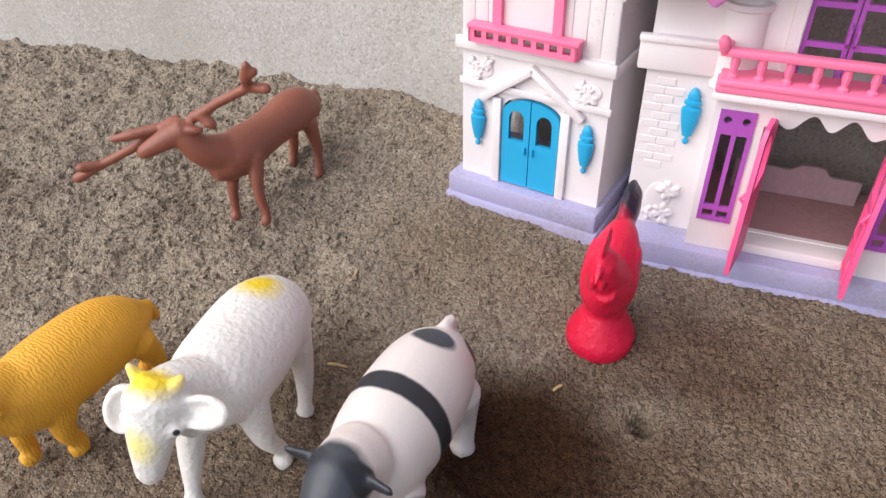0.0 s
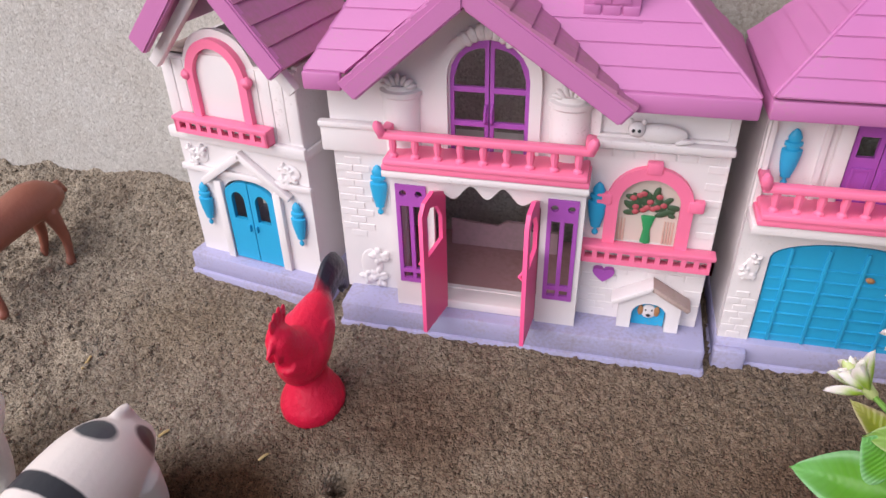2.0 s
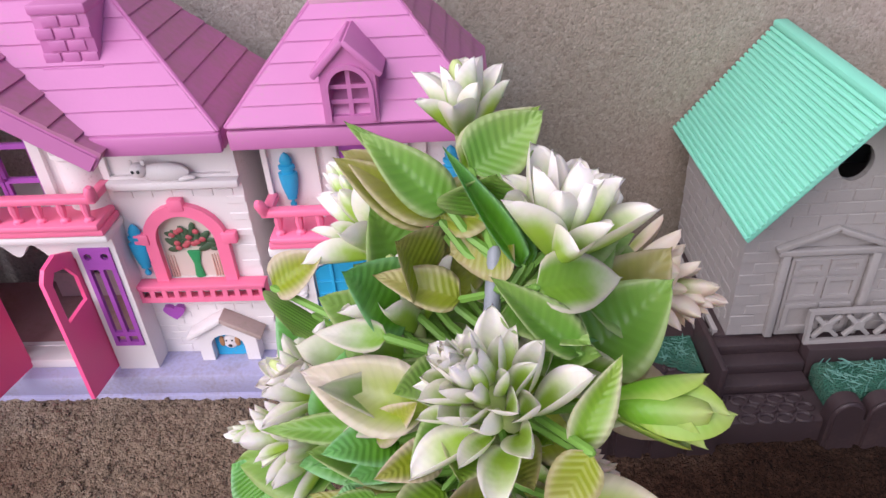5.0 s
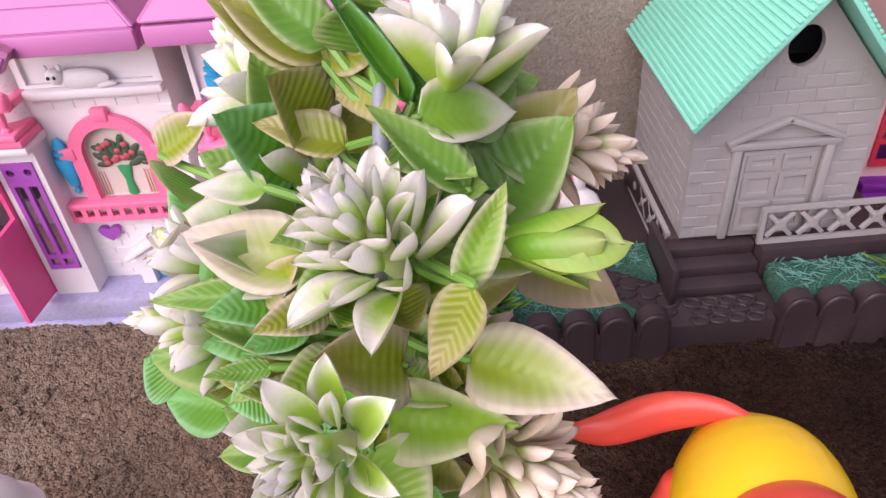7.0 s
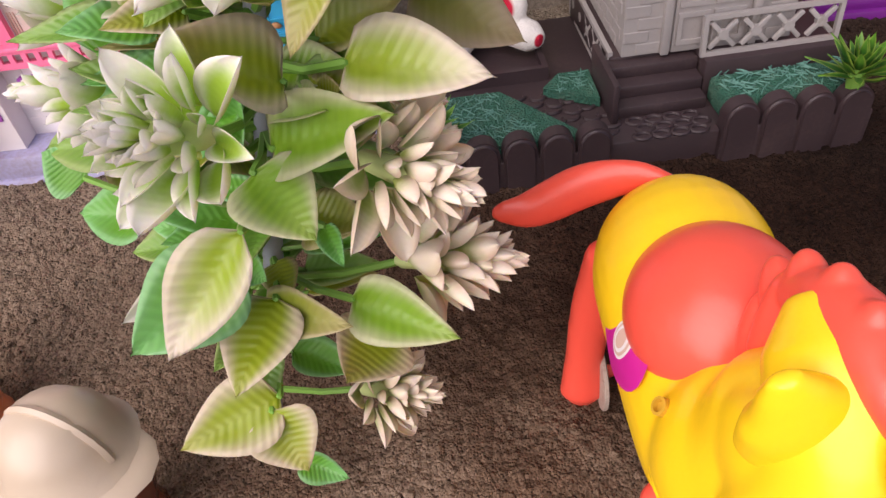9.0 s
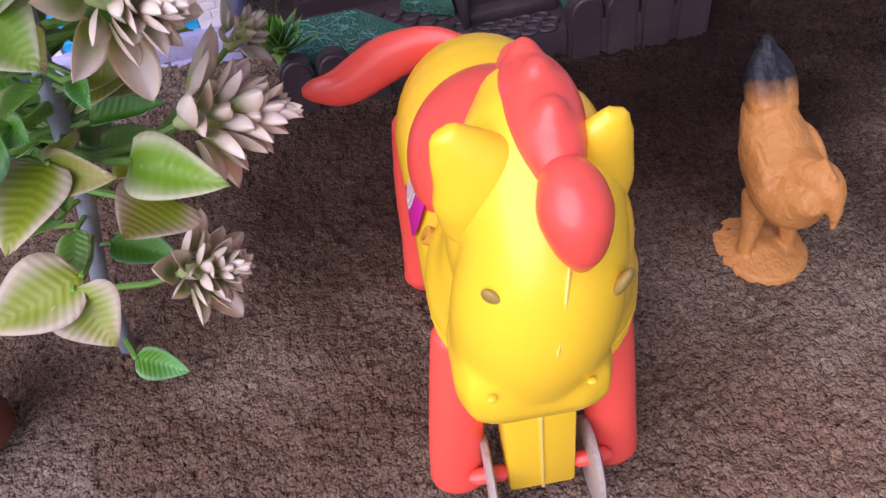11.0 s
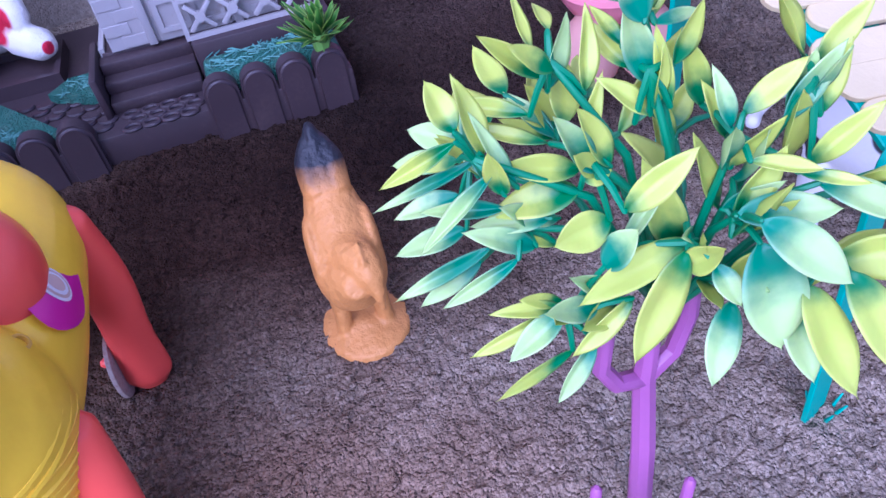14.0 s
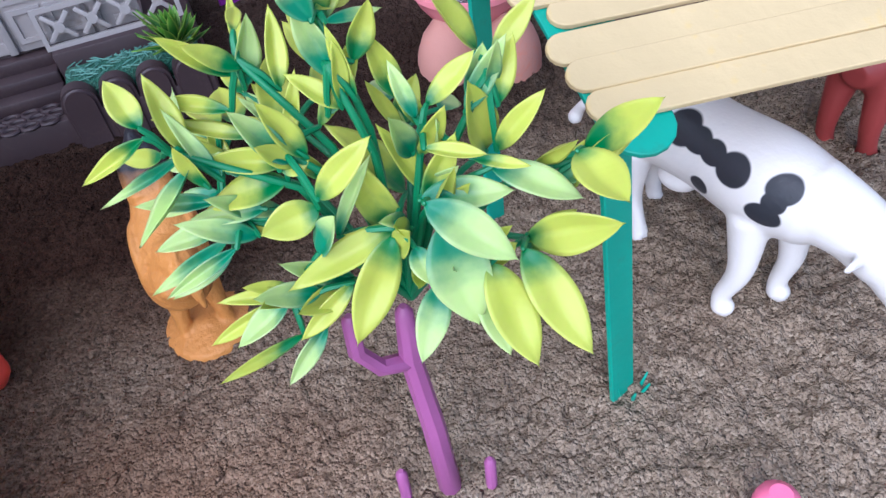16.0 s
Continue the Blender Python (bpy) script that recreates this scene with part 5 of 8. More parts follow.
# two small dolls, each one moulded piece
def doll(name, m, hat, coat, base, s, label):
    bms = [lathe([(0.015, 0), (0.016, 0.004), (0.014, 0.012)], 16), lathe([(0.0135, 0.010), (0.017, 0.022), (0.0175, 0.034), (0.013, 0.044)], 16), lathe([(0.011, 0.043), (0.012, 0.050)], 14),
           merge(lathe([(0.0215, 0.049), (0.0225, 0.0505), (0.019, 0.054), (0.0175, 0.062), (0.0125, 0.070), (0.005, 0.0735)], 20), tube([(0.018 * math.cos(a), 0, 0.0545 + 0.0195 * math.sin(a), 0.0016) for a in [math.pi * k / 12 for k in range(13)]], 6), ball((0.017, 0, 0.050), 0.013, 0.014, 0.0018, 12, (0, 14, 0)))]
    out = bmesh.new()
    for k, b in enumerate(bms):
        for f in b.faces:
            f.material_index = (2, 1, 0, 0)[k]
        me = bpy.data.meshes.new("tmp")
        b.to_mesh(me)
        b.free()
        out.from_mesh(me)
        bpy.data.meshes.remove(me)
    ob = finish(name, out, [hat, coat, base])
    ob.matrix_basis = m @ Matrix.Scale(s, 4)
    return tagged(ob, label, "doll")


M["beige"] = material("beige_vinyl", (0.55, 0.44, 0.33), 0.32, 0.08)
M["brownvinyl"] = material("brown_vinyl", (0.17, 0.055, 0.032), 0.25, 0.1)
M["orangevinyl"] = material("orange_vinyl", (0.72, 0.24, 0.11), 0.35, 0.1)
doll("toy_doll", pose(0.2935, 0.1350, 0.012, 0, 0, -20), M["beige"], M["brownvinyl"], M["brownvinyl"], 0.93, "vinyl toy doll in beige helmet and brown coat")
doll("toy_doll", pose(0.222, 0.180, 0.012, 0, 0, -60), M["white"], M["orangevinyl"], M["orangevinyl"], 0.92, "small toy doll in white cap and orange coat")

# ---- the riding horse toy ----


def side_patch(rx, rz, side, reach, wave):
    """A thin print that follows the round flank of the horse."""
    bm = bmesh.new()
    rings = []

    def at(x, z):
        a = 0.42 + z / 0.0272
        return bm.verts.new((-0.013 + x, side * reach * 0.96 * math.cos(a), 0.0690 + reach * math.sin(a)))

    for k in range(1, 6):
        rings.append([at(rx * k / 5 * math.cos(a) * (1.0 + wave * math.cos(2 * a)), rz * k / 5 * math.sin(a)) for a in [2 * math.pi * j / 28 for j in range(28)]])
    mid = at(0, 0)
    for j in range(28):
        bm.faces.new((mid, rings[0][j], rings[0][(j + 1) % 28]))
        for a, b in zip(rings, rings[1:]):
            bm.faces.new((a[j], b[j], b[(j + 1) % 28], a[(j + 1) % 28]))
    bmesh.ops.recalc_face_normals(bm, faces=bm.faces[:])
    return bm


def horse():
    h = empty("toy_horse", pose(0.479, 0.125, 0.003, 0, 0, -90), "yellow and red plastic toy horse on wheels", "toy horse")
    Y, R = M["yellow"], M["red"]

    def skin(name, bms, mat, label="", voxel=0.0014, it=6):
        ob = part(name, merge(*bms), mat, h, label)
        r = ob.modifiers.new("fuse", "REMESH")
        r.mode, r.voxel_size, r.use_smooth_shade = "VOXEL", voxel, True
        s = ob.modifiers.new("soften", "SMOOTH")
        s.factor, s.iterations = 0.5, it
        return ob

    chest = [(0.026, 0.044, 0.0165), (0.023, 0.055, 0.0212), (0.021, 0.068, 0.0252), (0.024, 0.080, 0.0252), (0.030, 0.092, 0.0215), (0.031, 0.106, 0.0185)]
    body = [tube([(-0.054, 0, 0.0745, 0.0230), (-0.040, 0, 0.0765, 0.0275), (-0.014, 0, 0.069, 0.0265), (0.008, 0, 0.068, 0.0262), (0.018, 0, 0.069, 0.0255)], 32, 0.96),
            tube([(x, 0.001, z, r) for x, z, r in chest], 32, 0.99),
            tube([(0.030, 0, 0.127, 0.0125), (0.039, 0.0003, 0.121, 0.0146), (0.0455, -0.0005, 0.110, 0.0157), (0.0480, -0.0028, 0.098, 0.0168), (0.0470, -0.0050, 0.086, 0.0160)], 32, 1.0), boxed(0.034, 0.0622, -0.0215, 0.0115, 0.0720, 0.0925, 0.0075)]
    body += [ball((0.036, s * 0.0125 + 0.0005, 0.1035), 0.0125, 0.0062, 0.0150, 20, (0, 18, 0)) for s in (-1, 1)]
    body += [ball((0.031, 0.0185, 0.0955), 0.0056, 0.0040, 0.0070, 16, (0, 20, 0)), ball((0.028, 0.0215, 0.0810), 0.0050, 0.0040, 0.0060, 16, (0, 20, 0))]
    skin("body", body, Y, "glossy yellow body with a blunt muzzle", 0.0013, 5)
    part("mouth_line", tube([(0.0606 - 0.0000118 * (k - 9) ** 2 * 10, -0.005 + 0.00165 * (k - 9), 0.0800 + 0.00002 * (k - 9) ** 2, 0.0006) for k in range(19)], 6), M["yellowdark"], h, "moulded mouth crease")
    for k in range(8):
        pos = 0.25 + 0.33 * k
        i = int(pos)
        f = pos - i
        (xa, za, ra), (xb, zb, rb) = chest[i], chest[i + 1]
        cx, cz, cr = xa + (xb - xa) * f, za + (zb - za) * f, ra + (rb - ra) * f - 0.0004
        dx, dz = (xb - xa) / math.hypot(xb - xa, zb - za), (zb - za) / math.hypot(xb - xa, zb - za)
        ring = []
        for j in range(25):
            a = radians(-125 + 250 * j / 24)
            ring.append((cx + dz * cr * math.cos(a), 0.001 + cr * 0.99 * math.sin(a), cz - dx * cr * math.cos(a), 0.0010))
        part("neck_ridge", tube(ring, 6), Y, h)
    skin("saddle", [ball((-0.0125, 0, 0.0865), 0.0275, 0.0240, 0.0240, 32, (0, -14, 0))], R, "red domed saddle", 0.0013, 4)
    crest = [((0.010, 0.098), (0.006, 0.112)), ((0.014, 0.106), (0.012, 0.124)), ((0.022, 0.113), (0.021, 0.131)), ((0.030, 0.119), (0.033, 0.131))]
    lobes = [tube([(a[0], 0.0012, a[1], 0.0070), ((a[0] + b[0]) / 2, 0.0014, (a[1] + b[1]) / 2, 0.0066), (b[0], 0.0016, b[1], 0.0050)], 20, 0.7) for a, b in crest]
    lobes.append(tube([(0.006, 0.0016, 0.112, 0.0030), (0.014, 0.0016, 0.1235, 0.0048), (0.024, 0.0016, 0.1310, 0.0064), (0.035, 0.0016, 0.1335, 0.0072), (0.044, 0.0016, 0.1330, 0.0062), (0.0510, 0.0018, 0.1310, 0.0040)], 24, 1.0))
    lobes += [ball((x, 0.0016, z), 0.0050, 0.0046, 0.0092, 18, (0, tilt, 0)) for x, z, tilt in ((0.009, 0.1165, -50), (0.0165, 0.1255, -36), (0.0255, 0.1315, -20), (0.0345, 0.1335, 0), (0.0425, 0.1325, 18))]
    skin("mane", lobes, R, "red moulded mane with a scalloped crest", 0.0008, 2)
    skin("forelock", [tube([(0.0505, 0.0018, 0.1305, 0.0038), (0.0545, 0.0020, 0.1308, 0.0058), (0.0578, 0.0022, 0.1282, 0.0064), (0.0597, 0.0024, 0.1240, 0.0050), (0.0600, 0.0026, 0.1208, 0.0032)], 24, 0.95)], R, "red forelock", 0.0009, 2)
    skin("tail", [tube([(-0.056, 0.001, 0.0935, 0.0040), (-0.062, -0.010, 0.0950, 0.0056), (-0.066, -0.024, 0.0905, 0.0076), (-0.0665, -0.040, 0.0830, 0.0068), (-0.065, -0.051, 0.0840, 0.0036)], 24, 0.62)], R, "red curved tail", 0.0009, 2)
    skin("ear", [tube([(0.040, -0.0080, 0.115, 0.0108), (0.0420, -0.0098, 0.125, 0.0102), (0.0425, -0.0140, 0.1335, 0.0056)], 20, 0.62)], Y, "", 0.0008, 2)
    skin("ear", [tube([(0.040, 0.0070, 0.114, 0.0092), (0.0430, 0.0082, 0.124, 0.0088), (0.0445, 0.0112, 0.1338, 0.0046)], 20, 0.6)], Y, "", 0.0008, 2)
    for s, ex in ((-1, -0.0118), (1, 0.0108)):
        part("eye", ball((0.0574 if s > 0 else 0.0562, ex, 0.1095), 0.0012, 0.0025, 0.0040, 14, (0, 20, s * 42)), M["eye"], h, "worn grey printed eye")
        part("nostril", ball((0.0622, -0.005 + s * 0.0098, 0.0880), 0.0009, 0.0011, 0.0007, 8), Y, h)
        part("screw_hole", lathe([(0.0024, -0.001), (0.0024, 0.0009), (0.0016, 0.001), (0.0016, -0.0004)], 12), M["yellowdark"], h).matrix_basis = pose(0.013, s * 0.0215, 0.0865, s * -52, 0, 0)
        part("screw_hole", lathe([(0.0018, -0.001), (0.0018, 0.0009), (0.0012, 0.001), (0.0012, -0.0004)], 12), M["yellowdark"], h).matrix_basis = pose(0.038, s * 0.0150, 0.1185, s * -60, 0, 0)
    part("mould_seam", tube([(0.0595, 0.0008, 0.1180, 0.0003), (0.0612, -0.0002, 0.1120, 0.0005), (0.0640, -0.0022, 0.1020, 0.0005), (0.0638, -0.0040, 0.0940, 0.0005), (0.0618, -0.005, 0.0850, 0.0004)], 6), M["yellowpale"], h, "pale mould seam down the face")
    for nm, pts, side, wx in (("foreleg", ((0.022, -0.0170, 0.058, 0.0090), (0.028, -0.0215, 0.038, 0.0082), (0.032, -0.0245, 0.020, 0.0080), (0.033, -0.0250, 0.006, 0.0090)), -0.0165, 0.040),
                              ("foreleg", ((0.020, 0.0195, 0.060, 0.0085), (0.026, 0.0210, 0.038, 0.0078), (0.031, 0.0210, 0.020, 0.0078), (0.033, 0.0210, 0.006, 0.0086)), 0.0130, 0.040),
                              ("hind_leg", ((-0.048, -0.0175, 0.076, 0.0100), (-0.051, -0.0225, 0.050, 0.0080), (-0.050, -0.0250, 0.026, 0.0070), (-0.048, -0.0255, 0.008, 0.0085)), -0.0190, -0.050),
                              ("hind_leg", ((-0.044, 0.0185, 0.076, 0.0105), (-0.046, 0.0215, 0.050, 0.0090), (-0.043, 0.0205, 0.026, 0.0080), (-0.041, 0.0200, 0.008, 0.0090)), 0.0120, -0.044)):
        leg = skin(nm, [tube(pts, 24, 0.78)], R, "red moulded leg")
        part("wheel", lathe([(0.0118, -0.0012), (0.0130, -0.0007), (0.0130, 0.0007), (0.0118, 0.0012)], 22, 1.0, (wx, side, 0.0130), "y"), M["speckle"], leg, "pale speckled wheel")
        part("axle_pin", tube([(wx, side - 0.004, 0.0150, 0.0024), (wx, side + 0.004, 0.0150, 0.0024)], 10), R, leg)
    for s in (-1, 1):
        bd = part("sticker", side_patch(0.0125, 0.0130, s, 0.0272, 0.25), M["magenta"], h, "magenta sticker with a white and brown emblem")
        for r, mm, off in ((0.0062, "white", 0.0274), (0.0052, "curtain", 0.0276), (0.0042, "white", 0.0278), (0.0030, "curtain", 0.0280)):
            part("emblem", side_patch(r * 0.8, r, s, off, 0.0), M[mm], bd)
    part("chest_block", boxed(0.028, 0.043, -0.0115, 0.0080, 0.008, 0.058, 0.0015), Y, h)
    part("block_seam", boxed(0.0429, 0.0437, -0.0022, -0.0013, 0.009, 0.050, 0.0002), M["yellowpale"], h)
    return h


M["yellowpale"] = material("pale_yellow_plastic", (0.85, 0.62, 0.12), 0.4, 0.05)
M["yellowdark"] = material("dark_yellow_plastic", (0.55, 0.30, 0.02), 0.5, 0.05)
M["eye"] = material("worn_eye_print", (0.42, 0.29, 0.06), 0.5, 0.5, 900, 300, (0.08, 0.07, 0.05), 0.5)
M["speckle"] = material("speckled_wheel", (0.45, 0.36, 0.30), 0.6, 0.3, 900, 400, (0.2, 0.08, 0.06), 0.5)
M["magenta"] = material("magenta_print", (0.62, 0.02, 0.28), 0.3, 0.1)
horse()

# ---- the garden cottage on its moulded base ----
M["grass"] = material("moulded_grass", (0.045, 0.18, 0.12), 0.7, 0.4, 800, 90, (0.15, 0.21, 0.15), 0.45, 1.0, 0.3, dist=0.004)


M["straws"] = material("pale_green_moulded_blades", (0.10, 0.27, 0.21), 0.6, 0.3, 500, 60)


def cottage_base():
    b = empty("garden_base", pose(0.505, 0.285, 0.018, 0, 0, 2.5), "dark brown plastic garden base with steps and grass", "toy base")
    B = M["brown"]
    GB = Matrix(((1, 0, 0, 0), (0, 0, 1, 0), (0, -1, 0, 0.0245), (0, 0, 0, 1)))
    part("slab", merge(boxed(-0.103, 0.103, 0.003, 0.135, -0.006, 0.019, 0.0015), boxed(0.034, 0.102, 0.031, 0.132, 0.019, 0.0385, 0.001), boxed(-0.008, 0.035, 0.046, 0.132, 0.019, 0.0385, 0.001)), B, b)
    for k in range(3):
        part("step", boxed(-0.010, 0.0335, 0.0220 + 0.0082 * k, 0.048, 0.0185 + 0.0060 * k, 0.0250 + 0.0060 * k, 0.0012), B, b)
    part("step_cheek", boxed(-0.0135, -0.0102, 0.018, 0.060, 0.018, 0.040, 0.001), B, b)
    # planter walls: rounded merlons over a plain foot
    part("planter_wall", boxed(0.033, 0.1025, -0.0005, 0.0085, -0.006, 0.0215, 0.0012), B, b)
    part("planter_wall", boxed(-0.1035, -0.018, -0.0005, 0.0085, -0.006, 0.0195, 0.0012), B, b)
    for x0, n, top in ((0.0410, 4, 0.0345), (-0.0945, 5, 0.0315)):
        for k in range(n):
            x = x0 + 0.0172 * k
            m = plate([(x - 0.0080, -0.004), (x + 0.0080, -0.004)] + [(x + 0.0080 * math.cos(a), top - 0.0085 + 0.0085 * math.sin(a)) for a in [math.pi * j / 12 for j in range(13)]], [], -0.0022, 0.0080)
            bmesh.ops.bevel(m, geom=[e for e in m.edges if len(e.link_faces) == 2 and e.calc_face_angle() > 0.9], offset=0.0016, segments=3, affect="EDGES")
            part("merlon", m, B, b)
    g = boxed(0.036, 0.1, 0.0085, 0.031, 0.018, 0.0315, 0.003)
    part("grass_bed", g, M["grass"], b, "green moulded grass bed")
    part("grass_bed", plate([(-0.1, 0.006), (-0.028, 0.006), (-0.062, 0.052), (-0.1, 0.052)], [], 0.0, 0.005), M["grass"], b, "green moulded grass bed").matrix_basis = GB
    part("grass_bed", plate([(-0.040, 0.050), (-0.015, 0.034), (-0.014, 0.062), (-0.030, 0.062)], [], 0.0, 0.005), M["grass"], b, "green moulded grass bed").matrix_basis = GB
    rnd = random.Random(11)
    for x0, x1, y0, y1, top, slant in ((0.038, 0.098, 0.010, 0.030, 0.0319, 0.0), (-0.098, -0.064, 0.008, 0.050, 0.0248, 0.0), (-0.064, -0.034, 0.008, 0.030, 0.0248, 0.7), (-0.034, -0.016, 0.044, 0.060, 0.0248, 0.0)):
        straws = []
        for _ in range(int((x1 - x0) * (y1 - y0) * 110000)):
            x, y, a, ln = rnd.uniform(x0, x1), rnd.uniform(y0, y1), rnd.uniform(0, 3.14), rnd.uniform(0.003, 0.0065)
            if slant and (x - x0) / (x1 - x0) + (y - y0) / (y1 - y0) > 1.0:
                continue
            straws.append(tube([(x - ln / 2 * math.cos(a), y - ln / 2 * math.sin(a), top, 0.0003), (x + ln / 2 * math.cos(a), y + ln / 2 * math.sin(a), top + 0.0004, 0.0003)], 4, 1.0, False))
        part("turf", merge(*straws), M["straws"], b, "pale green moulded blades of grass")
    for k in range(30):
        r, c = divmod(k, 5)
        x, y = -0.060 + 0.0075 * r + 0.0085 * c - 0.0015 * (c % 2), 0.050 - 0.0078 * r + 0.0022 * (c % 2)
        if -0.070 < x < -0.012 and 0.007 < y < 0.060:
            part("cobble", tube([(x + 0.0038 * math.cos(a), y - 0.0030 * math.sin(a), 0.0195, 0.0011) for a in [math.pi * j / 6 for j in range(7)]], 6), B, b)
    for k in range(12):
        x, y = -0.002 + 0.0088 * (k % 4) + (0.003 if k // 4 % 2 else 0), 0.0055 + 0.0062 * (k // 4)
        part("cobble", tube([(x + 0.0040 * math.cos(a), y + 0.0028 * math.sin(a), 0.0195, 0.0010) for a in [2 * math.pi * j / 10 for j in range(11)]], 6), B, b)
    tray = plate([(-0.094, 0.066), (-0.034, 0.066), (-0.034, 0.108), (-0.094, 0.108)], [[(-0.091, 0.069), (-0.037, 0.069), (-0.037, 0.105), (-0.091, 0.105)]], 0.0, 0.008)
    part("tray", tray, B, b).matrix_basis = Matrix(((1, 0, 0, 0), (0, 0, 1, 0), (0, -1, 0, 0.0265), (0, 0, 0, 1)))
    part("tray_floor", boxed(-0.093, -0.035, 0.067, 0.107, 0.019, 0.0225), B, b)
    return b


cottage_base()


def lattice_fence(m, length, label):
    f = empty("lattice_fence", m, label, "toy fence", "cottage fences")
    G = M["greywhite"]
    H = 0.020
    part("frame", plate(rect(0, length, 0, H), [rect(0.0022, length - 0.0022, 0.0022, H - 0.0022)], -0.0012, 0.0012), G, f)
    n = max(2, round(length / 0.017))
    w = (length - 0.004) / n
    for k in range(n):
        for s in (-1, 1):
            bar = part("brace", boxed(-w * 0.56, w * 0.56, -0.001, 0.001, -0.0011, 0.0011, 0.0003), G, f)
            bar.matrix_basis = pose(0.002 + w * (k + 0.5), 0.0, H / 2, 0, s * math.degrees(math.atan2(H - 0.004, w)), 0)
        part("boss", lathe([(0.0026, -0.0014), (0.0026, 0.0014)], 10, 1.0, (0.002 + w * (k + 0.5), 0, H / 2), "y"), G, f)
    return f


lattice_fence(pose(0.536, 0.3225, 0.0565, -4, 0, 3), 0.066, "white lattice fence panel on the garden base")
lattice_fence(pose(0.4955, 0.332, 0.0385, 0, 0, 92), 0.088, "white lattice fence panel beside the cottage")


def cottage():
    h = empty("toy_cottage", pose(0.5005, 0.330, 0.0565, 0, 0, 2), "white brick toy cottage with mint ribbed roof", "dollhouse")
    G = M["greywhite"]
    w, d, eh, rh = 0.082, 0.092, 0.075, 0.1265
    hole = [(w / 2 + 0.00758 * math.cos(a), 0.0965 + 0.0092 * math.sin(a)) for a in [2 * math.pi * k / 20 for k in range(20)]]
    part("front_wall", plate([(0, 0), (w, 0), (w, eh), (w / 2, rh - 0.003), (0, eh)], [hole], 0.0, 0.003), G, h)
    part("back_wall", plate([(0, 0), (w, 0), (w, eh), (w / 2, rh - 0.003), (0, eh)], [], d - 0.003, d), G, h)
    for x in (0, w - 0.003):
        part("side_wall", boxed(x, x + 0.003, 0.0031, d - 0.0031, 0, eh + 0.001), G, h)
    bricks(h, 0.0, w, 0.0, 0.118, 0.0, 0.0125, 0.0064, lambda x, z: not (0.0125 < x < 0.0685 and z < 0.062) and (z < eh - 0.004 or abs(x - w / 2) < (rh - z) * 0.8 - 0.009) and math.hypot(x - w / 2, z - 0.0965) > 0.0125, G)
    bricks(h, 0.0, d, 0.0, eh - 0.006, 0.0, 0.0125, 0.0064, lambda x, z: True, G, pose(0, d, 0, 0, 0, -90))
    # moulded door
    dr = part("door", boxed(0.0235, 0.0585, -0.0014, 0.0, 0.0, 0.048, 0.0005), G, h, "white moulded double door")
    for x in (0.018, 0.060):
        part("door_post", boxed(x, x + 0.004, -0.0034, 0.0, 0, 0.050, 0.0006), G, dr)
    part("lintel", boxed(0.016, 0.066, -0.0036, 0.0, 0.0495, 0.053, 0.0006), G, dr)
    for s in (-1, 1):
        r = part("pediment", boxed(-0.001, 0.0285, -0.0036, 0.0, -0.0014, 0.0014, 0.0005), G, dr)
        r.matrix_basis = pose(0.041, 0, 0.0635, 0, 22 if s > 0 else 158, 0)
    for k in range(2):
        for j, (z0, z1) in enumerate(((0.004, 0.020), (0.023, 0.036), (0.038, 0.046))):
            x0 = 0.025 + 0.0168 * k
            part("door_panel", plate(rect(x0, x0 + 0.015, z0, z1), [rect(x0 + 0.0022, x0 + 0.0128, z0 + 0.0022, z1 - 0.0022)], -0.0026, -0.0012), G, dr)
    # ribbed mint roof
    roof = part("roof", boxed(w / 2 - 0.004, w / 2 + 0.004, -0.017, d + 0.010, rh - 0.001, rh + 0.0035, 0.0016), M["mint"], h, "mint green ribbed gable roof")
    for s in (-1, 1):
        ex, ez = w / 2 + s * (w / 2 + 0.0075), eh - 0.0075
        L = math.hypot(ex - w / 2, rh - ez)
        ang = math.degrees(math.atan2(rh - ez, w / 2 + 0.0075))
        sl = part("slope", boxed(0, L, -0.017, d + 0.010, -0.001, 0.0015, 0.0006), M["mint"], roof)
        sl.matrix_basis = pose(w / 2, 0, rh + 0.001, 0, ang if s > 0 else 180 - ang, 0)
        n = 26
        for k in range(n):
            rib = part("rib", boxed(L * (k + 0.16) / n, L * (k + 0.86) / n, -0.0175, d + 0.0105, 0.0012, 0.0027, 0.0006) if s > 0 else boxed(L * (k + 0.16) / n, L * (k + 0.86) / n, -0.0175, d + 0.0105, -0.0022, -0.0008, 0.0006), M["mint"], roof)
            rib.matrix_basis = sl.matrix_basis
    # Black sheet added behind the round opening: interior shade put into colour.
    part("inner_panel", boxed(0.018, w - 0.018, 0.030, 0.031, 0.080, 0.103), M["black"], h, "black sheet standing in for shade behind the round opening")
    return h


cottage()

# teddy bear in the tray
bear = [ball((0, 0, 0.020), 0.016, 0.014, 0.017, 14), ball((0, -0.002, 0.044), 0.0135, 0.012, 0.012, 14), ball((-0.012, 0, 0.055), 0.005, 0.0035, 0.005, 10), ball((0.012, 0, 0.055), 0.005, 0.0035, 0.005, 10), ball((0, -0.012, 0.042), 0.0062, 0.005, 0.0052, 10),
        tube([(-0.010, -0.008, 0.010, 0.0082), (-0.018, -0.020, 0.0085, 0.0078)], 10), tube([(0.010, -0.008, 0.010, 0.0082), (0.020, -0.020, 0.0085, 0.0078)], 10), tube([(-0.013, -0.004, 0.030, 0.006), (-0.015, -0.014, 0.020, 0.006)], 10), tube([(0.013, -0.004, 0.030, 0.006), (0.015, -0.014, 0.020, 0.006)], 10)]
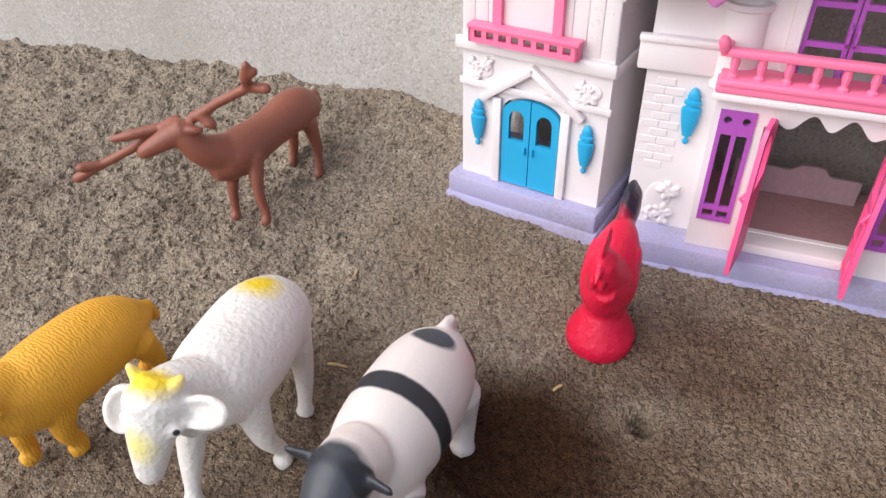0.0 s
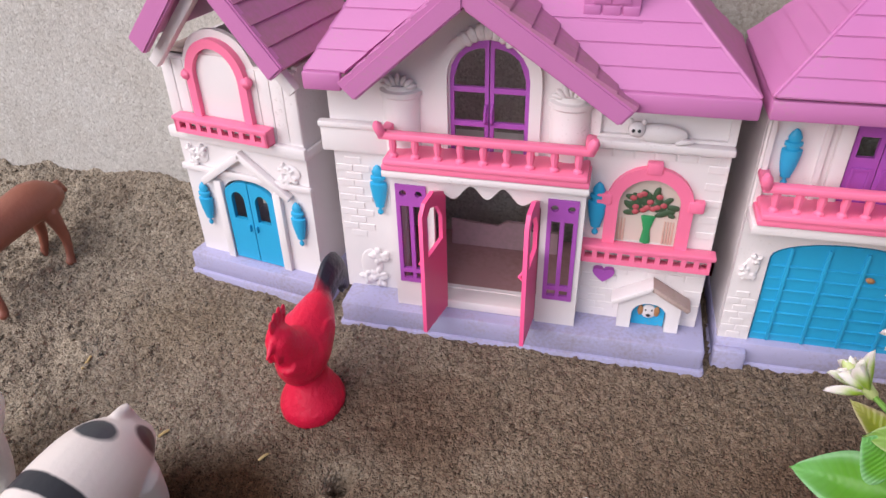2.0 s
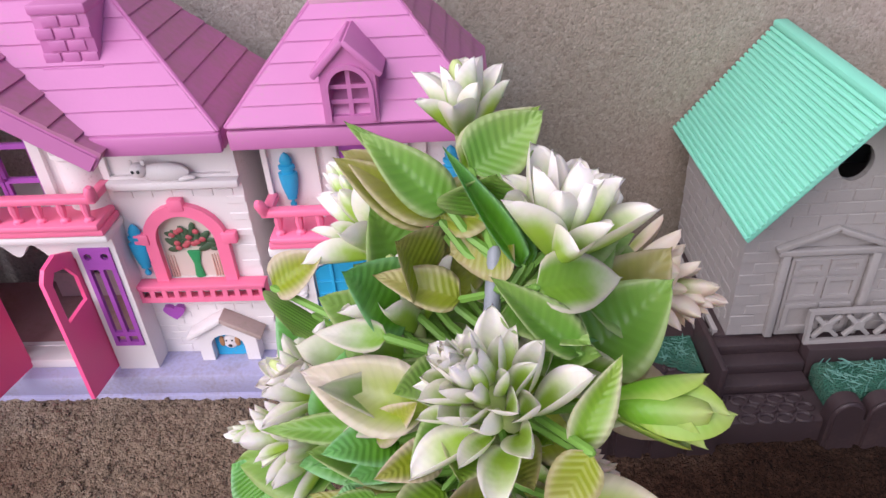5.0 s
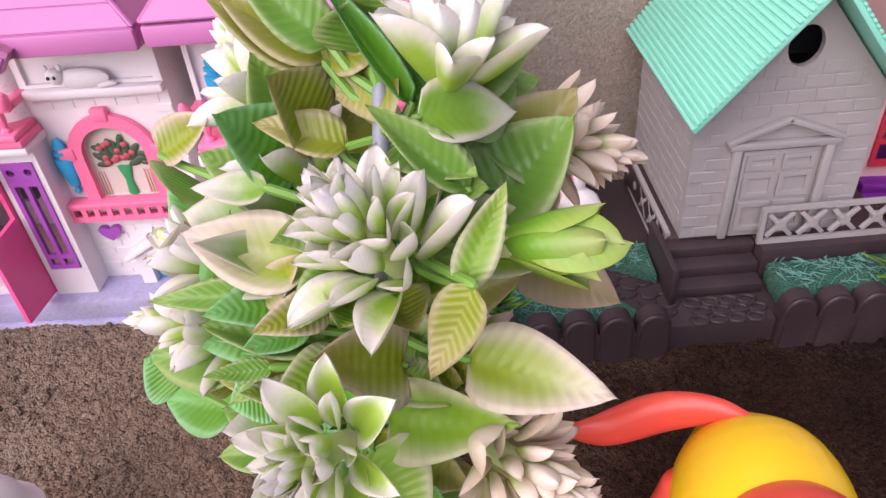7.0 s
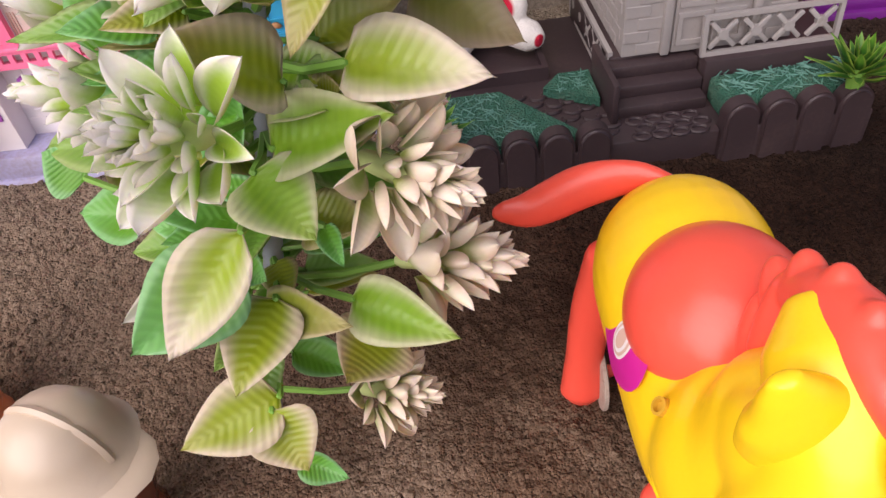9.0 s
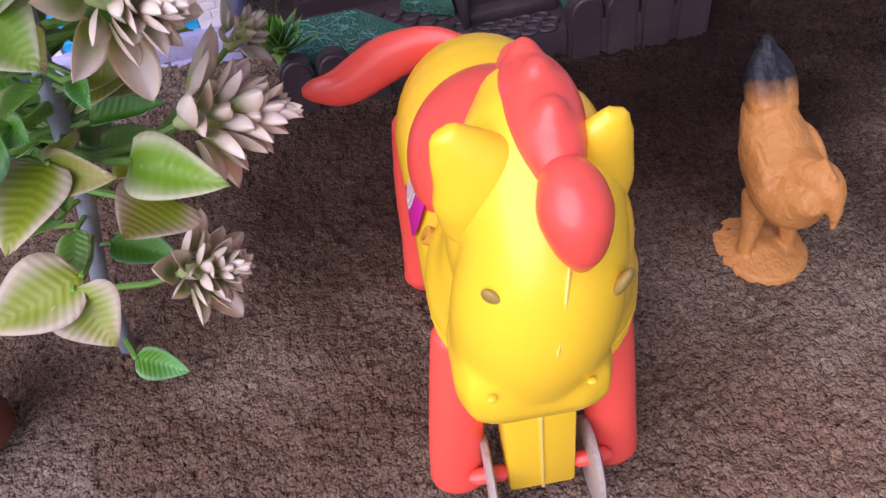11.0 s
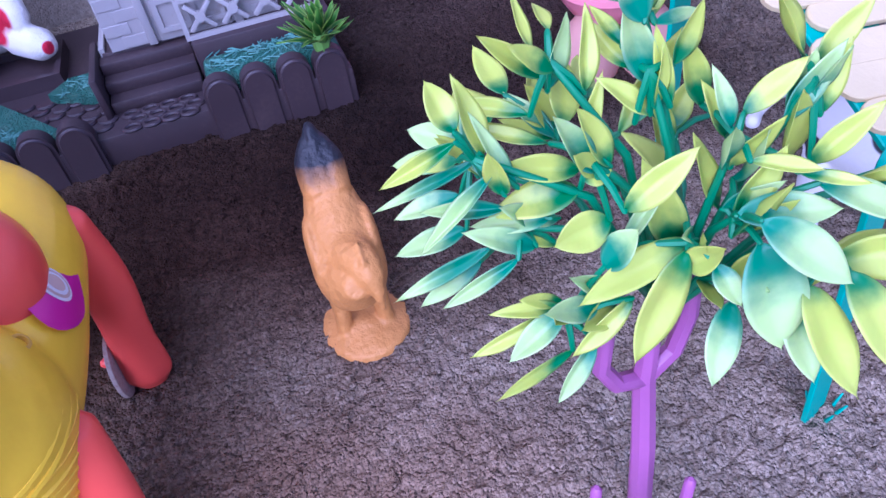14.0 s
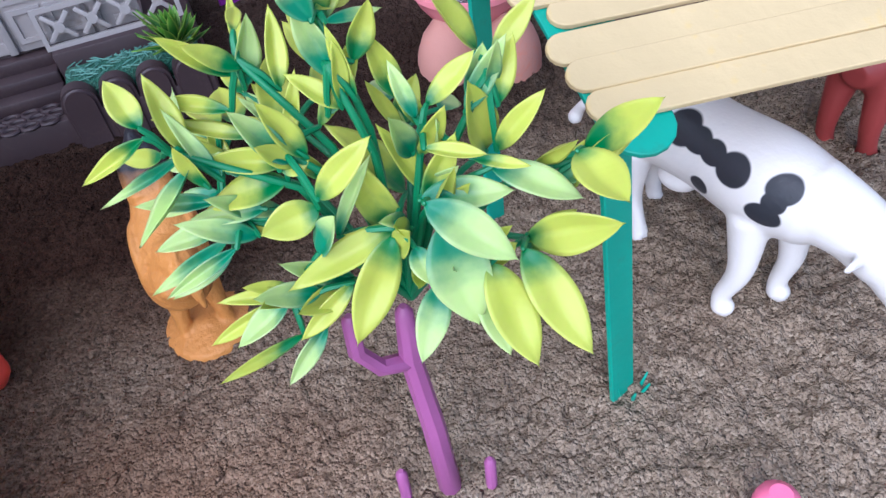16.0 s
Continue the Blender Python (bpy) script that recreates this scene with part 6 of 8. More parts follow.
RED = (0.55, 0.02, 0.05)
bear_mat = painted("white_bear_flock", (0.78, 0.74, 0.70), [((-0.0052, -0.0165, 0.0225), (0.0075, 0.008, 0.0075), RED, 0.1), ((0.0052, -0.0165, 0.0225), (0.0075, 0.008, 0.0075), RED, 0.1), ((0, -0.0165, 0.0155), (0.0074, 0.008, 0.0078), RED, 0.1), ((-0.0215, -0.027, 0.0085), (0.0038, 0.003, 0.0042), RED, 0.1), ((0.0235, -0.027, 0.0085), (0.0038, 0.003, 0.0042), RED, 0.1)], 0.9, 0.2, 0.6, 900, 0.05)
figure("teddy_bear", bear, bear_mat, pose(0.4365, 0.388, 0.043, 0, 0, 8) @ Matrix.Scale(1.12, 4), "white toy bear with a red heart on belly", "teddy bear")

# ---- leaves ----


def leaf_mesh(name, w, fold, curl, mat, ribs=0.0, cup=0.0, thick=0.016):
    """A leaf of unit length along x, a few hundredths thick: folded midrib, wavy edge, ribbed blade; cup makes a hollow petal."""
    me = bpy.data.meshes.new(name)
    nu, nv = 14, 8
    verts, uvs, faces = [], [], []
    for side in (0, 1):
        for i in range(nu + 1):
            u = i / nu
            if cup:
                half = w * 0.5 * math.sin(math.pi * min(1.0, u ** 0.92)) ** 0.55 * (1 - 0.25 * u ** 8)
            else:
                half = w * 0.5 * (math.sin(math.pi * u ** 0.60) ** 0.72 * (1 - 0.18 * u ** 3) if w > 0.5 else math.sin(math.pi * u ** 0.84) ** 0.78)
            half = max(half, 0.012 if u < 0.5 else 0.004)
            for j in range(nv + 1):
                v = j / nv * 2 - 1
                z = fold * abs(v) * half * (1 - cup) + cup * 0.95 * v * v * half + curl * u * u + 0.16 * cup * u * u + ribs * math.sin(u * 58 - abs(v) * 9) * abs(v) * (1 - u) + 0.012 * math.sin(u * 9 + v * 2) * (1 - cup)
                t = thick * (1 - 0.75 * abs(v) ** 3) * (1 - 0.6 * u ** 4)
                verts.append((u + 0.03 * (1 - abs(v)) * u, v * half, z - (t if side else 0.0)))
                uvs.append((u, j / nv))
    n = (nu + 1) * (nv + 1)
    for i in range(nu):
        for j in range(nv):
            a = i * (nv + 1) + j
            faces.append((a, a + nv + 1, a + nv + 2, a + 1))
            faces.append((n + a, n + a + 1, n + a + nv + 2, n + a + nv + 1))
        for a, b in ((i * (nv + 1), (i + 1) * (nv + 1)), ((i + 1) * (nv + 1) + nv, i * (nv + 1) + nv)):
            faces.append((a, n + a, n + b, b))
    for j in range(nv):
        a = nu * (nv + 1) + j
        faces.append((a, n + a, n + a + 1, a + 1))
        faces.append((j + 1, n + j + 1, n + j, j))
    me.from_pydata(verts, [], faces)
    lay = me.uv_layers.new(name="UVMap")
    for lp in me.loops:
        lay.data[lp.index].uv = uvs[lp.vertex_index]
    for p in me.polygons:
        p.use_smooth = True
    me.materials.append(mat)
    return me


def leaf_material(name, base, tip, edge, lo=0.25, hi=0.95, rough=0.34, veins=1.0, edge_amount=0.9, rim_from=0.55, thin_share=0.34):
    """Moulded leaf: colour runs from the base to the tip and to a pale edge, with feathered veins."""
    m = bpy.data.materials.new(name)
    m.use_nodes = True
    t = m.node_tree
    p = t.nodes["Principled BSDF"]
    uv = t.nodes.new("ShaderNodeUVMap")
    uv.uv_map = "UVMap"
    sep = t.nodes.new("ShaderNodeSeparateXYZ")
    t.links.new(uv.outputs[0], sep.inputs[0])
    co = t.nodes.new("ShaderNodeTexCoord")
    info = t.nodes.new("ShaderNodeObjectInfo")
    nz = t.nodes.new("ShaderNodeTexNoise")
    nz.inputs["Scale"].default_value, nz.inputs["Detail"].default_value = 4.0, 4
    t.links.new(co.outputs["Object"], nz.inputs["Vector"])

    def mth(op, a, b=None, c=None):
        n = t.nodes.new("ShaderNodeMath")
        n.operation = op
        for k, s in enumerate((a, b, c)):
            if s is None:
                continue
            if isinstance(s, (int, float)):
                n.inputs[k].default_value = s
            else:
                t.links.new(s, n.inputs[k])
        return n.outputs[0]

    u, v = sep.outputs[0], sep.outputs[1]
    across = mth("MULTIPLY", mth("ABSOLUTE", mth("SUBTRACT", v, 0.5)), 2.0)
    wob = mth("MULTIPLY_ADD", nz.outputs[0], 0.34, -0.17)
    shift = mth("MULTIPLY_ADD", info.outputs["Random"], 0.36, -0.18)

    def ramp(x, a, b):
        r = t.nodes.new("ShaderNodeMapRange")
        r.interpolation_type = "SMOOTHSTEP"
        r.inputs[1].default_value, r.inputs[2].default_value = a, b
        t.links.new(x, r.inputs[0])
        return r.outputs[0]

    def mix(f, a, b):
        n = t.nodes.new("ShaderNodeMix")
        n.data_type = "RGBA"
        for k, s in ((6, a), (7, b)):
            if isinstance(s, tuple):
                n.inputs[k].default_value = (*s, 1)
            else:
                t.links.new(s, n.inputs[k])
        t.links.new(f, n.inputs[0])
        return n.outputs[2]

    along = ramp(mth("ADD", mth("ADD", u, wob), shift), lo, hi)
    col = mix(along, base, tip)
    rim = mth("MULTIPLY", ramp(mth("ADD", across, mth("MULTIPLY", wob, 0.7)), rim_from, 1.0), edge_amount)
    col = mix(rim, col, edge)
    vein = mth("SINE", mth("SUBTRACT", mth("MULTIPLY", u, 70.0), mth("MULTIPLY", across, 11.0)))
    dark = mth("MULTIPLY", ramp(vein, 0.3, 1.0), 0.06 * veins)
    col = mix(dark, col, tuple(c * 0.45 for c in base))
    t.links.new(col, p.inputs["Base Color"])
    p.inputs["Roughness"].default_value = rough
    p.inputs["Transmission Weight"].default_value = 0.0
    p.inputs["Subsurface Weight"].default_value = 0.3
    p.inputs["Subsurface Radius"].default_value = (0.003, 0.004, 0.002)
    bp = t.nodes.new("ShaderNodeBump")
    bp.inputs["Strength"].default_value, bp.inputs["Distance"].default_value = 0.6 * veins, 0.00010
    t.links.new(vein, bp.inputs["Height"])
    t.links.new(bp.outputs[0], p.inputs["Normal"])
    thin = t.nodes.new("ShaderNodeBsdfTranslucent")
    t.links.new(col, thin.inputs[0])
    both = t.nodes.new("ShaderNodeMixShader")
    both.inputs[0].default_value = thin_share
    t.links.new(p.outputs[0], both.inputs[1])
    t.links.new(thin.outputs[0], both.inputs[2])
    t.links.new(both.outputs[0], t.nodes["Material Output"].inputs[0])
    return m


LEAFM = {
    "pale": leaf_material("pale_leaf", (0.36, 0.48, 0.04), (0.78, 0.68, 0.58), (0.74, 0.64, 0.53), 0.15, 0.9, rim_from=0.3),
    "olive": leaf_material("olive_leaf", (0.32, 0.38, 0.03), (0.47, 0.42, 0.16), (0.56, 0.46, 0.30), 0.35, 1.1, edge_amount=0.7),
    "green": leaf_material("green_leaf", (0.17, 0.38, 0.05), (0.28, 0.46, 0.10), (0.48, 0.54, 0.26), 0.3, 1.0, edge_amount=0.6),
    "bright": leaf_material("bright_leaf", (0.14, 0.40, 0.03), (0.22, 0.55, 0.16), (0.30, 0.58, 0.30), 0.3, 1.0, edge_amount=0.7),
    "rim": leaf_material("olive_leaf_with_pale_rim", (0.34, 0.42, 0.02), (0.44, 0.42, 0.10), (0.70, 0.58, 0.44), 0.45, 1.15, edge_amount=0.95, rim_from=0.3),
    "rimgreen": leaf_material("green_leaf_with_pale_rim", (0.24, 0.44, 0.03), (0.32, 0.46, 0.08), (0.68, 0.64, 0.44), 0.5, 1.1, edge_amount=0.8, rim_from=0.35),
    "tanrim": leaf_material("tan_olive_leaf", (0.33, 0.32, 0.05), (0.45, 0.35, 0.19), (0.55, 0.42, 0.29), 0.2, 0.9, edge_amount=0.8, rim_from=0.2),
    "white": leaf_material("white_tipped_leaf", (0.22, 0.42, 0.04), (0.72, 0.68, 0.60), (0.66, 0.60, 0.50), 0.3, 0.95, veins=0.3),
    "petal": leaf_material("cream_petal", (0.40, 0.60, 0.07), (0.95, 0.91, 0.85), (0.92, 0.86, 0.78), 0.36, 0.92, veins=0.2, thin_share=0.2),
    "petaltan": leaf_material("tan_petal", (0.36, 0.44, 0.10), (0.86, 0.76, 0.62), (0.76, 0.60, 0.45), 0.12, 0.65, veins=0.2, thin_share=0.2),
    "petalbud": leaf_material("green_bud_petal", (0.20, 0.46, 0.03), (0.46, 0.55, 0.18), (0.40, 0.56, 0.10), 0.45, 1.15, veins=0.35),
    "tree": leaf_material("teal_yellow_leaf", (0.005, 0.22, 0.06), (0.62, 0.68, 0.11), (0.68, 0.72, 0.18), 0.08, 0.44, veins=0.08, edge_amount=0.15),
    "tree2": leaf_material("teal_leaf", (0.015, 0.28, 0.14), (0.58, 0.74, 0.28), (0.66, 0.77, 0.42), 0.22, 0.66, veins=0.08, edge_amount=0.15),
    "aloe": leaf_material("aloe_leaf", (0.03, 0.14, 0.02), (0.14, 0.36, 0.04), (0.35, 0.50, 0.08), 0.4, 1.0, veins=0.1),
}
M["stem"] = material("green_stem", (0.16, 0.34, 0.05), 0.5, 0.2)
M["budcore"] = material("pale_green_core", (0.50, 0.58, 0.24), 0.5, 0.15)
M["stemteal"] = material("teal_stem", (0.008, 0.19, 0.07), 0.5, 0.2)
M["pole"] = material("grey_tape_pole", (0.26, 0.28, 0.32), 0.45, 0.25, 400, 60, (0.05, 0.05, 0.06), 0.35)
LEAVES = {}
for kk in LEAFM:
    for i in range(3):
        ww = {"tree": 0.40, "tree2": 0.40, "aloe": 0.16, "petal": 0.56, "petaltan": 0.50, "petalbud": 0.55}.get(kk, 0.62)
        LEAVES[kk, i] = leaf_mesh(kk + "_leaf", ww * (0.9 + 0.12 * i), 0.25 + 0.15 * i, (0.10, -0.10, 0.22)[i], LEAFM[kk], 0.004 if kk in ("pale", "olive", "green", "bright", "rim", "rimgreen", "tanrim") else 0.0, 1.0 if kk.startswith("petal") else 0.0)


def lay_leaf(name, parent, kind, i, base, tip, width=None, up=Vector((0, -0.55, 0.85)), roll=0.0):
    """Sets one leaf from its base to its tip, its face turned to up."""
    base, tip = Vector(base), Vector(tip)
    d = tip - base
    L = d.length
    x = d.normalized()
    z = (up - x * up.dot(x)).normalized()
    y = z.cross(x)
    rot = Matrix((x, y, z)).transposed().to_4x4() @ Matrix.Rotation(roll, 4, "X")
    w = {"tree": 0.40, "tree2": 0.40, "aloe": 0.16, "petal": 0.56, "petaltan": 0.50, "petalbud": 0.55}.get(kind, 0.62)
    sy = (width / (w * L)) if width else 1.0
    ob = new(name, LEAVES[kind, i % 3])
    ob.parent = parent
    ob.matrix_basis = Matrix.Translation(base) @ rot @ Matrix.Diagonal((L, L * sy, L, 1))
    return ob


# ---- tall artificial flower stem ----
plant = empty("flower_stem", pose(0, 0, 0), "tall artificial plant with cream flowers and variegated leaves", "artificial plant")
STEM = [(0.339, 0.165, 0.004, 0.0030), (0.346, 0.165, 0.046, 0.0030), (0.357, 0.165, 0.079, 0.0030), (0.364, 0.165, 0.112, 0.0029), (0.372, 0.166, 0.15, 0.0027), (0.379, 0.170, 0.19, 0.0022), (0.381, 0.178, 0.215, 0.0018)]
part("pole", tube(STEM, 10), M["pole"], plant, "dark grey taped pole")
leaf_rnd = random.Random(21)


def on_stem(z):
    for a, b in zip(STEM, STEM[1:]):
        if a[2] <= z <= b[2]:
            k = (z - a[2]) / (b[2] - a[2])
            return Vector((a[0] + (b[0] - a[0]) * k, a[1] + (b[1] - a[1]) * k, z))
    return Vector(STEM[-1][:3]) if z > 0.1 else Vector(STEM[0][:3])


def stalk(p, drop=0.015):
    p = Vector(p)
    s = on_stem(max(0.006, p.z - drop))
    mid = s.lerp(p, 0.55) + Vector((0, 0, -0.002))
    part("stalk", tube([(*s, 0.0012), (*mid, 0.0011), (*p, 0.0011)], 6), M["stem"], plant)


def plant_leaf(base, tip, width, kind):
    stalk(base, 0.008)
    lay_leaf("leaf", plant, kind, leaf_rnd.randrange(3), base, tip, width * 1.18, Vector((leaf_rnd.uniform(-0.2, 0.2), -0.65, 0.75)))


def flower(base, tip, radius, n, kind):
    """A rosette of pointed petals round an axis, the outer ones spread, the inner ones upright."""
    base, tip = Vector(base), Vector(tip)
    ax = (tip - base).normalized()
    L = max(0.020, radius * 1.25)
    stalk(base)
    fl = part("flower", tube([(*(base - ax * 0.001), 0.0022), (*(base + ax * 0.004), 0.0026), (*(base + ax * L * 0.45), 0.0034), (*(base + ax * L * 0.66), 0.0018)], 10), M["budcore"], plant, {"tan": "cream and tan rosette flower", "bud": "half open green flower bud"}.get(kind, "cream white rosette flower with green base"))
    side = ax.orthogonal().normalized()
    k0 = {"open": "petal", "full": "petal", "tan": "petaltan", "bud": "petalbud"}[kind]
    spread = {"open": (1.05, 0.25), "full": (1.25, 0.12), "tan": (1.30, 0.12), "bud": (0.55, 0.15)}[kind]
    dense = kind in ("full", "tan")
    ring = {"open": 0, "full": 7, "tan": 4, "bud": 9}[kind]
    for k in range(n):
        f = k / max(1, n - 1)
        a = k * 2.39996
        rad = side.cross(ax) * math.sin(a) + side * math.cos(a)
        tilt = spread[0] * (1 - f) + spread[1] * f + leaf_rnd.uniform(-0.10, 0.10)
        d = ax * math.cos(tilt) + rad * math.sin(tilt)
        st = base + ax * (0.001 + L * (0.72 if dense else 0.22) * f) + rad * (0.0012 + (0.20 if dense else 0.05) * radius * (1 - f))
        if k < ring:
            ln, wide = radius * (0.70 if dense else 0.95) * leaf_rnd.uniform(0.9, 1.1), 0.50
        else:
            ln, wide = radius * ((0.62 if dense else 0.82) - 0.30 * f) * leaf_rnd.uniform(0.85, 1.12), 0.43
        kk = "petaltan" if kind == "bud" and k >= ring else k0
        lay_leaf("petal", fl, kk, k, st, st + d * ln, ln * wide * leaf_rnd.uniform(0.88, 1.1), ax * 0.9 - rad * 0.6 if tilt > 0.9 else -rad + ax * 0.2, leaf_rnd.uniform(-0.2, 0.2))



flower((0.374, 0.220, 0.222), (0.372, 0.224, 0.250), 0.025, 18, "open")
flower((0.394, 0.177, 0.212), (0.402, 0.180, 0.246), 0.027, 24, "open")
flower((0.354, 0.203, 0.197), (0.342, 0.214, 0.212), 0.025, 40, "full")
flower((0.361, 0.183, 0.187), (0.354, 0.190, 0.210), 0.025, 18, "open")
flower((0.325, 0.235, 0.135), (0.311, 0.243, 0.146), 0.017, 40, "full")
flower((0.311, 0.232, 0.110), (0.297, 0.240, 0.122), 0.016, 16, "open")
flower((0.332, 0.190, 0.142), (0.312, 0.186, 0.148), 0.025, 40, "full")
flower((0.337, 0.182, 0.168), (0.322, 0.180, 0.182), 0.022, 18, "open")
flower((0.3835, 0.154, 0.186), (0.3735, 0.147, 0.209), 0.027, 46, "full")
flower((0.402, 0.153, 0.192), (0.424, 0.147, 0.196), 0.020, 8, "bud")
flower((0.414, 0.206, 0.186), (0.430, 0.202, 0.184), 0.024, 42, "tan")
flower((0.372, 0.128, 0.166), (0.362, 0.104, 0.184), 0.022, 40, "full")
flower((0.397, 0.141, 0.148), (0.419, 0.121, 0.151), 0.024, 42, "tan")
flower((0.400, 0.151, 0.108), (0.420, 0.148, 0.109), 0.025, 46, "tan")
flower((0.381, 0.150, 0.056), (0.398, 0.141, 0.063), 0.023, 46, "tan")
flower((0.396, 0.182, 0.141), (0.411, 0.180, 0.137), 0.014, 42, "tan")
flower((0.401, 0.220, 0.092), (0.420, 0.215, 0.106), 0.015, 22, "tan")
plant_leaf((0.396, 0.146, 0.168), (0.423, 0.132, 0.171), 0.0153, "pale")
plant_leaf((0.382, 0.150, 0.163), (0.363, 0.136, 0.180), 0.0143, "rim")
plant_leaf((0.367, 0.152, 0.179), (0.355, 0.142, 0.183), 0.0081, "rim")
plant_leaf((0.353, 0.162, 0.176), (0.323, 0.168, 0.169), 0.0079, "green")
plant_leaf((0.365, 0.160, 0.183), (0.336, 0.172, 0.183), 0.0137, "pale")
plant_leaf((0.398, 0.138, 0.195), (0.390, 0.134, 0.177), 0.0099, "olive")
plant_leaf((0.377, 0.146, 0.150), (0.403, 0.130, 0.166), 0.0155, "rimgreen")
plant_leaf((0.374, 0.138, 0.150), (0.386, 0.124, 0.143), 0.0159, "rimgreen")
plant_leaf((0.371, 0.128, 0.143), (0.348, 0.116, 0.118), 0.0142, "pale")
plant_leaf((0.361, 0.142, 0.121), (0.338, 0.127, 0.110), 0.0187, "bright")
plant_leaf((0.364, 0.142, 0.105), (0.386, 0.127, 0.112), 0.0111, "olive")
plant_leaf((0.368, 0.140, 0.110), (0.359, 0.118, 0.103), 0.0172, "rim")
plant_leaf((0.392, 0.142, 0.091), (0.382, 0.124, 0.092), 0.0170, "rim")
plant_leaf((0.386, 0.142, 0.105), (0.411, 0.126, 0.105), 0.0143, "rimgreen")
plant_leaf((0.360, 0.137, 0.074), (0.334, 0.124, 0.072), 0.0185, "rim")
plant_leaf((0.358, 0.133, 0.073), (0.366, 0.121, 0.060), 0.0172, "rim")
plant_leaf((0.352, 0.147, 0.024), (0.367, 0.146, 0.014), 0.0085, "bright")
plant_leaf((0.409, 0.192, 0.162), (0.435, 0.184, 0.147), 0.0208, "tanrim")
plant_leaf((0.401, 0.175, 0.190), (0.422, 0.192, 0.203), 0.0173, "olive")
plant_leaf((0.389, 0.164, 0.215), (0.409, 0.172, 0.212), 0.0117, "white")
plant_leaf((0.396, 0.142, 0.191), (0.405, 0.152, 0.207), 0.0080, "rimgreen")
plant_leaf((0.351, 0.155, 0.159), (0.336, 0.152, 0.160), 0.0054, "green")
plant_leaf((0.345, 0.165, 0.141), (0.335, 0.160, 0.141), 0.0132, "bright")
plant_leaf((0.398, 0.158, 0.202), (0.379, 0.166, 0.215), 0.0072, "green")
plant_leaf((0.389, 0.178, 0.211), (0.380, 0.186, 0.221), 0.0049, "bright")
plant_leaf((0.391, 0.182, 0.214), (0.411, 0.192, 0.213), 0.0150, "green")
plant_leaf((0.367, 0.196, 0.221), (0.346, 0.204, 0.235), 0.0073, "green")
plant_leaf((0.367, 0.190, 0.216), (0.344, 0.198, 0.228), 0.0094, "olive")
plant_leaf((0.374, 0.196, 0.226), (0.392, 0.205, 0.236), 0.0105, "rimgreen")
plant_leaf((0.369, 0.186, 0.218), (0.387, 0.190, 0.227), 0.0128, "olive")
plant_leaf((0.387, 0.176, 0.212), (0.369, 0.184, 0.237), 0.0046, "bright")
plant_leaf((0.393, 0.190, 0.205), (0.415, 0.196, 0.206), 0.0166, "green")
plant_leaf((0.401, 0.172, 0.187), (0.422, 0.180, 0.203), 0.0174, "green")
plant_leaf((0.366, 0.165, 0.182), (0.344, 0.160, 0.176), 0.0098, "white")
plant_leaf((0.330, 0.192, 0.160), (0.330, 0.200, 0.179), 0.0141, "bright")
plant_leaf((0.323, 0.190, 0.166), (0.341, 0.188, 0.178), 0.0072, "white")
plant_leaf((0.356, 0.168, 0.199), (0.339, 0.172, 0.197), 0.0074, "white")
plant_leaf((0.338, 0.170, 0.164), (0.345, 0.176, 0.189), 0.0143, "bright")
plant_leaf((0.322, 0.196, 0.193), (0.337, 0.200, 0.200), 0.0097, "rim")
plant_leaf((0.351, 0.160, 0.175), (0.364, 0.158, 0.189), 0.0083, "rim")
plant_leaf((0.307, 0.190, 0.117), (0.296, 0.195, 0.124), 0.0179, "bright")
plant_leaf((0.366, 0.150, 0.148), (0.375, 0.150, 0.163), 0.0079, "bright")
plant_leaf((0.370, 0.150, 0.134), (0.357, 0.150, 0.141), 0.0063, "bright")
plant_leaf((0.384, 0.142, 0.130), (0.389, 0.132, 0.125), 0.0044, "bright")
plant_leaf((0.360, 0.145, 0.119), (0.368, 0.140, 0.116), 0.0072, "bright")
plant_leaf((0.316, 0.202, 0.092), (0.289, 0.214, 0.084), 0.0170, "bright")
plant_leaf((0.318, 0.205, 0.108), (0.300, 0.220, 0.115), 0.0119, "olive")
plant_leaf((0.322, 0.195, 0.110), (0.312, 0.198, 0.122), 0.0119, "olive")
plant_leaf((0.330, 0.190, 0.160), (0.334, 0.180, 0.190), 0.0187, "white")
plant_leaf((0.336, 0.190, 0.165), (0.322, 0.195, 0.186), 0.0170, "bright")
plant_leaf((0.335, 0.185, 0.135), (0.302, 0.200, 0.119), 0.0170, "green")
plant_leaf((0.350, 0.180, 0.150), (0.326, 0.176, 0.146), 0.0187, "bright")
plant_leaf((0.352, 0.176, 0.166), (0.350, 0.178, 0.178), 0.0170, "green")
plant_leaf((0.346, 0.180, 0.110), (0.322, 0.184, 0.112), 0.0187, "green")
plant_leaf((0.350, 0.178, 0.095), (0.330, 0.192, 0.090), 0.0170, "bright")
plant_leaf((0.360, 0.176, 0.128), (0.344, 0.190, 0.132), 0.0170, "green")
plant_leaf((0.366, 0.184, 0.160), (0.350, 0.198, 0.168), 0.0187, "green")
plant_leaf((0.378, 0.186, 0.184), (0.364, 0.204, 0.188), 0.0187, "green")
plant_leaf((0.403, 0.170, 0.184), (0.418, 0.180, 0.202), 0.0187, "olive")
plant_leaf((0.385, 0.180, 0.221), (0.373, 0.185, 0.210), 0.0170, "olive")
plant_leaf((0.393, 0.180, 0.214), (0.407, 0.190, 0.207), 0.0216, "green")
plant_leaf((0.371, 0.185, 0.222), (0.352, 0.190, 0.240), 0.0102, "green")
plant_leaf((0.371, 0.190, 0.218), (0.346, 0.200, 0.228), 0.0119, "olive")
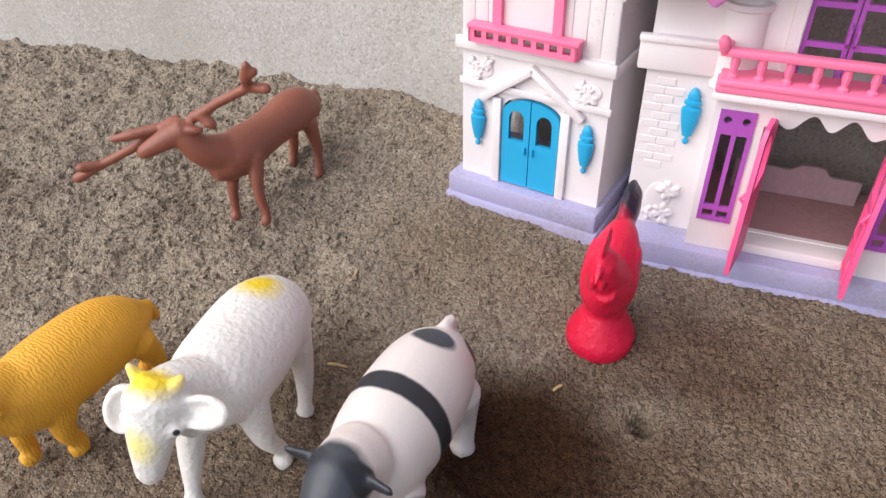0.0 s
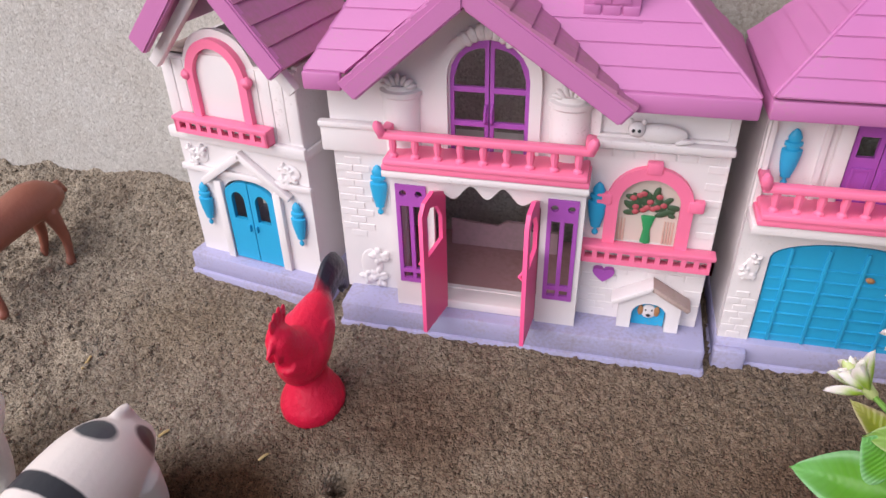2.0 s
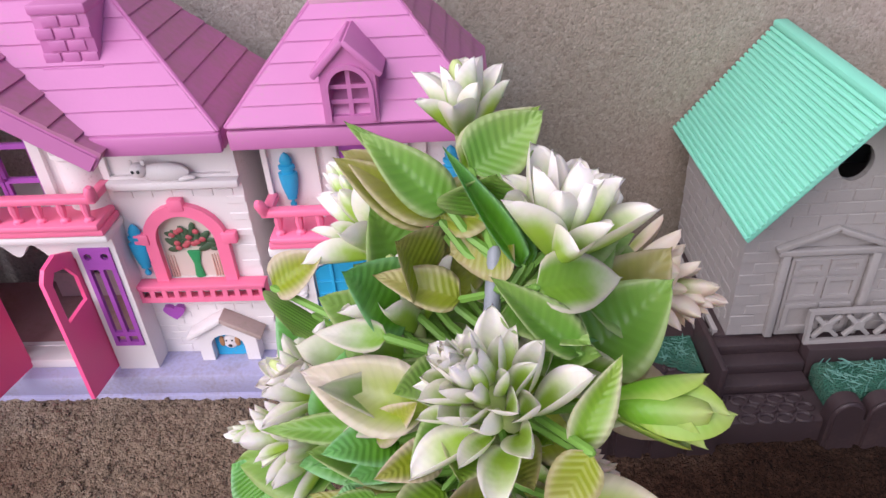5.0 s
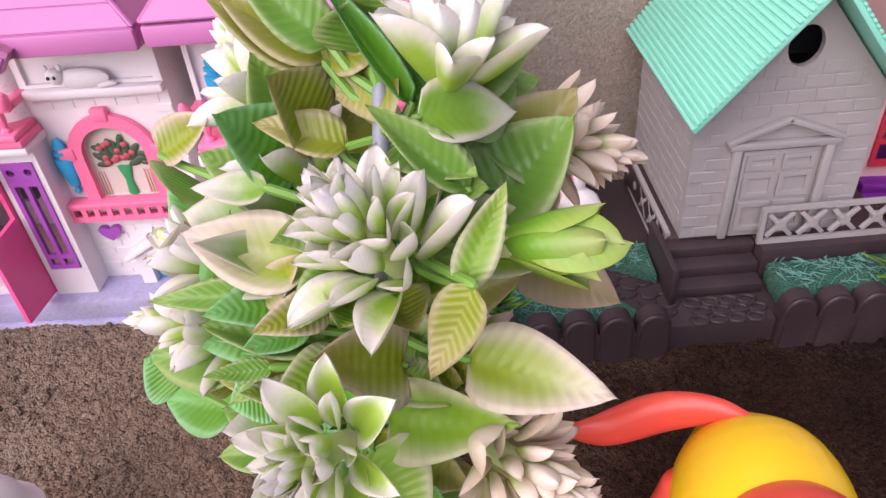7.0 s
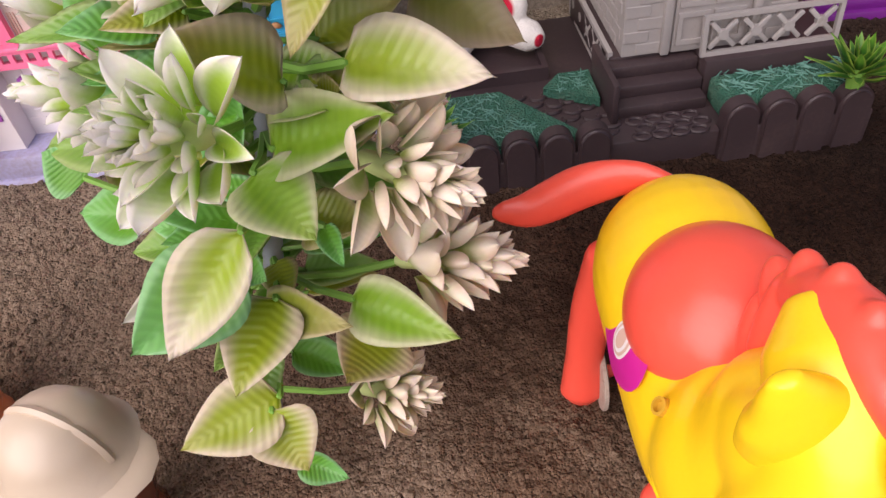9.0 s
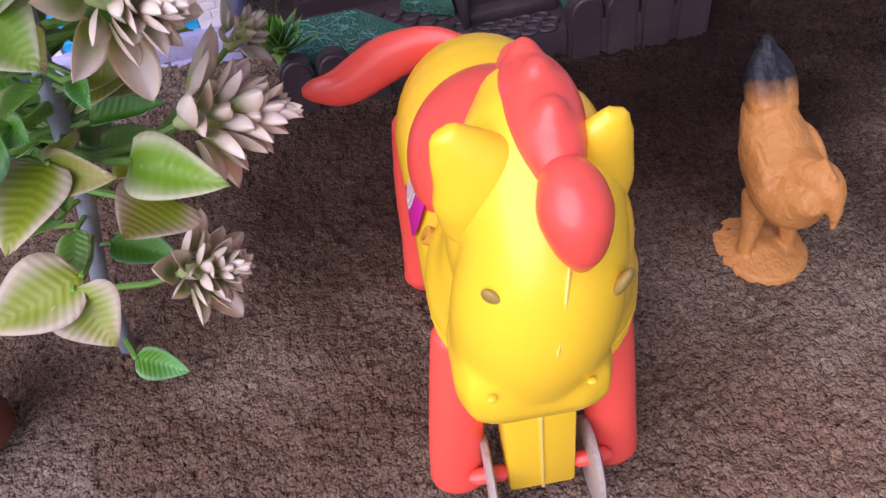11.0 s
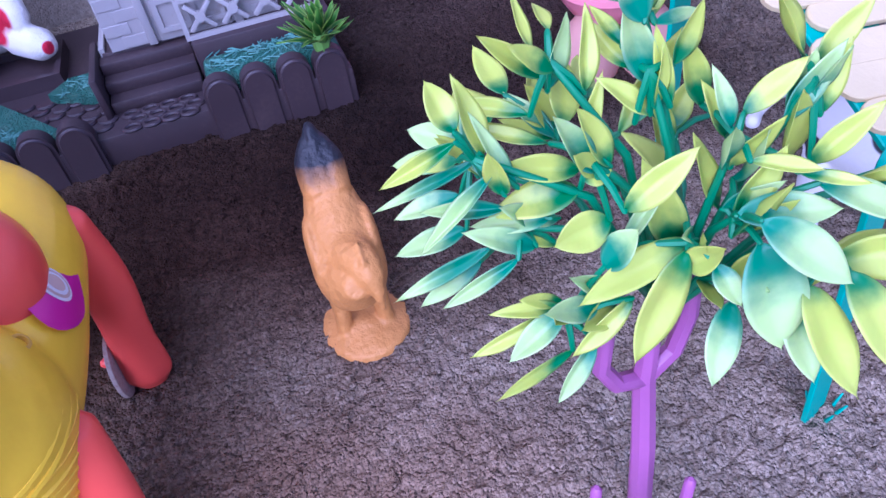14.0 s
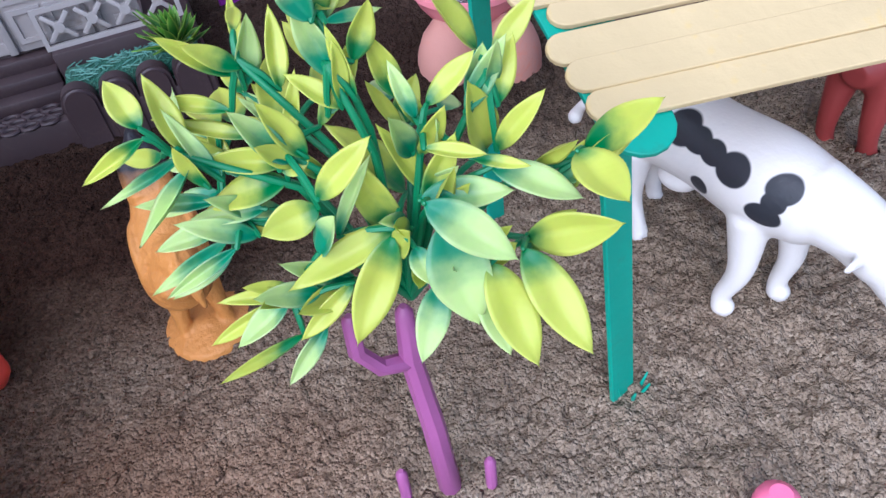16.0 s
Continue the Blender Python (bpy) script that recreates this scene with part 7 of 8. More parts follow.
plant_leaf((0.376, 0.190, 0.229), (0.392, 0.200, 0.237), 0.0119, "green")
plant_leaf((0.379, 0.185, 0.220), (0.382, 0.180, 0.236), 0.0170, "green")
plant_leaf((0.392, 0.180, 0.208), (0.408, 0.200, 0.203), 0.0216, "green")
plant_leaf((0.400, 0.180, 0.201), (0.426, 0.200, 0.190), 0.0245, "green")
plant_leaf((0.332, 0.195, 0.184), (0.328, 0.185, 0.184), 0.0221, "green")
plant_leaf((0.358, 0.180, 0.190), (0.338, 0.182, 0.200), 0.0160, "green")
plant_leaf((0.360, 0.182, 0.196), (0.344, 0.176, 0.212), 0.0150, "bright")
plant_leaf((0.356, 0.176, 0.182), (0.330, 0.180, 0.187), 0.0170, "white")
plant_leaf((0.354, 0.186, 0.176), (0.336, 0.198, 0.184), 0.0170, "green")
plant_leaf((0.362, 0.188, 0.198), (0.350, 0.196, 0.216), 0.0150, "green")
plant_leaf((0.350, 0.184, 0.166), (0.328, 0.196, 0.168), 0.0170, "olive")
plant_leaf((0.366, 0.184, 0.204), (0.356, 0.176, 0.220), 0.0150, "olive")
plant_leaf((0.358, 0.190, 0.186), (0.344, 0.206, 0.190), 0.0170, "green")
for k in range(40):
    z = 0.05 + 0.12 * leaf_rnd.random()
    a = leaf_rnd.uniform(0, 6.283)
    s = on_stem(z)
    r0, r1 = leaf_rnd.uniform(0.006, 0.014), leaf_rnd.uniform(0.018, 0.030)
    b = s + Vector((math.cos(a) * r0, math.sin(a) * r0, 0.002))
    t = s + Vector((math.cos(a) * (r0 + r1), math.sin(a) * (r0 + r1) + 0.004, leaf_rnd.uniform(-0.008, 0.012)))
    part("stalk", tube([(*s, 0.0008), (*b, 0.0008)], 5), M["stem"], plant)
    lay_leaf("leaf", plant, leaf_rnd.choice(["green", "olive", "green", "bright"]), k, b, t, leaf_rnd.uniform(0.008, 0.014), Vector((0, -0.3, 0.95)))

for k in range(30):
    s0 = on_stem(0.10 + 0.09 * leaf_rnd.random())
    a = leaf_rnd.uniform(2.0, 4.3)
    r0, r1 = leaf_rnd.uniform(0.006, 0.026), leaf_rnd.uniform(0.016, 0.026)
    b = s0 + Vector((math.cos(a) * r0, math.sin(a) * r0 * 0.8 + 0.006, -0.002))
    t = b + Vector((math.cos(a) * r1, math.sin(a) * r1 * 0.7, leaf_rnd.uniform(-0.010, 0.012)))
    part("stalk", tube([(*s0, 0.0008), (*b, 0.0008)], 5), M["stem"], plant)
    lay_leaf("leaf", plant, leaf_rnd.choice(["green", "bright", "olive", "white"]), k, b, t, leaf_rnd.uniform(0.009, 0.015), Vector((0.25, -0.4, 0.85)))

for k in range(46):
    s0 = on_stem(0.09 + 0.12 * leaf_rnd.random())
    a = leaf_rnd.uniform(0, 6.283)
    r0, r1 = leaf_rnd.uniform(0.004, 0.018), leaf_rnd.uniform(0.016, 0.024)
    b = s0 + Vector((math.cos(a) * r0, math.sin(a) * r0, -0.002))
    t = b + Vector((math.cos(a) * r1, math.sin(a) * r1 * 0.8, leaf_rnd.uniform(-0.006, 0.012)))
    part("stalk", tube([(*s0, 0.0009), (*b, 0.0009)], 5), M["stem"], plant)
    lay_leaf("leaf", plant, leaf_rnd.choice(["green", "bright", "rimgreen", "olive"]), k, b, t, leaf_rnd.uniform(0.010, 0.015), Vector((0.1, -0.55, 0.8)))

# ---- small tree with a purple trunk ----
M["purpletrunk"] = material("purple_plastic", (0.34, 0.10, 0.26), 0.42, 0.12)
tree = empty("toy_tree", pose(0, 0, 0), "artificial toy tree, mauve trunk, yellow-green teal leaves", "toy tree")
HUB = Vector((0.6455, 0.0695, 0.094))
trunk = part("trunk", tube([(0.641, 0.067, -0.004, 0.0037), (0.640, 0.068, 0.03, 0.0034), (0.638, 0.069, 0.062, 0.0029), (0.639, 0.0695, 0.078, 0.0023)], 8), M["purpletrunk"], tree, "mauve plastic trunk with forked arms")
part("arm", tube([(0.638, 0.069, 0.060, 0.0026), (0.630, 0.068, 0.063, 0.0024), (0.6255, 0.0675, 0.072, 0.0022), (0.626, 0.067, 0.084, 0.002)], 8), M["purpletrunk"], trunk)
part("arm", tube([(0.638, 0.069, 0.060, 0.0026), (0.646, 0.070, 0.066, 0.0024), (0.6485, 0.070, 0.078, 0.0022), (0.648, 0.070, 0.090, 0.002)], 8), M["purpletrunk"], trunk)
for px, py in ((0.627, 0.069), (0.653, 0.062)):
    part("root_arm", tube([(0.640, 0.067, -0.008, 0.0022), ((0.64 + px) / 2, py, -0.009, 0.0022), (px, py, -0.006, 0.0019), (px + 0.0004, py, 0.010, 0.0018)], 8), M["purpletrunk"], trunk)
tr = random.Random(8)


NODES = [Vector(p) for p in ((0.637, 0.081, 0.149), (0.621, 0.084, 0.143), (0.636, 0.076, 0.141), (0.624, 0.073, 0.128), (0.650, 0.068, 0.128), (0.664, 0.068, 0.135), (0.679, 0.056, 0.119), (0.665, 0.054, 0.104), (0.604, 0.079, 0.131), (0.612, 0.078, 0.112), (0.616, 0.065, 0.097), (0.610, 0.104, 0.110), (0.628, 0.098, 0.118), (0.652, 0.090, 0.114), (0.640, 0.063, 0.110), (0.648, 0.062, 0.114), (0.649, 0.057, 0.100))]
TWIGS = []
for nd in NODES:
    bend = HUB.lerp(nd, 0.5) + Vector((0, 0, 0.004 + 0.04 * abs(nd.x - HUB.x)))
    TWIGS.append(part("twig", tube([(*(HUB + Vector((-0.004, 0, -0.012))), 0.0011), (*bend, 0.0009), (*nd, 0.0007)], 8), M["stemteal"], tree))


def tree_leaf(base, tip, width, kind):
    """A leaf on a short stalk from the nearest twig."""
    base, tip = Vector(base), Vector(tip)
    k = min(range(len(NODES)), key=lambda q: (NODES[q] - base).length)
    nd = NODES[k]
    if (nd - base).length > 0.002:
        part("stalk", tube([(*nd, 0.0008), (*(nd.lerp(base, 0.6) + Vector((0, 0, 0.0008))), 0.0007), (*base, 0.0006)], 6), M["stemteal"], TWIGS[k])
    lay_leaf("leaf", tree, kind, tr.randrange(3), base, tip, max(0.0030, width * 0.95), Vector((tr.uniform(-0.45, 0.45), -0.62, 0.72)), tr.uniform(-0.3, 0.3))


tree_leaf((0.6380, 0.0880, 0.1480), (0.6300, 0.0990, 0.1510), 0.0039, "tree")
tree_leaf((0.6370, 0.0810, 0.1500), (0.6440, 0.0880, 0.1460), 0.0030, "tree")
tree_leaf((0.6220, 0.0950, 0.1390), (0.6230, 0.1100, 0.1440), 0.0034, "tree")
tree_leaf((0.6220, 0.0870, 0.1470), (0.6240, 0.0980, 0.1480), 0.0018, "tree")
tree_leaf((0.6350, 0.0840, 0.1420), (0.6330, 0.0930, 0.1470), 0.0025, "tree")
tree_leaf((0.6360, 0.0830, 0.1380), (0.6310, 0.0910, 0.1450), 0.0040, "tree")
tree_leaf((0.6380, 0.0790, 0.1480), (0.6490, 0.0840, 0.1450), 0.0030, "tree2")
tree_leaf((0.6240, 0.0850, 0.1280), (0.6280, 0.0940, 0.1380), 0.0073, "tree")
tree_leaf((0.6250, 0.0780, 0.1250), (0.6310, 0.0840, 0.1380), 0.0039, "tree")
tree_leaf((0.6320, 0.0780, 0.1280), (0.6450, 0.0830, 0.1430), 0.0055, "tree")
tree_leaf((0.6340, 0.0760, 0.1310), (0.6430, 0.0800, 0.1400), 0.0045, "tree")
tree_leaf((0.6490, 0.0780, 0.1290), (0.6450, 0.0830, 0.1420), 0.0050, "tree")
tree_leaf((0.6640, 0.0720, 0.1380), (0.6530, 0.0740, 0.1510), 0.0060, "tree")
tree_leaf((0.6670, 0.0720, 0.1360), (0.6770, 0.0740, 0.1450), 0.0056, "tree")
tree_leaf((0.6520, 0.0700, 0.1310), (0.6630, 0.0700, 0.1390), 0.0056, "tree")
tree_leaf((0.6630, 0.0690, 0.1170), (0.6580, 0.0690, 0.1360), 0.0071, "tree")
tree_leaf((0.6630, 0.0630, 0.1210), (0.6710, 0.0590, 0.1340), 0.0050, "tree")
tree_leaf((0.6520, 0.0730, 0.1240), (0.6470, 0.0750, 0.1360), 0.0040, "tree")
tree_leaf((0.6510, 0.0700, 0.1090), (0.6410, 0.0710, 0.1300), 0.0056, "tree")
tree_leaf((0.6460, 0.0750, 0.1080), (0.6350, 0.0780, 0.1280), 0.0095, "tree")
tree_leaf((0.6010, 0.0780, 0.1380), (0.5980, 0.0840, 0.1450), 0.0050, "tree")
tree_leaf((0.6170, 0.0840, 0.1330), (0.6020, 0.0940, 0.1350), 0.0040, "tree")
tree_leaf((0.6200, 0.0820, 0.1270), (0.6020, 0.0900, 0.1310), 0.0045, "tree")
tree_leaf((0.6010, 0.0780, 0.1360), (0.5890, 0.0830, 0.1270), 0.0025, "tree")
tree_leaf((0.6020, 0.0820, 0.1290), (0.5940, 0.0890, 0.1260), 0.0045, "tree")
tree_leaf((0.6060, 0.0820, 0.1280), (0.5870, 0.0900, 0.1160), 0.0032, "tree2")
tree_leaf((0.6240, 0.0770, 0.1230), (0.6090, 0.0810, 0.1250), 0.0050, "tree")
tree_leaf((0.6230, 0.0750, 0.1200), (0.6060, 0.0780, 0.1180), 0.0079, "tree")
tree_leaf((0.6220, 0.0720, 0.1250), (0.6280, 0.0730, 0.1250), 0.0055, "tree")
tree_leaf((0.6270, 0.0650, 0.1210), (0.6380, 0.0620, 0.1330), 0.0060, "tree")
tree_leaf((0.6290, 0.0690, 0.1070), (0.6380, 0.0680, 0.1250), 0.0034, "tree2")
tree_leaf((0.6170, 0.0750, 0.1150), (0.6020, 0.0780, 0.1160), 0.0045, "tree2")
tree_leaf((0.6090, 0.0780, 0.1180), (0.5940, 0.0830, 0.1180), 0.0034, "tree2")
tree_leaf((0.6070, 0.0760, 0.1290), (0.5950, 0.0790, 0.1120), 0.0025, "tree2")
tree_leaf((0.6070, 0.0830, 0.1040), (0.5870, 0.0910, 0.0890), 0.0045, "tree2")
tree_leaf((0.6090, 0.0720, 0.1100), (0.5940, 0.0740, 0.1020), 0.0022, "tree2")
tree_leaf((0.6270, 0.0700, 0.1150), (0.6150, 0.0700, 0.1130), 0.0071, "tree")
tree_leaf((0.6240, 0.0660, 0.1070), (0.6310, 0.0640, 0.1160), 0.0063, "tree2")
tree_leaf((0.6410, 0.0650, 0.1090), (0.6170, 0.0620, 0.1030), 0.0078, "tree")
tree_leaf((0.6390, 0.0620, 0.1090), (0.6260, 0.0570, 0.0890), 0.0108, "tree")
tree_leaf((0.6420, 0.0700, 0.1020), (0.6340, 0.0700, 0.1250), 0.0078, "tree")
tree_leaf((0.6170, 0.0690, 0.0970), (0.6070, 0.0690, 0.1020), 0.0039, "tree")
tree_leaf((0.6300, 0.0680, 0.0950), (0.6150, 0.0680, 0.1080), 0.0045, "tree2")
tree_leaf((0.6120, 0.0680, 0.0960), (0.5960, 0.0680, 0.0890), 0.0036, "tree")
tree_leaf((0.6160, 0.0660, 0.0980), (0.6040, 0.0640, 0.0900), 0.0051, "tree2")
tree_leaf((0.6160, 0.0620, 0.0900), (0.5970, 0.0570, 0.0900), 0.0035, "tree")
tree_leaf((0.6210, 0.0620, 0.0900), (0.6100, 0.0580, 0.0820), 0.0039, "tree2")
tree_leaf((0.6290, 0.0630, 0.0990), (0.6150, 0.0590, 0.0910), 0.0047, "tree")
tree_leaf((0.6440, 0.0510, 0.1240), (0.6570, 0.0400, 0.1140), 0.0084, "tree2")
tree_leaf((0.6450, 0.0580, 0.1190), (0.6610, 0.0510, 0.1210), 0.0071, "tree2")
tree_leaf((0.6470, 0.0530, 0.1160), (0.6490, 0.0420, 0.0970), 0.0126, "tree2")
tree_leaf((0.6540, 0.0470, 0.1080), (0.6560, 0.0330, 0.0920), 0.0113, "tree")
tree_leaf((0.6600, 0.0450, 0.1110), (0.6660, 0.0300, 0.0940), 0.0106, "tree")
tree_leaf((0.6640, 0.0520, 0.1060), (0.6800, 0.0420, 0.1130), 0.0080, "tree")
tree_leaf((0.6720, 0.0470, 0.1280), (0.6740, 0.0330, 0.1240), 0.0078, "tree")
tree_leaf((0.6780, 0.0550, 0.1210), (0.6890, 0.0460, 0.1340), 0.0084, "tree")
tree_leaf((0.6590, 0.0560, 0.1230), (0.6740, 0.0470, 0.1170), 0.0067, "tree2")
tree_leaf((0.6560, 0.0580, 0.1250), (0.6650, 0.0510, 0.1240), 0.0028, "tree")
tree_leaf((0.6460, 0.0550, 0.0990), (0.6370, 0.0460, 0.0880), 0.0081, "tree2")
tree_leaf((0.6530, 0.0490, 0.1010), (0.6530, 0.0370, 0.0920), 0.0071, "tree2")
tree_leaf((0.6420, 0.0570, 0.1090), (0.6430, 0.0500, 0.1040), 0.0045, "tree2")
tree_leaf((0.6480, 0.0610, 0.1280), (0.6580, 0.0560, 0.1250), 0.0031, "tree")
tree_leaf((0.6690, 0.0580, 0.1190), (0.6740, 0.0510, 0.1300), 0.0034, "tree")


tree_leaf((0.6080, 0.1080, 0.1090), (0.5940, 0.1200, 0.1040), 0.0060, "tree2")
tree_leaf((0.6070, 0.1040, 0.1020), (0.5910, 0.1080, 0.0980), 0.0060, "tree2")
tree_leaf((0.6100, 0.1060, 0.1140), (0.5990, 0.1170, 0.1150), 0.0070, "tree2")
tree_leaf((0.6120, 0.1060, 0.1180), (0.6060, 0.1210, 0.1200), 0.0080, "tree")
tree_leaf((0.6060, 0.0980, 0.0970), (0.5900, 0.1000, 0.0920), 0.0055, "tree2")
tree_leaf((0.6160, 0.1080, 0.1160), (0.6140, 0.1240, 0.1140), 0.0080, "tree")
tree_leaf((0.6200, 0.1060, 0.1240), (0.6180, 0.1200, 0.1280), 0.0070, "tree")
tree_leaf((0.6060, 0.0880, 0.0960), (0.5905, 0.0860, 0.0900), 0.0055, "tree2")
tree_leaf((0.6260, 0.1020, 0.1200), (0.6280, 0.1170, 0.1180), 0.0075, "tree")
tree_leaf((0.6360, 0.1000, 0.1220), (0.6400, 0.1150, 0.1220), 0.0075, "tree")
tree_leaf((0.6480, 0.0960, 0.1180), (0.6540, 0.1100, 0.1160), 0.0075, "tree2")
tree_leaf((0.6600, 0.0900, 0.1160), (0.6680, 0.1020, 0.1120), 0.0075, "tree2")
for nd in NODES:
    out = (nd - HUB).normalized()
    for k in range(4):
        b = nd - out * tr.uniform(0.0, 0.010) + Vector((tr.uniform(-0.003, 0.003), tr.uniform(-0.003, 0.003), tr.uniform(-0.003, 0.002)))
        d = (out + Vector((tr.uniform(-0.9, 0.9), tr.uniform(-0.7, 0.7), tr.uniform(-0.2, 0.6)))).normalized()
        tree_leaf(b, b + d * tr.uniform(0.011, 0.017), tr.uniform(0.0035, 0.0055), tr.choice(["tree", "tree", "tree2"]))


# ---- spiky plants on the garden base ----
def aloe(x, y, z, n, seed, s):
    a = empty("spiky_plant", pose(x, y, z), "small green artificial spiky plant on the garden base", "artificial plant", "spiky plants")
    part("core", lathe([(0.003 * s, -0.004), (0.004 * s, 0.004), (0.002 * s, 0.010)], 8), M["stem"], a)
    rnd = random.Random(seed)
    for k in range(n):
        t = k * 2.4
        el = 0.25 + 1.15 * k / n
        ln = s * rnd.uniform(0.016, 0.023)
        d = Vector((math.cos(t) * math.cos(el), math.sin(t) * math.cos(el), math.sin(el)))
        lay_leaf("leaf", a, "aloe", k, (0, 0, 0.003 + 0.006 * k / n), Vector((0, 0, 0.004)) + d * ln, 0.0042 * s, Vector((0, 0, 1)) - d * 0.5)


aloe(0.596, 0.292, 0.051, 34, 1, 1.05)
aloe(0.405, 0.290, 0.045, 28, 2, 0.95)

# ---- shelter of craft sticks ----
M["stick"] = material("bare_craft_stick", (0.58, 0.45, 0.235), 0.75, 0.25, 300, 30, (0.68, 0.45, 0.07), 0.2, 0.5)
M["stickteal"] = material("teal_painted_stick", (0.015, 0.33, 0.23), 0.55, 0.25, 300, 40, (0.03, 0.2, 0.13), 0.25, 0.3)
M["film"] = material("crumpled_clear_film", (0.6, 0.58, 0.55), 0.15, 0.2)


def stick_mesh(length, width, thick):
    pts = [(length / 2 - width / 2 + width / 2 * math.cos(a), width / 2 * math.sin(a)) for a in [-math.pi / 2 + math.pi * k / 8 for k in range(9)]]
    pts += [(-p, -q) for p, q in pts]
    bm = plate(pts, [], -thick / 2, thick / 2)
    bmesh.ops.rotate(bm, verts=bm.verts[:], matrix=Matrix.Rotation(-math.pi / 2, 3, "X"))
    bmesh.ops.bevel(bm, geom=[e for e in bm.edges if len(e.link_faces) == 2 and e.calc_face_angle() > 1.0], offset=0.0003, segments=1, affect="EDGES")
    return bm


shelter = empty("stick_shelter", pose(0, 0, 0), "craft stick shelter with pale roof and teal posts", "toy shelter")
ROOF_DIR, ROOF_UP = radians(-7.5), radians(22)
for k in range(13):
    st = part("roof_stick", stick_mesh(0.15, 0.0094, 0.0018), M["stick"], shelter)
    y0, z0 = 0.0715 + 0.0088 * k, 0.1095 + 0.0036 * k
    st.matrix_basis = Matrix.Translation((0.7675 + 0.003 * (k % 2) - 0.0020 * ((k * 5) % 3), y0, z0 + 0.0004 * (k % 2))) @ Matrix.Rotation(ROOF_DIR + 0.006 * ((k * 7) % 3 - 1), 4, "Z") @ Matrix.Rotation(ROOF_UP + 0.05 * ((k * 7) % 3 - 1), 4, "X")
for x0 in (0.7035, 0.825):
    rf = part("rafter", stick_mesh(0.118, 0.0182, 0.0018), M["stickteal"], shelter)
    rf.matrix_basis = Matrix.Translation((x0, 0.122, 0.1245)) @ Matrix.Rotation(ROOF_UP, 4, "X") @ Matrix.Rotation(radians(90), 4, "Z")
for x0, y0, top in ((0.703, 0.0745, 0.108), (0.700, 0.166, 0.138), (0.842, 0.196, 0.142), (0.83, 0.07, 0.10)):
    ps = part("post", stick_mesh(0.15, 0.0104 if y0 < 0.1 else 0.0085, 0.0018), M["stickteal"], shelter)
    ps.matrix_basis = Matrix.Translation((x0, y0, top - 0.075)) @ Matrix.Rotation(radians(-5 if top < 0.11 and x0 < 0.8 else 0), 4, "Y") @ Matrix.Rotation(radians(20), 4, "Z") @ Matrix.Rotation(radians(90), 4, "Y") @ Matrix.Rotation(radians(90), 4, "X")
bits = [tube([(0.709 + 0.004 * math.cos(a), 0.074 + 0.004 * math.sin(a), -0.002, 0.0008), (0.709 + 0.006 * math.cos(a), 0.074 + 0.006 * math.sin(a), 0.004, 0.0004)], 5) for a in [k * 1.1 for k in range(6)]]
part("splinters", merge(*bits), M["stickteal"], shelter)
cr = bmesh.new()
bmesh.ops.create_icosphere(cr, subdivisions=2, radius=0.006)
for v in cr.verts:
    v.co = Vector((v.co.x * 1.3, v.co.y * 0.8, v.co.z * 0.4)) * tr.uniform(0.6, 1.3)
cfilm = finish("film_scrap", cr, M["film"], None, "", False)
cfilm.matrix_basis = pose(0.742, 0.099, 0.1245, 15, 0, 0)
tagged(cfilm, "crumpled scrap of clear film on the stick roof", "scrap")

# ---- clay pot on its stones, and the far toy house ----
M["clay"] = material("painted_clay", (0.52, 0.25, 0.20), 0.8, 0.15, 400, 25, (0.62, 0.17, 0.10), 0.3, 0.3)
M["foil"] = material("crumpled_foil", (0.55, 0.55, 0.57), 0.3, 0.3, 500, 120, (0.2, 0.2, 0.2), 0.3, 1.0, metal=0.7, dist=0.004)
M["salmon"] = material("salmon_plastic", (0.85, 0.28, 0.32), 0.45, 0.08)
M["farpurple"] = material("deep_purple_plastic", (0.17, 0.015, 0.22), 0.35, 0.1)
M["farred"] = material("red_lattice_plastic", (0.55, 0.03, 0.06), 0.45, 0.1)
M["farpink"] = material("pale_pink_plastic", (0.62, 0.36, 0.36), 0.5, 0.08)
stove = empty("clay_stove", pose(0.739, 0.277, 0.006), "small painted clay stove of three stones", "toy stove")
for a, h in ((200, 0.036), (300, 0.036), (40, 0.036)):
    c, s = 0.021 * math.cos(radians(a)), 0.021 * math.sin(radians(a))
    st = part("stone", tube([(c, s, -0.004, 0.0155), (c * 0.95, s * 0.95, h * 0.5, 0.0160), (c * 0.9, s * 0.9, h - 0.006, 0.0130)], 20), M["clay"], stove)
pot = empty("toy_pan", pose(0.737, 0.279, 0.040), "round toy pan with a salmon rim, foil inside", "toy pan")
part("bowl", lathe([(0.012, 0.0), (0.021, 0.003), (0.026, 0.010), (0.0275, 0.0135), (0.0285, 0.0145), (0.0285, 0.0175), (0.026, 0.0175), (0.024, 0.0125), (0.012, 0.004)], 26), M["salmon"], pot)
fo = bmesh.new()
bmesh.ops.create_uvsphere(fo, u_segments=22, v_segments=14, radius=1.0)
for v in fo.verts:
    n3 = 1 + 0.18 * noise.noise(v.co * 4)
    v.co = Vector((v.co.x * 0.023, v.co.y * 0.023, 0.016 + v.co.z * 0.007)) * n3
part("foil", fo, M["foil"], pot, "crumpled silver foil")

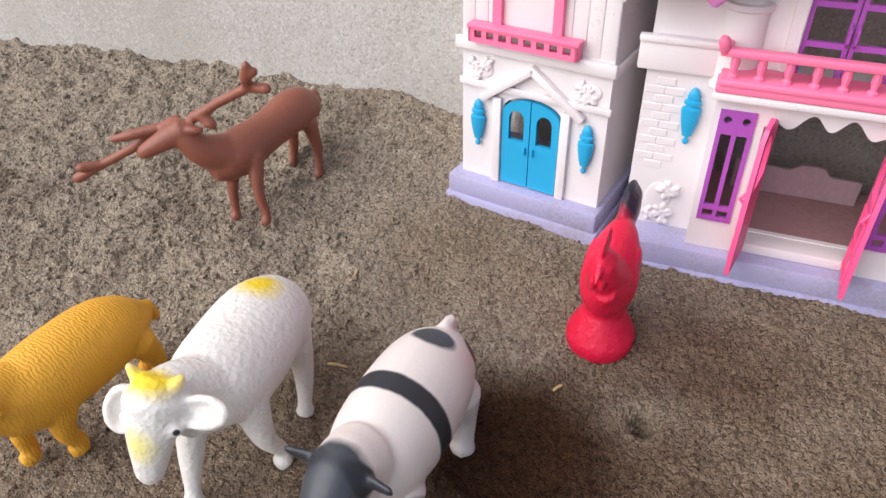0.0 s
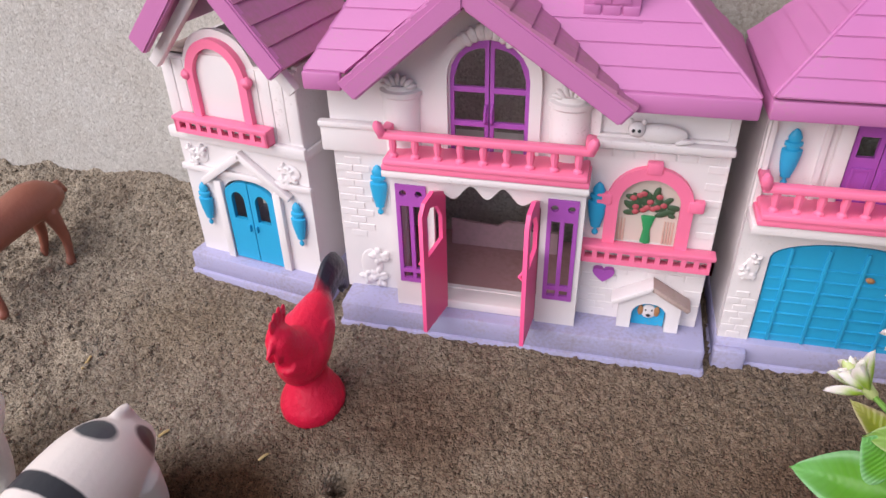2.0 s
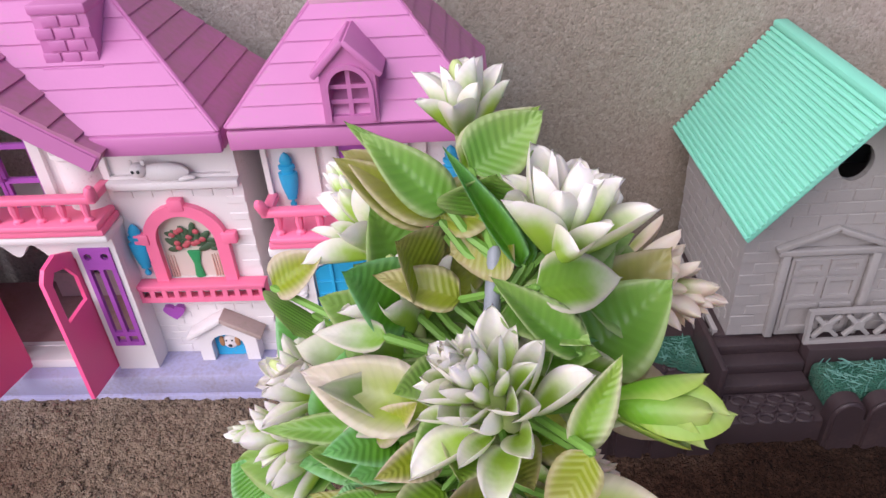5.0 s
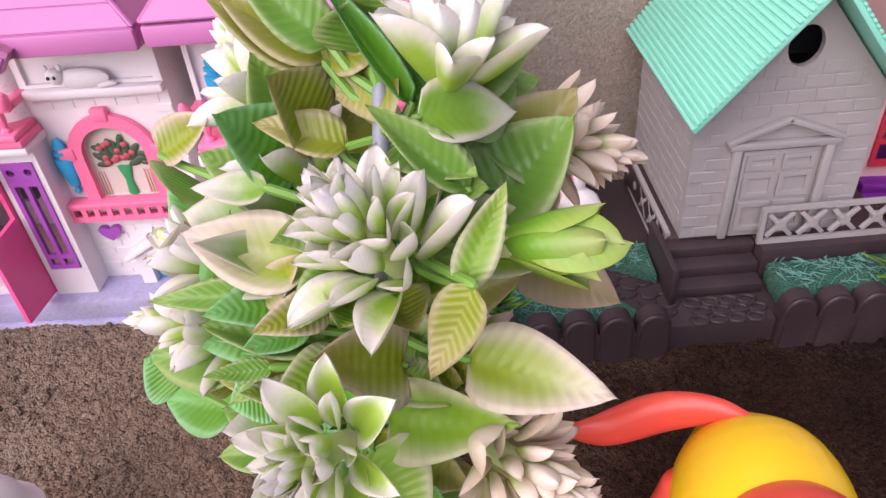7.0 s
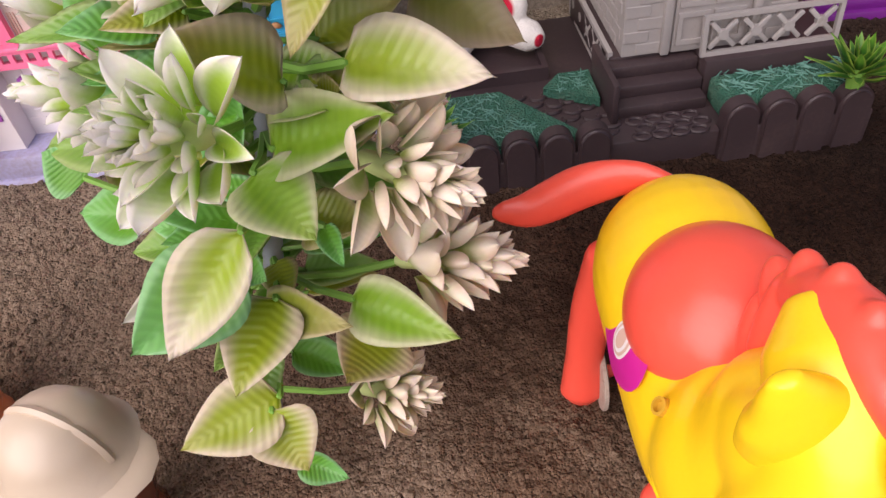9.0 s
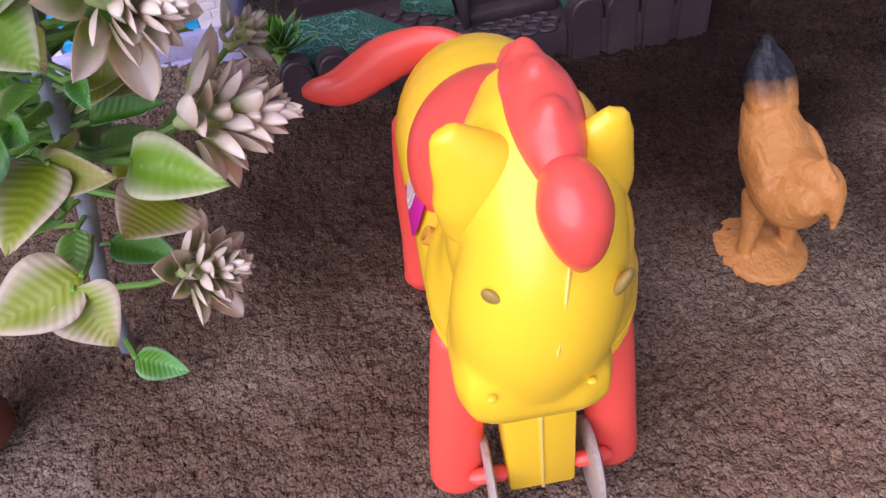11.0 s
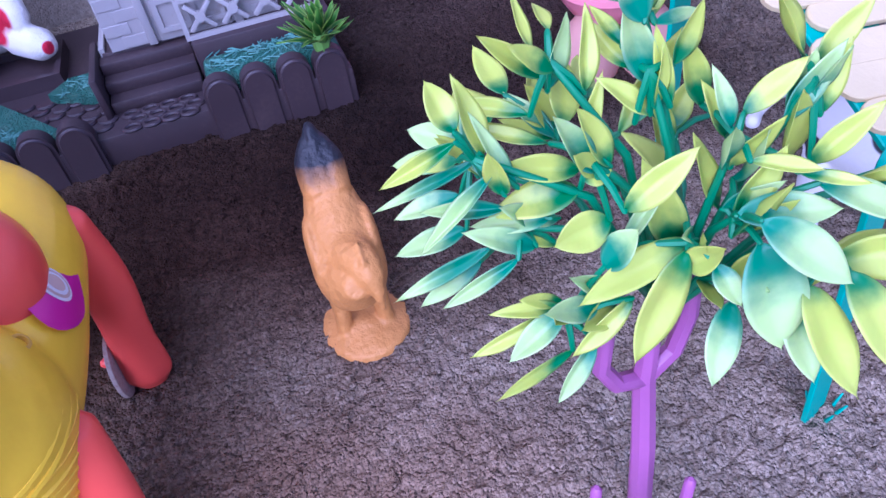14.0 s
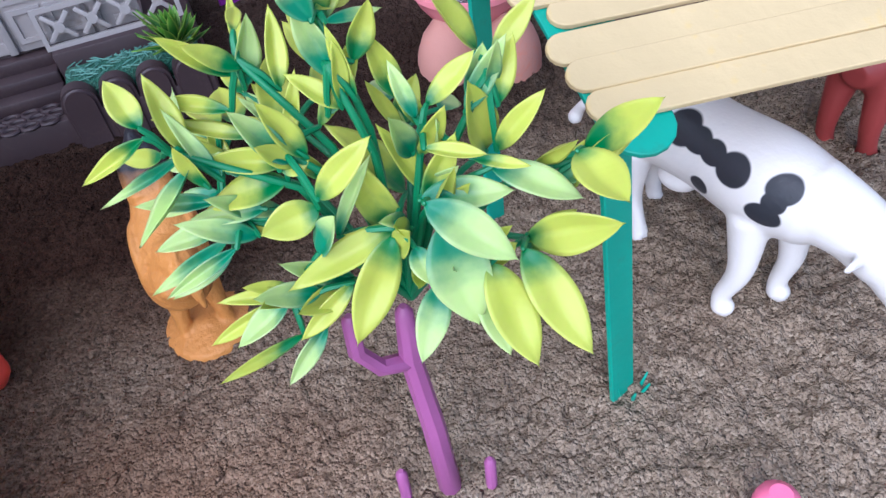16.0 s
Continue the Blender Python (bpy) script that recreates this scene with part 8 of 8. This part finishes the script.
far = empty("far_toy_house", pose(0.70, 0.395, 0.024, 0, 0, -3), "pale pink toy house, red lattice window, purple base", "dollhouse")
part("base", merge(boxed(-0.08, 0.15, -0.012, 0.05, -0.004, 0.012, 0.002), boxed(-0.078, 0.148, -0.009, 0.05, 0.011, 0.018, 0.002)), M["farpurple"], far, "deep purple stepped base")
part("front_wall", plate(rect(-0.078, 0.148, 0.018, 0.15), [rect(-0.074, -0.030, 0.026, 0.085)], 0.0, 0.003), M["farpink"], far)
fw = part("window", plate(rect(-0.0745, -0.0295, 0.0255, 0.0855), [rect(-0.072 + 0.0104 * i, -0.064 + 0.0104 * i, 0.029 + 0.0138 * j, 0.040 + 0.0138 * j) for i in range(4) for j in range(4)], -0.002, 0.001), M["farred"], far, "red lattice window")
part("side_wall", boxed(-0.078, -0.075, 0.0031, 0.05, 0.018, 0.15), M["farpink"], far)
part("side_wall", boxed(0.145, 0.148, 0.0031, 0.05, 0.018, 0.15), M["farpink"], far)
part("roof", plate([(-0.09, 0.15), (0.16, 0.15), (0.12, 0.19), (-0.05, 0.19)], [], -0.01, 0.05), M["mauve"], far)

# pink thing at the front edge, straw bits
pk = finish("pink_knob", lathe([(0.006, -0.004), (0.0075, 0.006), (0.0085, 0.016), (0.0075, 0.022), (0.004, 0.0255)], 16), M["pink"])
pk.matrix_basis = pose(0.7230, 0.020, -0.010, 0, 0, 0) @ Matrix.Scale(0.8, 4)
tagged(pk, "small round-topped pink plastic toy in the sand", "toy")
M["straw"] = material("dry_straw", (0.55, 0.40, 0.18), 0.8, 0.2)
for p, q in (((-0.066, 0.255), (-0.0655, 0.263)), ((-0.052, 0.202), (-0.042, 0.203)), ((0.0, 0.225), (0.0035, 0.229)), ((0.058, 0.222), (0.061, 0.226))):
    z = sand_top(*p) + 0.0012
    b = finish("straw", tube([(p[0], p[1], z, 0.0007), ((p[0] + q[0]) / 2, (p[1] + q[1]) / 2, z + 0.0008, 0.0008), (q[0], q[1], sand_top(*q) + 0.0012, 0.0006)], 6), M["straw"])
    tagged(b, "short dry straw lying on the sand", "straw", "straw bits")
